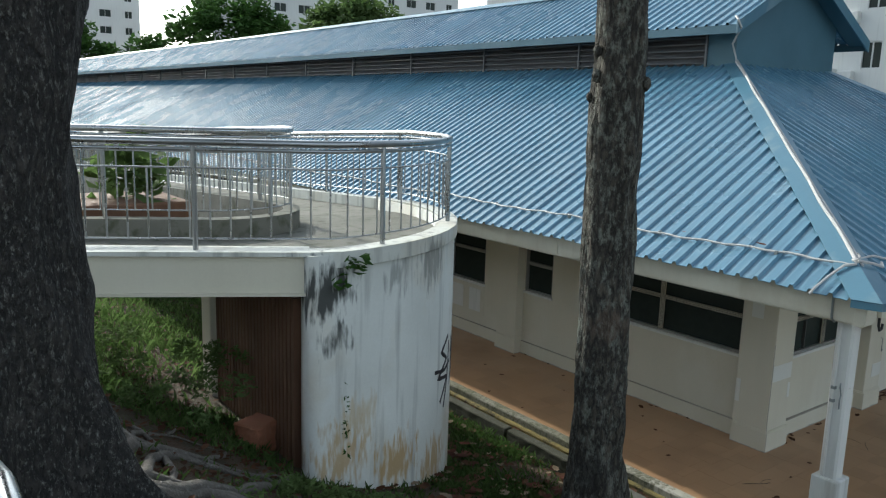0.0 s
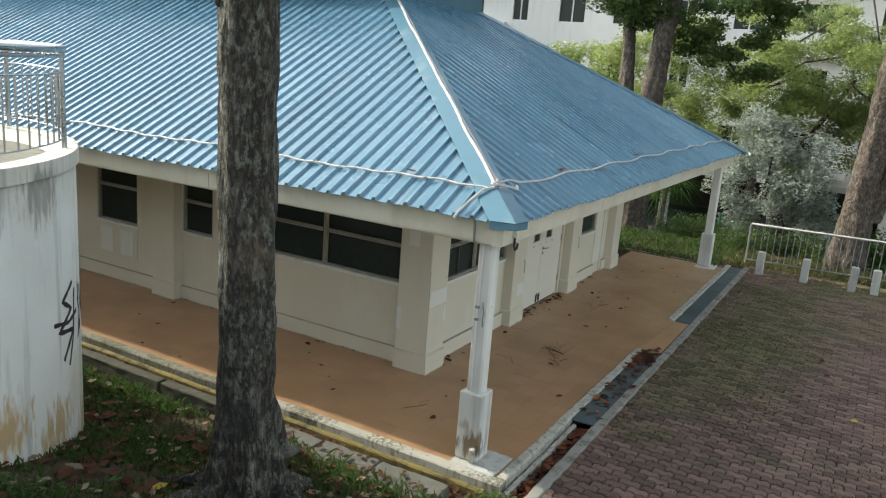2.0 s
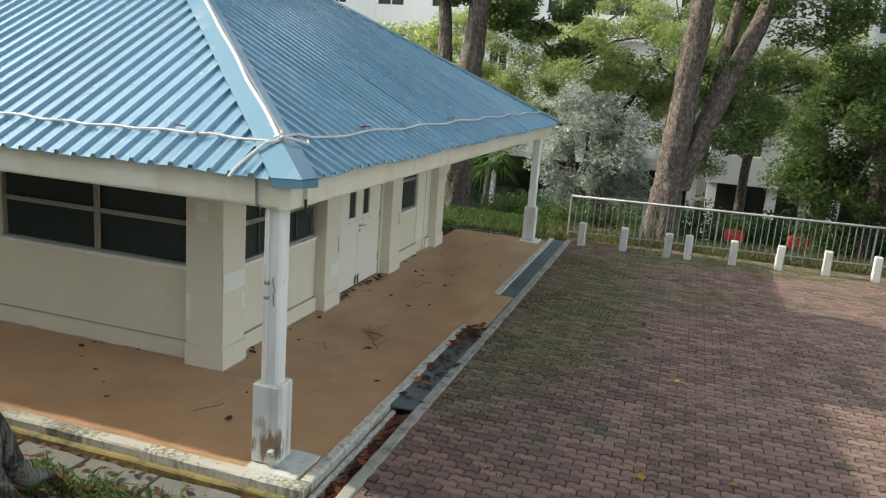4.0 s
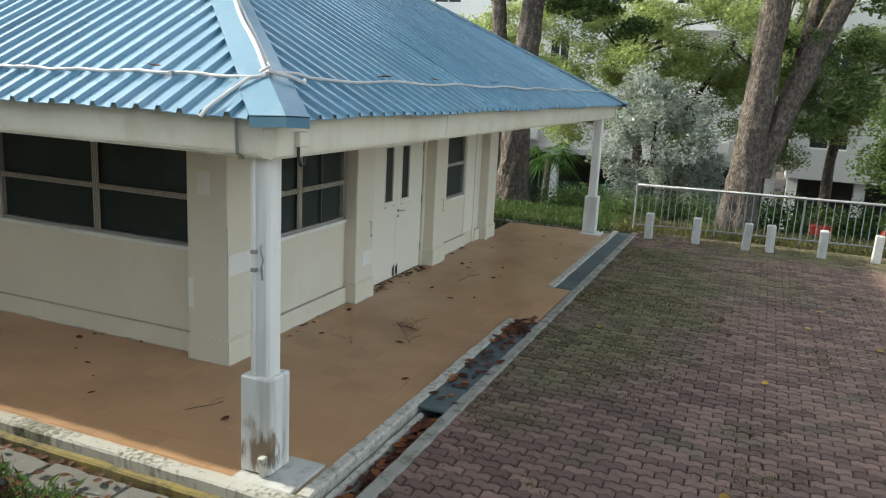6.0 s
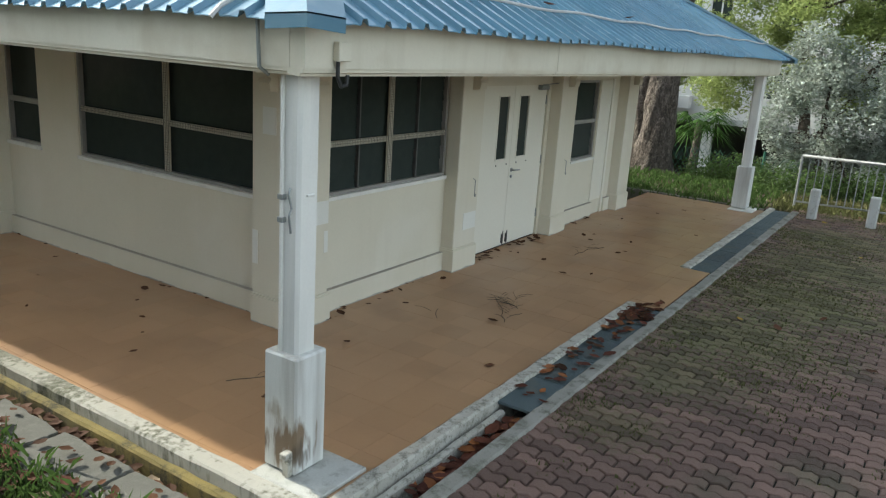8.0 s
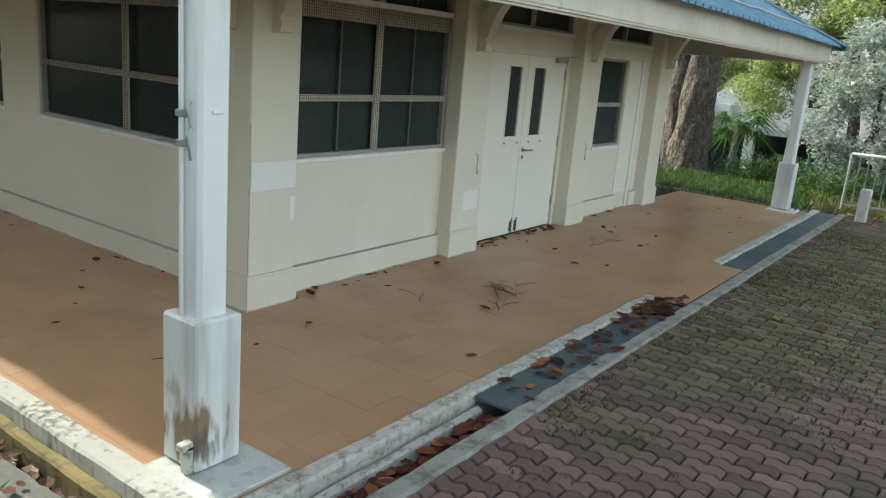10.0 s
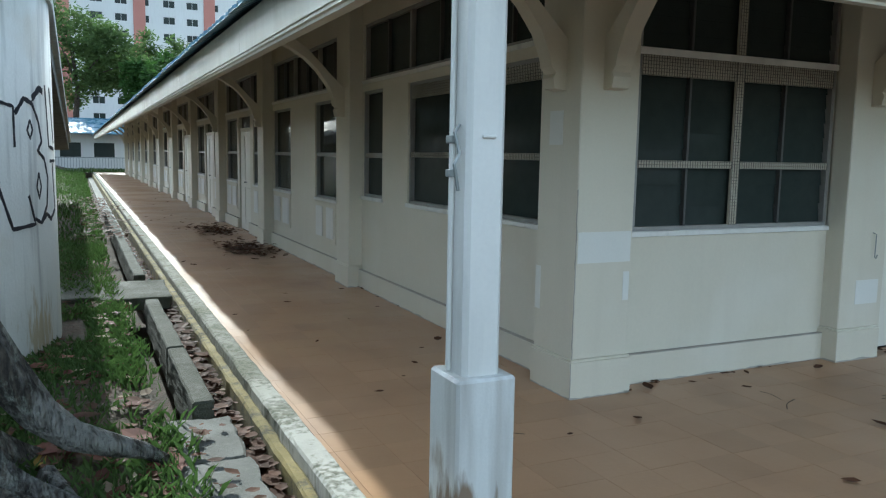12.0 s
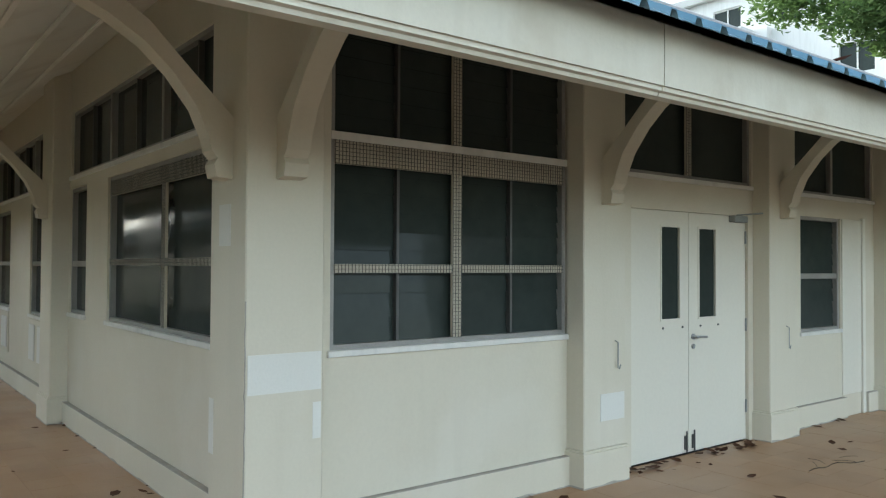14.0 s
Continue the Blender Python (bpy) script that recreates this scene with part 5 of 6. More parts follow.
mid = tree("straight dark-barked tree with lichen patches beside the drain", (bx, by, bz), [([(bx, by, bz), (bx, by, bz + 1.0), (bx - 0.05, by + 0.0, bz + 3.6), (bx - 0.10, by - 0.03, bz + 6.5)], [0.255, 0.232, 0.222, 0.20])],
     clumped((bx - 0.4, by, bz + 9.0), (2.2, 2.2, 1.2), 14, 0.6, 1.1, 5), 4000, 0.15, LEAFDARK, BARKLICHEN, 21, flare=1.5, lobes=6, rough=0.08)
for i in range(9):
    a = radians(i * 40 + rr.uniform(-10, 10))
    pts, x, y = [], bx + 0.25 * math.cos(a), by + 0.25 * math.sin(a)
    for k in range(6):
        pts.append((x, y, 0.16 - 0.045 * k))
        a += rr.uniform(-0.25, 0.25)
        x, y = x + 0.16 * math.cos(a), y + 0.16 * math.sin(a)
    root(mid, pts, 0.075, BARKLICHEN)

root(mid, [(-3.65, -0.42, 1.08), (-3.45, -0.39, 0.82), (-3.32, -0.36, 0.60), (-3.19, -0.32, 0.40), (-3.05, -0.28, 0.27), (-2.87, -0.20, 0.18), (-2.72, -0.13, 0.11), (-2.55, -0.06, 0.02)], 0.14, BARKLICHEN)
root(mid, [(-3.17, -0.26, 0.08), (-3.09, -0.41, 0.05), (-2.99, -0.58, 0.0)], 0.05, BARKLICHEN)
for x, y, z, r in ((-4.04, -0.39, 4.73, 0.037), (-4.03, -0.39, 4.53, 0.043), (-3.67, -0.61, 4.48, 0.046), (-3.97, -0.28, 4.36, 0.037)):
    bm = bmesh.new()
    bmesh.ops.create_icosphere(bm, subdivisions=3, radius=r)
    for v in bm.verts:
        v.co *= 1 + 0.35 * noise.noise(v.co * 22 + Vector((z, 0, 0)))
        v.co = Vector((x, y, z)) + Vector((v.co.x, v.co.y, v.co.z * 1.25))
    part("knot", bm, BARKLICHEN, mid, "swollen knot on the trunk", smooth=True)
# trees behind the railing
tree("broad old tree with a forked furrowed trunk behind the railing", (12.6, -3.95, -0.3), [([(12.6, -3.95, -0.3), (12.62, -4.0, 1.2), (12.7, -4.1, 3.0), (12.9, -4.35, 8.0)], [0.42, 0.36, 0.30, 0.24]), ([(12.7, -4.2, 1.2), (12.95, -4.62, 2.6), (13.3, -5.4, 4.8), (13.8, -6.4, 7.4)], [0.29, 0.27, 0.23, 0.18]),
     ([(13.1, -4.6, 2.6), (13.6, -4.9, 4.2), (14.2, -5.2, 6.8)], [0.16, 0.15, 0.12])],
     clumped((13.6, -5.6, 8.0), (3.5, 4.5, 1.5), 22, 0.6, 1.1, 4) + clumped((13.5, -5.2, 3.8), (0.5, 1.0, 2.0), 16, 0.2, 0.45, 9) + clumped((13.9, -6.3, 5.9), (0.9, 2.0, 1.1), 18, 0.3, 0.6, 19), 32000, 0.085, LEAF, BARKBROWN, 31, flare=0.5, rough=0.1, move=(-0.23, -0.37))
tree("dark leafy tree with a stout fluted trunk", (13.4, 1.6, -0.3), [([(13.4, 1.6, -0.3), (13.45, 1.55, 2.0), (13.6, 1.4, 5.0), (13.9, 1.2, 7.5)], [0.44, 0.34, 0.28, 0.22]), ([(13.5, 1.9, -0.2), (13.6, 2.1, 2.5), (13.9, 2.5, 6.0)], [0.28, 0.22, 0.16])],
     clumped((14.2, 0.7, 6.2), (1.6, 2.6, 1.3), 26, 0.3, 0.7, 14) + clumped((14.0, -0.3, 4.9), (0.8, 1.3, 0.7), 12, 0.25, 0.5, 18) + clumped((14.2, 3.0, 7.5), (2.0, 2.0, 1.5), 10, 0.5, 0.9, 15), 26000, 0.085, LEAF, BARKBROWN, 41, flare=0.55, lobes=7, rough=0.1, flat=0.45, move=(-0.11, -0.31))
tree("feathery lime-green tree in the garden below", (20.0, -0.5, -3.0), [([(20, -0.5, -3.0), (20.1, -0.4, 1.0), (20.4, 0.2, 4.2)], [0.2, 0.15, 0.1]), ([(20.05, -0.45, 0.0), (20.6, -1.8, 2.5), (21.0, -2.9, 4.6)], [0.12, 0.1, 0.06])],
     clumped((20.4, -0.2, 4.0), (1.5, 5.6, 2.9), 80, 0.35, 0.7, 24), 62000, 0.065, LEAFLIME, BARKBROWN, 51, flat=0.6, move=(-0.3, -0.5))
tree("loose olive-green tree before the flats", (22.0, -3.6, -3.0), [([(22.0, -3.6, -3.0), (22.0, -3.7, 0.5), (22.2, -3.9, 3.0)], [0.16, 0.13, 0.08])],
     clumped((22.0, -3.4, 4.2), (1.2, 4.6, 3.4), 70, 0.3, 0.65, 54), 42000, 0.062, LEAFOLIVE, BARKBROWN, 55, flat=0.7, move=(-0.44, -0.68))
tree("silvery-leaved bushy tree in the garden below", (17.6, -1.3, -2.6), [([(17.6, -1.3, -2.6), (17.6, -1.3, -0.5), (17.7, -1.2, 1.4)], [0.12, 0.1, 0.06])],
     clumped((17.6, -1.5, 0.9), (0.9, 1.8, 2.1), 44, 0.25, 0.5, 34) + clumped((17.7, -0.8, 2.8), (0.5, 0.5, 0.9), 9, 0.2, 0.4, 35), 26000, 0.065, LEAFSILVER, BARKBROWN, 61, flat=0.9, move=(-0.26, -0.48))
tree("dense green tree beside the car park", (17.5, -9.3, -3.0), [([(17.5, -9.3, -3.0), (17.5, -9.3, 0.0), (17.6, -9.4, 2.5)], [0.25, 0.2, 0.14])],
     clumped((17.5, -10.0, 2.4), (1.7, 3.4, 3.6), 90, 0.35, 0.75, 44), 64000, 0.08, LEAF, BARKBROWN, 71, flat=0.75, move=(-0.54, -0.52))
tree("dense green tree behind the railing", (18.5, -13.5, -3.0), [([(18.5, -13.5, -3.0), (18.5, -13.5, 0.0), (18.5, -13.6, 3.0)], [0.25, 0.2, 0.14])],
     clumped((18.5, -13.5, 2.8), (2.0, 2.6, 3.4), 36, 0.5, 0.9, 45), 20000, 0.11, LEAF, BARKBROWN, 72, flat=0.8, move=(-0.6, -0.55))
tree("bright green tree among the flats", (23.0, -6.0, -3.0), [([(23, -6.0, -3.0), (23.1, -6.0, 1.0), (23.1, -6.3, 4.0)], [0.2, 0.16, 0.1])],
     clumped((23.0, -6.6, 4.2), (1.5, 3.2, 2.4), 36, 0.4, 0.8, 46), 20000, 0.085, LEAFLIME, BARKBROWN, 73, move=(-0.5, -0.75))
tree("bright green tree among the flats", (24.0, 6.0, -3.0), [([(24, 6, -3.0), (24.1, 6, 1.0), (24.1, 6, 4.0)], [0.2, 0.16, 0.1])],
     clumped((24.0, 6.4, 3.6), (1.5, 4.2, 2.2), 40, 0.4, 0.9, 47), 22000, 0.09, LEAFLIME, BARKBROWN, 74, move=(-0.4, -0.7))
for i, (x, y, z, w, leaf, s) in enumerate(((20, 72, 9.5, 7, LEAFDARK, 0.4), (31, 66, 10.5, 5, LEAF, 0.4), (6, 78, 8.0, 5, LEAFDARK, 0.4), (-3.5, 84, 10.5, 5.5, LEAF, 0.3), (3.0, 90, 10.5, 5.5, LEAF, 0.3), (-9.5, 86, 13, 5, LEAF, 0.3))):
    tree("large leafy tree beyond the far end of the building", (x, y, 0), [([(x, y, 0), (x, y + 0.2, z * 0.4), (x + 0.3, y, z * 0.75)], [0.4, 0.3, 0.2])], clumped((x, y, z), (w, w, z * 0.42), 34, 1.0, 1.9, 80 + i), 9000, s, leaf, BARKBROWN, 90 + i, flat=0.7, move=(0.6, -1.8))

palm = thing("palm", (16.02, 1.15, -2.3), "dark fan-leaved palm behind the gallery", "palm")
part("stem", bar([(16.02, 1.15, -2.4), (16.02, 1.1, -0.5), (16.07, 1.05, 1.0)], 0.1, 8, [0.13, 0.11, 0.09]), BARKBROWN, palm, smooth=True)
fr = random.Random(4)
for i in range(26):
    a, lift = fr.uniform(0, 6.28), fr.uniform(-0.5, 0.9)
    reach = fr.uniform(0.9, 1.4)
    o = Vector((16.07, 1.05, 1.0))
    d = Vector((math.cos(a), math.sin(a), lift)).normalized()
    verts, faces = [], []
    side = d.cross(Vector((0, 0, 1))).normalized()
    for k in range(11):
        t = (k - 5) / 5 * 1.1
        tip = o + (d * math.cos(t) + side * math.sin(t)) * reach - Vector((0, 0, 0.35 * reach + 0.1 * abs(t)))
        root_ = o + d * reach * 0.45
        b = len(verts)
        cross = (tip - root_).cross(Vector((0, 0, 1))).normalized() * 0.022
        verts += [root_ - cross, root_ + cross, tip]
        faces.append((b, b + 1, b + 2))
    raw("frond", verts, faces, LEAFDARK, palm)
foliage("hedge", [(13.4 + 0.5 * math.sin(i), -3.65 + i * 0.42, -0.05 + 0.12 * math.sin(i * 2.1), 0.5) for i in range(10)], 14000, 0.05, LEAF, None, 5, 0.9)
tagged(bpy.data.objects["hedge"], "low clipped green hedge behind the railing", "hedge")
foliage("shrub", clumped((-6.7, 3.95, 3.5), (0.35, 0.35, 0.35), 7, 0.15, 0.26, 3), 150, 0.16, LEAF, None, 6, 1.0)
tagged(bpy.data.objects["shrub"], "broad-leaved shrub growing in the ramp's planter", "shrub")
tagged(part("planter", boxes(((-7.3, 3.45, 2.5), (-6.1, 4.65, 3.15)), bevel=0.02), RUSTY), "dark brown planter inside the ramp's bend", "planter")

# ---- railing and bollards at the edge of the paving ----
def fence_x(y):
    return 10.86 + 0.10 * (-2.3 - y)


fence = thing("fence", (fence_x(-6), -6, 0), "pale galvanised steel railing at the edge of the paving", "railing")
part("top_rail", bar([(fence_x(-2.3), -2.3, 0.97), (fence_x(-15), -15, 0.97)], 0.028, 8), RAILGREY, fence, smooth=True)
part("bottom_rail", bar([(fence_x(-2.3), -2.3, 0.12), (fence_x(-15), -15, 0.12)], 0.018, 8), RAILGREY, fence, smooth=True)
post = bpy.data.meshes.new("post")
bm = bar([(0, 0, -0.05), (0, 0, 0.97)], 0.022, 8)
bm.to_mesh(post), bm.free(), post.materials.append(RAILGREY)
thin = bpy.data.meshes.new("baluster")
bm = bar([(0, 0, 0.12), (0, 0, 0.96)], 0.010, 6)
bm.to_mesh(thin), bm.free(), thin.materials.append(RAILGREY)
for i in range(92):
    y = -2.3 - i * 0.138
    ob = new("post" if i % 12 == 0 else "baluster", post if i % 12 == 0 else thin)
    ob.parent = fence
    ob.matrix_parent_inverse = Matrix.Translation(-fence.location)
    ob.location = (fence_x(y), y, 0)


def bollard():
    bm = boxes(((-0.07, -0.08, -0.08), (0.07, 0.08, 0.53)), bevel=0.02)
    bmesh.ops.subdivide_edges(bm, edges=[e for e in bm.edges if e.calc_length() > 0.4], cuts=4)
    for v in bm.verts:
        v.co.x += 0.006 * noise.noise(v.co * 9)
        v.co.y += 0.006 * noise.noise(v.co * 9 + Vector((3, 0, 0)))
    return tagged(part("bollard", bm, BOLLARD), "short white-painted concrete bollard with peeling paint", "bollard", "bollards")


first = bollard()
spots = [(10.06, -2.73), (10.09, -3.66), (10.11, -4.61), (10.18, -5.05), (10.22, -5.98), (10.33, -6.92), (10.42, -7.87), (10.46, -8.83)]
first.location = (*spots[0], -0.02)
for i, (x, y) in enumerate(spots[1:]):
    copy_thing(first, pose(x, y, -0.02, 1.5 * math.sin(i * 2), 1.2 * math.cos(i * 3), 4 * math.sin(i)))

mesh_fence = thing("chain_fence", (14.3, 1.6, -1), "green chain-link fence behind the trees", "fence")
bm = bmesh.new()
for i in range(60):
    for sgn in (-1, 1):
        y = -0.9 + i * 0.12
        tube(bm, [(14.3, y, -1.0), (14.3, y + sgn * 0.9, 0.5)], 0.006, 3)
part("mesh", bm, GREENMESH, mesh_fence, kind="stuff")
for y in (-1.0, 1.6, 4.2, 6.6):
    part("post", bar([(14.3, y, -1.4), (14.3, y, 0.6)], 0.03, 6), GREENMESH, mesh_fence)


# ---- blocks of flats ----
def flats(name, label, x0, x1, y0, y1, z0, storeys, wins, material, raised=True, high=2.8, balcony=(), face="x", stripe=()):
    """A block of flats: storeys of windows on the side that faces the camera, set on columns."""
    b = thing(name, ((x0 + x1) / 2, (y0 + y1) / 2, z0), label, "apartment building")
    base = z0 + (3.1 if raised else 0)
    top = base + storeys * high
    holes = []
    lo_, hi_ = (y0, y1) if face == "x" else (x0, x1)
    step = (hi_ - lo_) / wins
    for s in range(storeys):
        for k in range(wins):
            c = lo_ + (k + 0.5) * step
            w = step * (0.24 if k % 3 else 0.15)
            holes.append((c - w, c + w, base + s * high + 0.95, base + s * high + 2.25))
    if face == "x":
        bm = wall_with_holes("y", x0, 0.25, y0, y1, base, top, holes)
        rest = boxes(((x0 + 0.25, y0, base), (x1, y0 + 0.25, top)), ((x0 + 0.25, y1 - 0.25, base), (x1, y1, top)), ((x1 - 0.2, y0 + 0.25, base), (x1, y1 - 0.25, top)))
    else:
        bm = wall_with_holes("x", y0, 0.25, x0, x1, base, top, holes)
        rest = boxes(((x0, y0 + 0.25, base), (x0 + 0.25, y1, top)), ((x1 - 0.25, y0 + 0.25, base), (x1, y1, top)), ((x0 + 0.25, y1 - 0.2, base), (x1 - 0.25, y1, top)))
    part("wall", bm, material, b)
    # Side and back walls and roof always take the grey, whatever faces front.
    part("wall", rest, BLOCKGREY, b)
    part("roof", boxes(((x0 - 0.3, y0 - 0.3, top), (x1 + 0.3, y1 + 0.3, top + 0.35)), ((x0, y0, base - 0.25), (x1, y1, base))), BLOCKGREY, b)
    put = (lambda a, d, z: (x0 + d, a, z)) if face == "x" else (lambda a, d, z: (a, y0 + d, z))
    for a0, a1, h0, h1 in holes:
        w = part("window", slab(put, a0, a1, 0.12, 0.16, h0, h1), GLASS, b)
        bm = bmesh.new()
        for p0, p1, q0, q1 in ((a0, a1, h0, h0 + 0.06), (a0, a1, h1 - 0.06, h1), ((a0 + a1) / 2 - 0.03, (a0 + a1) / 2 + 0.03, h0, h1)):
            p, q = put(p0, 0.07, q0), put(p1, 0.12, q1)
            box(bm, tuple(min(m, n) for m, n in zip(p, q)), tuple(max(m, n) for m, n in zip(p, q)))
        part("window_frame", bm, BLOCKWALL, w)
    for k, s in balcony:
        c = lo_ + (k + 0.5) * step
        zb = base + s * high
        part("balcony", slab(put, c - step * 0.45, c + step * 0.45, -1.0, 0.0, zb - 0.12, zb + 0.95), BLOCKWALL, b)
        part("air_unit", slab(put, c - step * 0.45 - 0.9, c - step * 0.45 - 0.2, -0.4, 0.0, zb + 0.3, zb + 0.85, 0.02), BLOCKWALL, b)
    for a0, a1 in stripe:
        part("stripe", slab(put, a0, a1, -0.15, -0.004, base, top), SALMON, b, "salmon-painted vertical fin")
    if raised:
        n = max(2, int((hi_ - lo_) / 4.5))
        for k in range(n + 1):
            c = lo_ + 0.3 + (hi_ - lo_ - 0.6) * k / n
            part("column", slab(put, c - 0.2, c + 0.2, 0.3, 0.7, z0, base - 0.25), BLOCKWALL, b)
        part("void_wall", slab(put, lo_ + 0.5, hi_ - 0.5, 9.0, 9.2, z0, base - 0.25), ROOM, b)
    return b


flats("apartment_block", "white block of flats with balconies on open ground-floor columns", 30.4, 41.4, -5.4, 29.2, -3.0, 5, 12, BLOCKWALL, balcony=[(k, s) for s in range(5) for k in (1, 4, 7, 10)])
flats("apartment_block", "pale grey wing of flats above a dark parking deck", 27.9, 41.4, -11.1, -5.6, -3.0, 5, 2, BLOCKGREY)
flats("apartment_block", "white block of flats behind the car park trees", 32.3, 43.3, -41.0, -11.3, -3.0, 5, 11, BLOCKWALL, balcony=[(k, s) for s in range(5) for k in (1, 3, 6, 9)])
flats("apartment_block", "tall white block of flats with salmon fins", -17.0, 35.0, 146.4, 158.4, 0.0, 13, 13, BLOCKWALL, raised=False, high=2.9, face="y", stripe=[(-5.2, -3.2), (7.0, 9.0), (19.0, 21.0)])
flats("apartment_block", "distant white block of flats", 38.4, 78.4, 107.4, 119.4, 0.0, 9, 10, BLOCKWALL, raised=False, face="y")
flats("apartment_block", "white block of flats beyond the roof", 44.3, 55.3, 16.8, 58.8, -2.0, 7, 12, BLOCKWALL, raised=False)
low = thing("covered_walkway", (-6, 66, 0), "low white building with a pale blue metal roof", "building")
part("wall", wall_with_holes("x", 68.0, 0.25, -14.0, 12.0, 0.0, 3.0, [(-12 + i * 2.6, -10.4 + i * 2.6, 1.0, 2.2) for i in range(9)]), BLOCKWALL, low)
part("roof", extrude([(66.0, 2.9), (66.0, 3.0), (72.0, 4.4), (72.0, 4.2)], "x", -15.0, 13.0), SHEET, low, "pale blue metal roof")
part("back_wall", boxes(((-14.0, 72.0, 0.0), (12.0, 72.2, 4.2))), BLOCKWALL, low)
for i in range(9):
    part("pane", boxes(((-12 + i * 2.6, 68.1, 1.0), (-10.4 + i * 2.6, 68.14, 2.2))), GLASS, low)
far_fence = thing("fence", (-4, 60, 0), "low pale railing at the end of the lawn", "railing")
bm = bmesh.new()
for i in range(60):
    box(bm, (-10 + i * 0.2, 60.0, 0.0), (-9.97 + i * 0.2, 60.03, 1.0))
part("bars", bm, GALV, far_fence, kind="stuff")
part("top_rail", boxes(((-10, 59.98, 1.0), (2, 60.05, 1.06))), GALV, far_fence)
yard = boxes(((19.0, -40, -3.1), (32.5, 30, -2.97)))
tagged(part("road", yard, ASPHALT), "dark asphalt car park below the trees", "road", kind="structure")


def parked_car(x, y, material, label):
    c = thing("car", (x, y, -2.97), label, "car")
    outline = [(-2.1, 0.35), (-2.1, 0.75), (-1.9, 0.95), (-1.2, 1.0), (-0.6, 1.45), (0.9, 1.45), (1.5, 1.0), (2.05, 0.9), (2.1, 0.35)]
    part("body", extrude([(y + u, -2.97 + z) for u, z in outline], "x", x - 0.85, x + 0.85), material, c)
    part("window", extrude([(y + u, -2.97 + z) for u, z in ((-1.05, 1.03), (-0.55, 1.38), (0.85, 1.38), (1.3, 1.03))], "x", x - 0.87, x - 0.84), GLASS, c)
    for u in (-1.3, 1.3):
        w = part("wheel", bar([(x - 0.87, y + u, -2.65), (x - 0.65, y + u, -2.65)], 0.32, 16), BLACK, c)
        part("rim", bar([(x - 0.885, y + u, -2.65), (x - 0.86, y + u, -2.65)], 0.19, 12), GALV, w)


parked_car(29.0, -8.2, CARPAINT, "dark car parked under the flats")
parked_car(23.8, -13.7, CARPAINT, "dark car parked beside the trees")
for x, y, w in ((16.6, -6.37, 0.55), (16.8, -8.2, 0.7)):
    p = thing("planter", (x, y, -2.6), "red plastic planter with low greenery behind the railing", "planter", "red planters")
    z = -0.2
    part("tub", boxes(((x, y - w / 2, z - 0.45), (x + 0.4, y + w / 2, z - 0.12)), bevel=0.03), REDPLASTIC, p)
    part("stand", boxes(((x + 0.05, y - w / 2 + 0.1, -3.0), (x + 0.45, y + w / 2 - 0.1, z - 0.45))), CONCRETE, p)
    foliage("greenery", [(x + 0.25, y, z + 0.1, 0.45)], 300, 0.08, LEAF, p, 7)
foliage("shrubs", [(14.9 + math.sin(i * 1.7), -4.9 - i * 0.55, -1.6 + 0.25 * math.sin(i), 0.65) for i in range(16)], 11000, 0.08, LEAF, None, 12, 0.9, kind="stuff")
foliage("bushes", [(18.6 + 1.2 * math.sin(i * 2.3), -3.0 - i * 0.42, -1.5 + 0.9 * abs(math.sin(i * 1.3)), 0.55 + 0.25 * abs(math.sin(i * 0.7))) for i in range(20)], 16000, 0.085, LEAFDARK, None, 22, 0.9, kind="stuff")
tagged(bpy.data.objects["bushes"], "tall dark green bushes along the car park", "bushes")
foliage("corner_weed", [(-2.42, -2.18, 0.06, 0.16), (-2.30, -2.30, 0.04, 0.14), (-2.58, -2.05, 0.06, 0.14)], 420, 0.04, LEAF, None, 23, 0.9)
tagged(bpy.data.objects["corner_weed"], "bushy green weed at the drain's corner", "weed", kind="stuff")
tagged(bpy.data.objects["shrubs"], "mixed low shrubs on the slope behind the railing", "shrubs")


# ---- grass, weeds, dead leaves ----
def blades(name, spots, height, material, label, seed, width=0.010):
    """Grass: one bent pointed blade at each of the spots (x, y, z)."""
    g = np.random.RandomState(seed)
    p = np.array(spots)
    n = len(p)
    a = g.rand(n) * 6.283
    h = height * (0.45 + 0.9 * g.rand(n))
    side = np.stack([np.cos(a), np.sin(a), np.zeros(n)], 1) * width * (0.6 + 0.8 * g.rand(n))[:, None]
    lean = np.stack([-np.sin(a), np.cos(a), np.zeros(n)], 1) * (h * (0.2 + 0.7 * g.rand(n)))[:, None]
    up = np.stack([np.zeros(n), np.zeros(n), h], 1)
    quad = np.stack([p - side, p + side, p + lean * 0.35 + up * 0.65 + side * 0.7, p + lean + up], 1).reshape(-1, 3)
    i = np.arange(n)[:, None] * 4
    faces = np.concatenate([i + np.array([[0, 1, 2]]), i + np.array([[0, 2, 3]])])
    return tagged(raw(name, quad.tolist(), faces.tolist(), material), label, "grass", kind="stuff")


def in_tower(x, y):
    return (x - TC[0]) ** 2 + (y - TC[1]) ** 2 < TR ** 2 and x > -6.15 and y < 3.3 or abs(x - TC[0] - TR) < 0.2 and 3 < y < 4


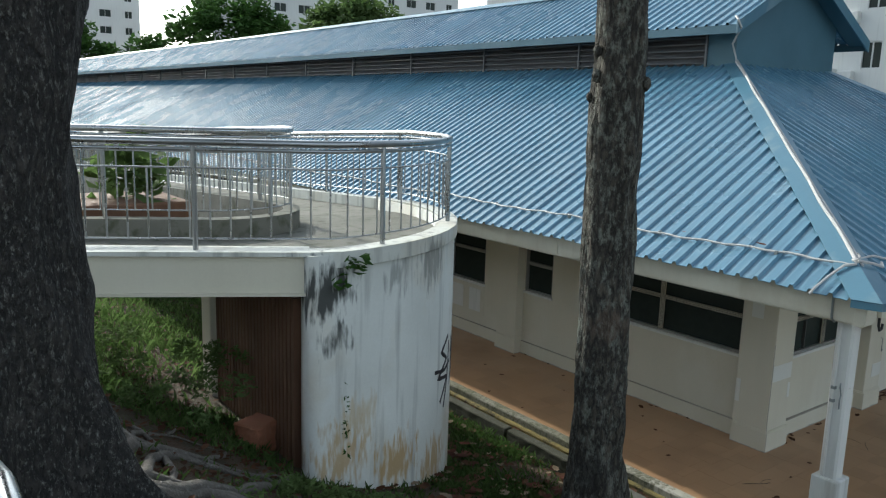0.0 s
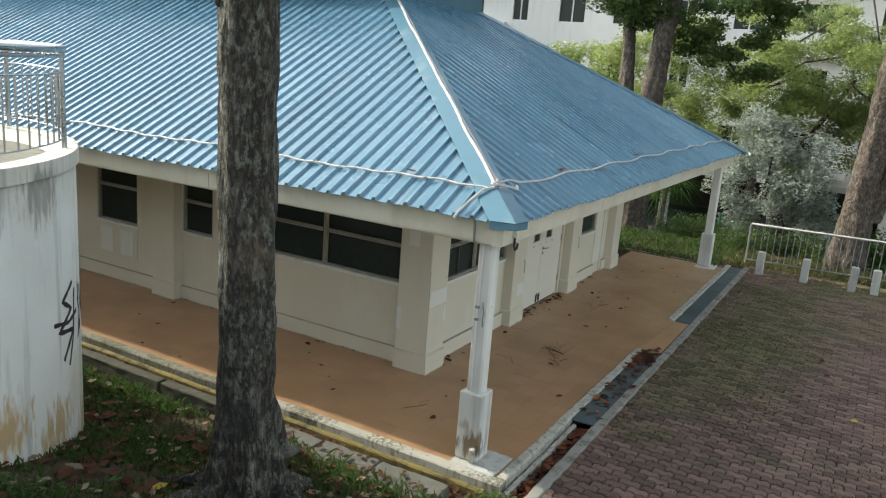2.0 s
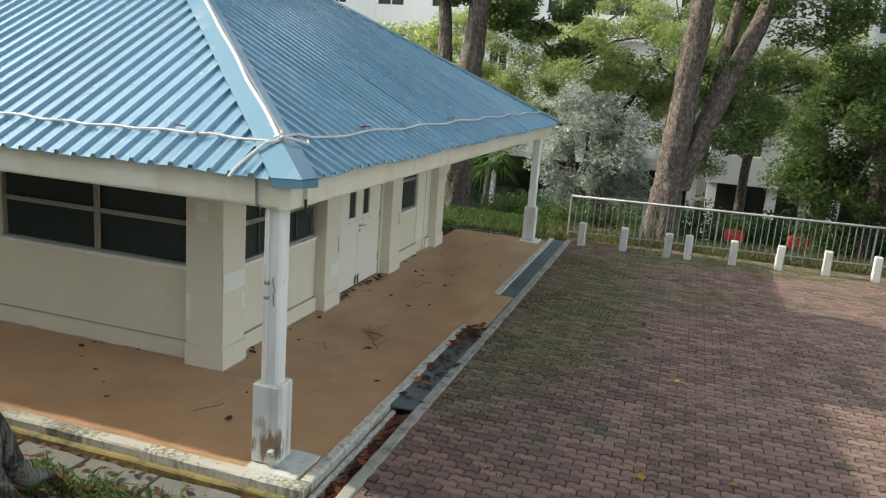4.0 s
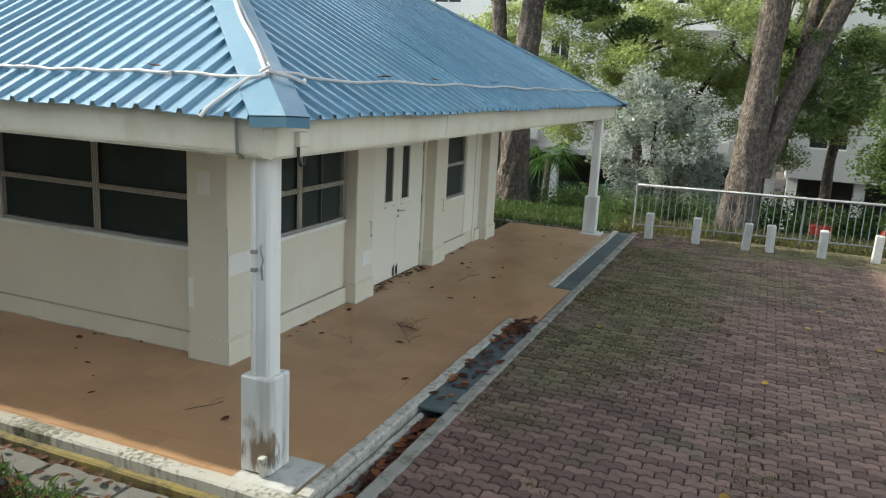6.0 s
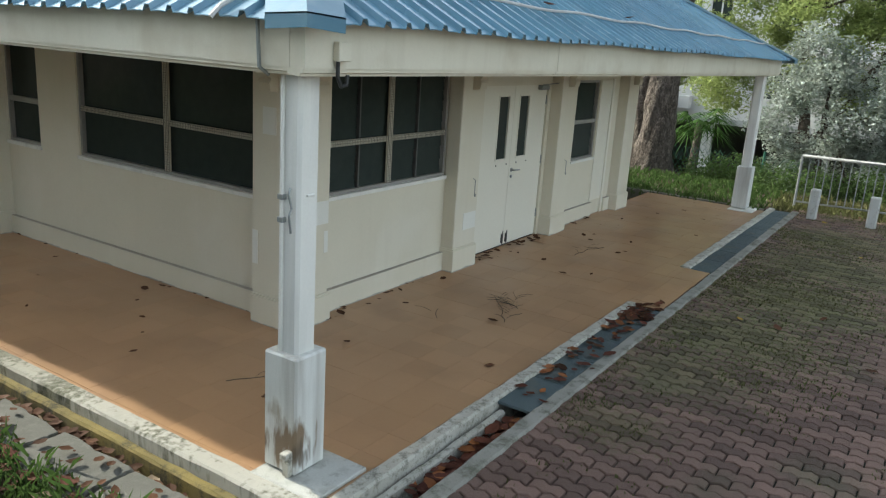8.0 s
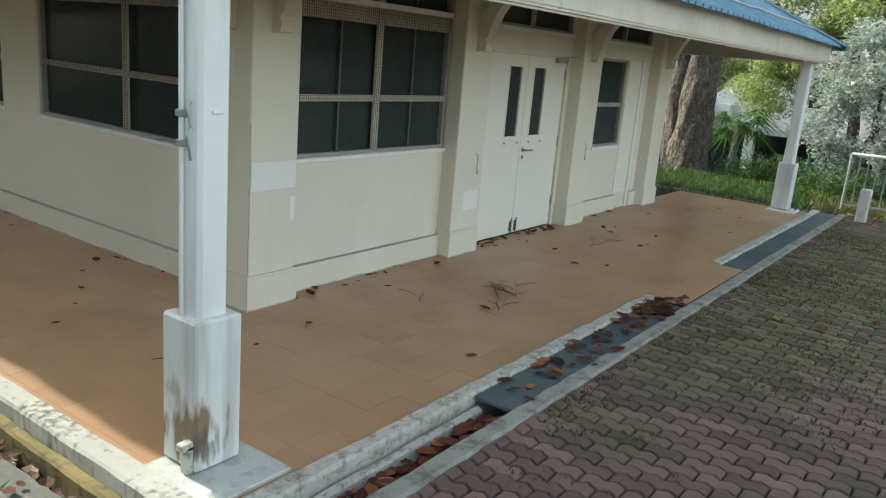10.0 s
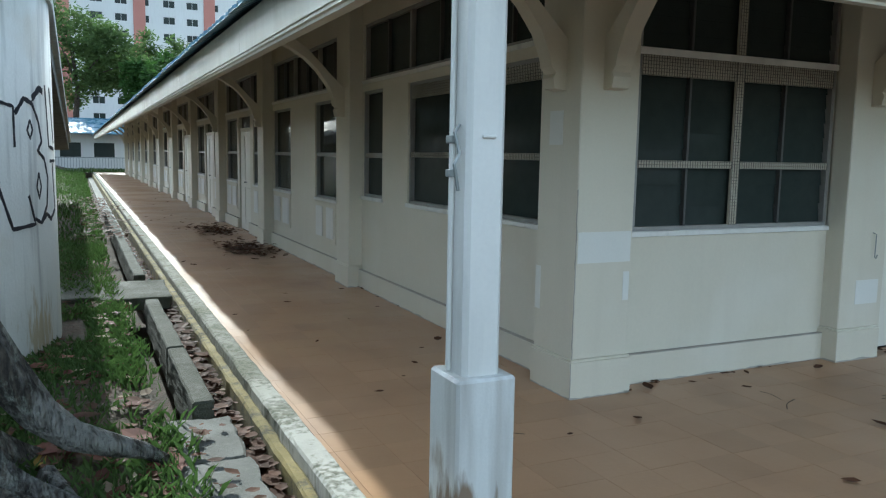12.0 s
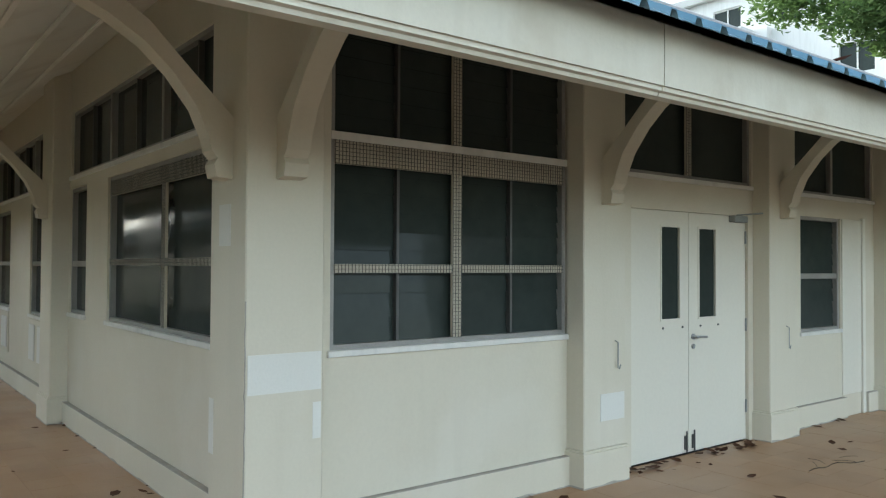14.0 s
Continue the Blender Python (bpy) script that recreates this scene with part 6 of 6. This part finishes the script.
gr = random.Random(17)
bank, edge_tufts = [], []
while len(bank) < 68000:
    x, y = -2.62 - 9.0 * gr.random() ** 1.25, gr.uniform(-4.05, 12.0)
    if gr.random() < 0.25:
        y = gr.uniform(-4.05, 3.0)
    if in_tower(x, y) or (x < -8 and y < -3.9):
        continue
    if math.hypot(x + 7.9, y + 0.7) < 2.2 and gr.random() < 0.85:
        continue
    if x > -3.1 and y < -0.8 and gr.random() < 0.5:
        continue
    thick = noise.noise(Vector((x * 0.9, y * 0.9, 3.0))) + 0.25 * noise.noise(Vector((x * 3, y * 3, 1.0)))
    if thick + 0.22 < gr.random() * 0.55 - 0.1:
        continue
    bank.append((x, y, rise(x, y) - 0.01))
for _ in range(16000):
    x, y = -2.5 - 2.9 * gr.random(), gr.uniform(-2.0, 4.6)
    if not in_tower(x, y) and noise.noise(Vector((x * 2.5, y * 2.5, 9.0))) > gr.random() * 0.9 - 0.3:
        bank.append((x, y, max(rise(x, y), -0.03) - 0.01))
blades("grass", bank, 0.085, GRASS, "patchy green grass on the bank", 2, 0.008)
far_grass = [(gr.uniform(9.9, 13.2), gr.uniform(-1.85, 9.0)) for _ in range(9000)]
blades("grass", [(x, y, rise(x, y) - 0.01 if x > 11.6 else -0.07) for x, y in far_grass], 0.14, GRASS, "short grass beside the gallery's end", 3, 0.014)
lawn = [(gr.uniform(-9, 3), 58.5 + 8 * gr.random()) for _ in range(4000)]
blades("grass", [(x, y, -0.08) for x, y in lawn], 0.2, GRASS, "lawn beyond the far end of the gallery", 4, 0.05)
strip = [(-2.55 - 5.0 * gr.random() ** 1.5, 11 + 46 * gr.random()) for _ in range(16000)]
blades("grass", [(x, y, rise(x, y) - 0.01) for x, y in strip], 0.12, GRASS, "grass strip along the drain", 14, 0.014)
tagged(part("ground_side", boxes(((10.09, -1.9, -0.44), (11.62, 40, -0.05)))
     , SOIL), "grassy soil beside the gallery's end", "ground", kind="structure")
tagged(part("ground_end", boxes(((-2.62, LONG + 2.02, -0.44), (9.8, 100, -0.05))), SOIL), "grassy soil past the gallery's far end", "ground", kind="structure")
behind = [(fence_x(y) + gr.uniform(-0.25, 1.3), y) for y in (gr.uniform(-13, -1.9) for _ in range(6500))]
blades("grass", [(x, y, rise(x, y) - 0.01) for x, y in behind], 0.14, DULLGRASS, "rough grass along the foot of the railing", 6, 0.014)
joints = []
while len(joints) < 17000:
    x, y = gr.uniform(-1.5, 10.9), -2.49 - 7.5 * gr.random() ** 1.5
    k = noise.noise(Vector((x * 0.7, y * 0.9, 7.0))) + (0.35 if y > -4.2 and x > 1.5 else 0.0) + (0.3 if x > 9.6 else 0.0) + 0.8 * noise.noise(Vector((x * 3.1, y * 3.1, 2.0))) - 0.12
    if k < 0.05 + 0.5 * gr.random():
        continue
    joints.append((x, y, -0.03))
blades("grass", joints, 0.027, DULLGRASS, "thin grass and moss growing between the pavers", 5, 0.007)
foliage("weeds", clumped((-7.3, 2.3, rise(-7.3, 2.3) + 0.12), (1.3, 1.6, 0.05), 40, 0.07, 0.15, 3) + [(-6.5 + 0.07 * i, 0.35 + 0.1 * math.sin(i), rise(-6.5 + 0.07 * i, 0.35) + 0.05, 0.11) for i in range(18)]
        + [(x, y, rise(x, y) + 0.03, 0.09) for x, y in ((gr.uniform(-7.2, -3.6), gr.uniform(-1.2, 0.5)) for _ in range(26))], 5200, 0.036, LEAF, None, 9, 0.8, kind="stuff")
tagged(bpy.data.objects["weeds"], "low broad-leaved weeds on the bank and at the tower's foot", "weeds")
foliage("fern", [(TC[0] + 2.72 * math.cos(radians(-86)), TC[1] + 2.72 * math.sin(radians(-86)), 2.90, 0.12), (TC[0] + 2.68 * math.cos(radians(-88)), TC[1] + 2.68 * math.sin(radians(-88)), 2.74, 0.08)], 48, 0.065, LEAFDARK, None, 13, 0.8)
tagged(bpy.data.objects["fern"], "small fern rooted in the top of the tower wall", "fern")
foliage("climber", [(TC[0] + 2.66 * math.cos(radians(-87)), TC[1] + 2.66 * math.sin(radians(-87)), 1.15 + 0.09 * i, 0.05) for i in range(8)], 70, 0.032, LEAFDARK, None, 15, 1.0)
tagged(bpy.data.objects["climber"], "thin weed climbing the tower's foot", "weed")
def litter(name, spots, size, material, label, seed):
    """Dead leaves: curled ovals of six faces at each of the spots (x, y, z)."""
    g = random.Random(seed)
    verts, faces = [], []
    for x, y, z in spots:
        a, s = g.uniform(0, 6.28), size * g.uniform(0.45, 1.5)
        tilt, curl = g.uniform(-0.35, 0.35), g.uniform(0.1, 0.45)
        ca, sa = math.cos(a), math.sin(a)
        b = len(verts)
        for u, v in ((-1, 0), (-0.35, -0.62), (0.45, -0.5), (1, 0), (0.45, 0.55), (-0.35, 0.58), (0.05, 0)):
            h = curl * (abs(v) * 1.2 + 0.3 * u * u) + tilt * u + (0.25 if u == 1 else 0)
            verts.append((x + s * (u * ca - v * sa) / 2, y + s * (u * sa + v * ca) / 2, z + 0.005 + s * max(h + 0.2, 0.0) * 0.3))
        faces += [(b + k, b + (k + 1) % 6, b + 6) for k in range(6)]
    return tagged(raw(name, verts, faces, material), label, "dead leaves", kind="stuff")


def strewn(n, x0, x1, y0, y1, z):
    return [(gr.uniform(x0, x1), gr.uniform(y0, y1), z) for _ in range(n)]


litter("dead_leaves", [(gr.uniform(-2.27, -2.02), gr.uniform(-1.8, 14), gr.uniform(-0.33, -0.22)) for _ in range(900)], 0.10, DRY, "brown dead leaves lying in the drain", 1)
litter("dead_leaves", [(gr.uniform(-2.27, -2.02), gr.uniform(-1.8, 10), gr.uniform(-0.30, -0.20)) for _ in range(240)], 0.10, DRYRED, "reddish dead leaves lying in the drain", 2)
litter("dead_leaves", [(gr.uniform(-1.85, 0.05), gr.uniform(-2.33, -2.16), gr.uniform(-0.23, -0.10)) for _ in range(260)], 0.11, DRYRED, "reddish dead leaves heaped in the open drain", 3)
litter("dead_leaves", [(0.25 + 2.7 * gr.random(), gr.uniform(-2.40, -2.06), 0.0) for _ in range(34)] + [(2.8 + gr.gauss(0, 0.14), gr.uniform(-2.35, -2.08), -0.004) for _ in range(40)], 0.095, DRYRED, "curled dead leaves on the drain plates", 4)
litter("dead_leaves", [(0.4 + 2.8 * gr.random(), gr.uniform(-2.34, -2.07), 0.0) for _ in range(14)] + [(gr.uniform(-1.8, 0.1), gr.uniform(-2.33, -2.15), -0.11) for _ in range(16)], 0.105, ORANGE, "orange-brown dead leaves on the drain", 29)
litter("dead_leaves", [(0.4 + 2.8 * gr.random(), gr.uniform(-2.34, -2.07), 0.0) for _ in range(14)] + [(2.75 + gr.gauss(0, 0.2), gr.uniform(-2.35, -2.08), 0.0) for _ in range(46)], 0.095, DRY, "dark dead leaves on the drain plates", 30)
litter("dead_leaves", [(gr.uniform(0.4, 7.4), gr.choice((0.10, 0.08, 0.0)) - abs(gr.gauss(0, 0.06)), 0.0) for _ in range(20)] + [(gr.uniform(3.1, 5.15), 0.12 - abs(gr.gauss(0, 0.06)), 0) for _ in range(22)], 0.085, DRY, "brown dead leaves along the wall foot", 5)
litter("dead_leaves", [(gr.uniform(-1.7, 9.0), gr.uniform(-1.8, -0.1), 0.0) for _ in range(26)] + [(gr.uniform(-1.7, -0.1), gr.uniform(0, 30) , 0.0) for _ in range(55)], 0.08, DRY, "brown dead leaves scattered on the tiles", 6)
litter("dead_leaves", [(gr.uniform(-2.18, -2.04), gr.uniform(-1.85, 5), gr.uniform(-0.20, -0.10)) for _ in range(330)], 0.11, DRY, "brown dead leaves filling the drain", 25)
litter("dead_leaves", [(0.14 - abs(gr.gauss(0, 0.04)), gr.uniform(0.3, 24), 0.0) for _ in range(60)] + [(gr.uniform(0.5, 7.3), 0.12 - abs(gr.gauss(0, 0.04)), 0.0) for _ in range(18)], 0.06, DRY, "crumbled leaf bits along the wall foot", 26)
litter("dead_leaves", [(-0.42 + gr.gauss(0, 0.22), 8.9 + gr.gauss(0, 0.55), abs(gr.gauss(0, 0.03))) for _ in range(330)], 0.10, DRY, "swept pile of brown dead leaves on the tiles", 7)
litter("dead_leaves", [(-0.45 + gr.gauss(0, 0.2), 12.2 + gr.gauss(0, 0.6), abs(gr.gauss(0, 0.03))) for _ in range(280)], 0.10, DRY, "swept pile of brown dead leaves on the tiles", 8)
litter("dead_leaves", [(x, y, rise(x, y) + 0.02) for x, y in ((-2.6 - 6.5 * gr.random() ** 1.4, gr.uniform(-3.9, 12)) for _ in range(2200)) if not in_tower(x, y)], 0.09, DRY, "brown dead leaves scattered over the grass", 9)
litter("dead_leaves", [(x, y, rise(x, y)) for x, y in ((gr.uniform(-11, -5.6), gr.uniform(-2.5, 9)) for _ in range(7000)) if not in_tower(x, y)], 0.055, DRY, "crumbled brown leaf litter on the bare soil", 27)
herbs = [(gr.gauss(-8.0, 0.9), gr.uniform(2.2, 8.5)) for _ in range(1700)] + [(gr.uniform(-6.6, -3.9), gr.uniform(3.5, 10)) for _ in range(2300)]
blades("grass", [(x, y, rise(x, y) - 0.01) for x, y in herbs if not in_tower(x, y)], 0.13, LEAF, "light green herbs under the ramp", 28, 0.013)
over = [(-2.74 + 0.33 * gr.random() ** 2.2, gr.uniform(-2.0, 0.75)) for _ in range(700)]
blades("grass", [(x, y, -0.04) for x, y in over if noise.noise(Vector((x * 3, y * 3.3, 5.0))) > -0.05], 0.10, GRASS, "grass creeping over the broken slabs", 31, 0.008)
lg = random.Random(91)
litter("dead_leaves", [(x, y, rise(x, y) + 0.03) for x, y in ((lg.uniform(-5.6, -2.6), lg.uniform(-1.6, 4.5)) for _ in range(170)) if not in_tower(x, y)], 0.085, TAN, "pale tan dead leaves scattered over the grass", 41)
litter("dead_leaves", [(x, y, rise(x, y) + 0.05) for x, y in ((lg.uniform(-4.6, -2.5), lg.uniform(-1.5, 4.0)) for _ in range(60)) if not in_tower(x, y)], 0.15, DRYRED, "large curled red-brown leaves lying on the grass", 42)
litter("dead_leaves", [(gr.uniform(-2.6, -2.24), gr.uniform(-1.9, 0.8), -0.01) for _ in range(60)], 0.07, DRY, "brown dead leaves on the broken slabs", 32)
near_bank = [(-2.6 - 2.3 * gr.random(), gr.uniform(-2.6, 4.6)) for _ in range(420)]
near_bank = [p for p in near_bank if not in_tower(*p)]
litter("dead_leaves", [(x, y, rise(x, y) + 0.03) for x, y in near_bank[:220]], 0.13, DRY, "large curled dead leaves in the grass beside the drain", 21)
litter("dead_leaves", [(x, y, rise(x, y) + 0.035) for x, y in near_bank[220:270]], 0.13, TAN, "pale tan dead leaves in the grass beside the drain", 22)
litter("dead_leaves", [(x, y, rise(x, y) + 0.03) for x, y in near_bank[270:]], 0.13, DRYRED, "reddish dead leaves in the grass beside the drain", 23)
litter("dead_leaves", [(gr.uniform(-2.24, -2.02), gr.uniform(-1.8, 4), gr.uniform(-0.26, -0.17)) for _ in range(90)], 0.11, TAN, "pale tan dead leaves lying in the drain", 24)
litter("dead_leaves", [(-2.5 + gr.gauss(0, 0.25), gr.uniform(11, 24), 0.0 + abs(gr.gauss(0, 0.05))) for _ in range(700)], 0.12, DRY, "brown dead leaves heaped along the drain edge", 10)
litter("dead_leaves", [(gr.uniform(-2, 11), -2.5 - 6.5 * gr.random(), -0.012) for _ in range(26)], 0.10, DRY, "brown dead leaves scattered on the paving", 11)
litter("dead_leaves", [(gr.uniform(-2, 11), -2.5 - 6.5 * gr.random(), -0.012) for _ in range(16)] + [(x, y, rise(x, y) + 0.03) for x, y in ((gr.uniform(-4.4, -2.7), gr.uniform(-2, 3)) for _ in range(9))], 0.11, YELLOW, "yellow fallen leaves on the paving and grass", 12)
litter("dead_leaves", [on_roof(-1.53, y, 0.06) for y in (-0.55, -0.95, 0.4, 1.8)] + [on_roof(x, -1.52, 0.06) for x in (0.2, 0.25, 0.31, 1.4, 1.46, 3.3)], 0.11, DRYRED, "dead leaves caught on the roof cable", 13)


def twig(label, x, y, way, length, forks, seed):
    g = random.Random(seed)
    t = thing("twig", (x, y, 0), label, "twig", "fallen twigs")
    def run(px, py, a, n, r, name):
        pts = []
        for k in range(n):
            pts.append((px, py, 0.012 + 0.008 * math.sin(k * 1.3)))
            a += g.uniform(-0.25, 0.25)
            px, py = px + 0.07 * math.cos(a), py + 0.07 * math.sin(a)
        part(name, bar(pts, r, 5), BARKBROWN, t)
    run(x, y, way, max(3, int(length / 0.07)), 0.0035, "stem")
    for k in range(forks):
        d = length * (k + 1) / (forks + 1)
        run(x + d * math.cos(way), y + d * math.sin(way), way + g.choice((-0.8, 0.8, -0.5, 0.5)), 4, 0.0018, "side_twig")


twig("thin dry twig on the tiled floor", -1.05, -0.35, -0.5, 0.45, 1, 1)
twig("thin dry branched twig on the tiled floor", 1.55, -1.3, 0.35, 0.9, 14, 2)
twig("thin dry branched twig on the tiled floor", 2.0, -1.2, 1.0, 0.4, 10, 5)
twig("thin dry twig on the tiled floor", 4.4, -0.75, 0.1, 0.8, 4, 3)
twig("thin dry twig on the tiled floor", 1.2, -0.75, 0.9, 0.4, 1, 4)

# slabs and blocks beside the west drain
def stone(name, lo_, hi_, material, label, category, turn=0, jag=0.022):
    c = Vector(((lo_[0] + hi_[0]) / 2, (lo_[1] + hi_[1]) / 2, 0))
    bm = boxes((lo_, hi_), bevel=0.012)
    bmesh.ops.subdivide_edges(bm, edges=[e for e in bm.edges if e.calc_length() > 0.15], cuts=11, use_grid_fill=True)
    m = Matrix.Translation(c) @ Matrix.Rotation(radians(turn), 4, "Z") @ Matrix.Translation(-c)
    for v in bm.verts:
        q = v.co.copy()
        v.co += Vector((noise.noise(q * 5) + 0.8 * noise.noise(q * 21), noise.noise(q * 5 + Vector((9, 0, 0))) + 0.8 * noise.noise(q * 21 + Vector((4, 0, 0))), 0.12 * noise.noise(q * 7 + Vector((0, 9, 0))))) * jag
        v.co = m @ v.co
    return tagged(part(name, bm, material), label, category)


for i, (y0, y1, w) in enumerate(((-1.65, -0.85, 0.10), (-0.82, -0.10, 0.04), (-0.06, 0.64, -0.13))):
    stone("paving_slab", (-2.68 - w, y0, -0.30), (-2.17, y1, -0.022 - 0.006 * i), SLABS, "broken pale concrete slab beside the drain, tree shade put into its colour", "slab", 2 - 2 * i, 0.028)
for y0, y1 in ((0.78, 2.3), (2.34, 4.6), (6.4, 9.0), (9.05, 12.5), (12.55, 18.0)):
    stone("edge_stone", (-2.37, y0, -0.30), (-2.23, y1, 0.03), MOSSSTONE, "long mossy concrete edging beside the drain", "edging", 0, 0.010)
stone("drain_cover", (-2.80, 4.75, -0.12), (-2.06, 6.0, 0.02), MOSSSTONE, "broad mossy concrete cover slab across the drain", "slab", -2)
stone("drain_cover", (-3.40, 4.9, -0.12), (-2.84, 6.2, 0.03), MOSSSTONE, "mossy concrete cover slab beside the tower", "slab", 2)
stone("concrete_block", (-6.36, 1.45, rise(-6.1, 1.6) - 0.1), (-6.04, 1.75, rise(-6.1, 1.6) + 0.28), BRICKRED, "broken terracotta block leaning on the bank", "block", 25)
grate = thing("drain_grate", (-2.75, 4.75, 0.0), "rusty steel drain grate in the grass", "grate")
part("frame", boxes(((-3.0, 4.55, -0.05), (-2.5, 4.60, -0.005)), ((-3.0, 4.95, -0.05), (-2.5, 5.0, -0.005))), RUSTY, grate)
for i in range(12):
    part("slat", boxes(((-2.99 + i * 0.042, 4.60, -0.03), (-2.975 + i * 0.042, 4.95, -0.012))), RUSTY, grate)

# ---- drain plates, tiles and pavers ----
plates = thing("drain_cover", (1.7, -2.2, -0.02), "row of blue-grey ribbed plates over the drain", "drain cover")
for k, (a, b) in enumerate([(0.06 + 0.596 * i, 0.06 + 0.596 * (i + 1) - 0.008) for i in range(5)] + [(4.98 + 0.66 * i, 4.98 + 0.66 * (i + 1) - 0.008) for i in range(8)]):
    bm = boxes(((a, -2.35, -0.03), (b, -2.075, -0.006)), bevel=0.003)
    part("plate", bm, PLATE, plates)

TP = 0.293
tile_mesh = bpy.data.meshes.new("tile")
bm = boxes(((0.0008, 0.0008, -0.012), (TP - 0.0008, TP - 0.0008, 0.0)))
bm.to_mesh(tile_mesh), bm.free(), tile_mesh.materials.append(TILE)
rest_v, rest_f = [], []


def tile_at(x0, y0, x1, y1, near):
    if x1 - x0 < 0.03 or y1 - y0 < 0.03:
        return
    if near and x1 - x0 > TP - 0.001 and y1 - y0 > TP - 0.001:
        ob = new("tile", tile_mesh)
        ob.parent = floor
        ob.location = (x0, y0, 0.0004 * math.sin(x0 * 31 + y0 * 17))
        return
    g = 0.0008
    b = len(rest_v)
    z = 0.0004 * math.sin(x0 * 31 + y0 * 17)
    rest_v.extend([(x0 + g, y0 + g, -0.012), (x1 - g, y0 + g, -0.012), (x1 - g, y1 - g, -0.012), (x0 + g, y1 - g, -0.012), (x0 + g, y0 + g, z), (x1 - g, y0 + g, z), (x1 - g, y1 - g, z), (x0 + g, y1 - g, z)])
    rest_f.extend([tuple(b + i for i in q) for q in ((4, 5, 6, 7), (0, 1, 5, 4), (1, 2, 6, 5), (2, 3, 7, 6), (3, 0, 4, 7))])


def tiled(xa, xb, ya, yb, near):
    i = math.floor(xa / TP)
    while i * TP < xb:
        j = math.floor(ya / TP)
        while j * TP < yb:
            x0, x1 = max(i * TP, xa), min((i + 1) * TP, xb)
            y0, y1 = max(j * TP, ya), min((j + 1) * TP, yb)
            tile_at(x0, y0, x1, y1, near(x0, y0))
            j += 1
        i += 1


tiled(-1.79, 9.98, -1.96, 0.17, lambda x, y: x < 7.5 and y > -1.95)
tiled(-1.79, 0.17, 0.17, LONG + 2, lambda x, y: y < 3.2)
tiled(3.07, 4.95, -2.34, -1.96, lambda x, y: False)
raw("tiles", rest_v, rest_f, TILES, floor, kind="stuff")

pavement = tagged(part("pavement", boxes(((-3.0, -12.0, -0.3), (11.0, -2.47, -0.042))), SAND), "interlocking red-grey zigzag pavers with mossy joints", "pavement", kind="structure")
PL, PW, PH, PE = 0.226, 0.113, 0.030, 0.0
ring = [(0, 0), (PL / 4, PH), (PL / 2, 0), (3 * PL / 4, PH), (PL, 0), (PL + PE, PW / 2), (PL, PW), (3 * PL / 4, PW + PH), (PL / 2, PW), (PL / 4, PW + PH), (0, PW), (PE, PW / 2)]
mid_ = (PL / 2 + PE / 2, PW / 2 + PH / 2)


def shrunk(m):
    out = []
    for k in range(12):
        (au, av), (bu, bv), (cu, cv) = ring[k - 1], ring[k], ring[(k + 1) % 12]
        e, f = Vector((bu - au, bv - av)).normalized(), Vector((cu - bu, cv - bv)).normalized()
        one, two = Vector((-e.y, e.x)), Vector((-f.y, f.x))
        move = (one + two) * (m / (1 + one.dot(two)))
        out.append((bv + move.y - mid_[1], bu + move.x - mid_[0]))
    return out


PV = [(u, v, -0.045) for u, v in shrunk(0.0054)] + [(u, v, -0.026) for u, v in shrunk(0.0054)] + [(u, v, -0.018) for u, v in shrunk(0.0105)]
PF = [(k, (k + 1) % 12, 12 + (k + 1) % 12, 12 + k) for k in range(12)] + [(12 + k, 12 + (k + 1) % 12, 24 + (k + 1) % 12, 24 + k) for k in range(12)] + [tuple(range(24, 36))]
brick_mesh = bpy.data.meshes.new("brick")
brick_mesh.from_pydata(PV, [], PF)
brick_mesh.materials.append(PAVER)
pv, pf = [], []
pr = random.Random(23)
rows_, cols_ = int(14.2 / PW), int(8.6 / PL)
for j in range(rows_):
    for i in range(cols_):
        y = -10.8 + i * PL + (PL / 2 if j % 2 else 0) + mid_[0]
        x = -2.75 + j * PW + mid_[1]
        if y > -2.37 or x > 10.95:
            continue
        dz, tilt = pr.uniform(-0.004, 0.004), pr.uniform(-0.02, 0.02)
        if -1.9 < x < 0.7 and y > -4.85:
            ob = new("brick", brick_mesh)
            ob.parent = pavement
            ob.location = (x, y, dz)
            ob.rotation_euler = (tilt, tilt * 0.7, 0)
            continue
        b = len(pv)
        pv.extend([(x + u, y + v, z + dz + tilt * u) for u, v, z in PV])
        pf.extend([tuple(b + k for k in q) for q in PF])
raw("bricks", pv, pf, PAVERS, pavement, kind="stuff")
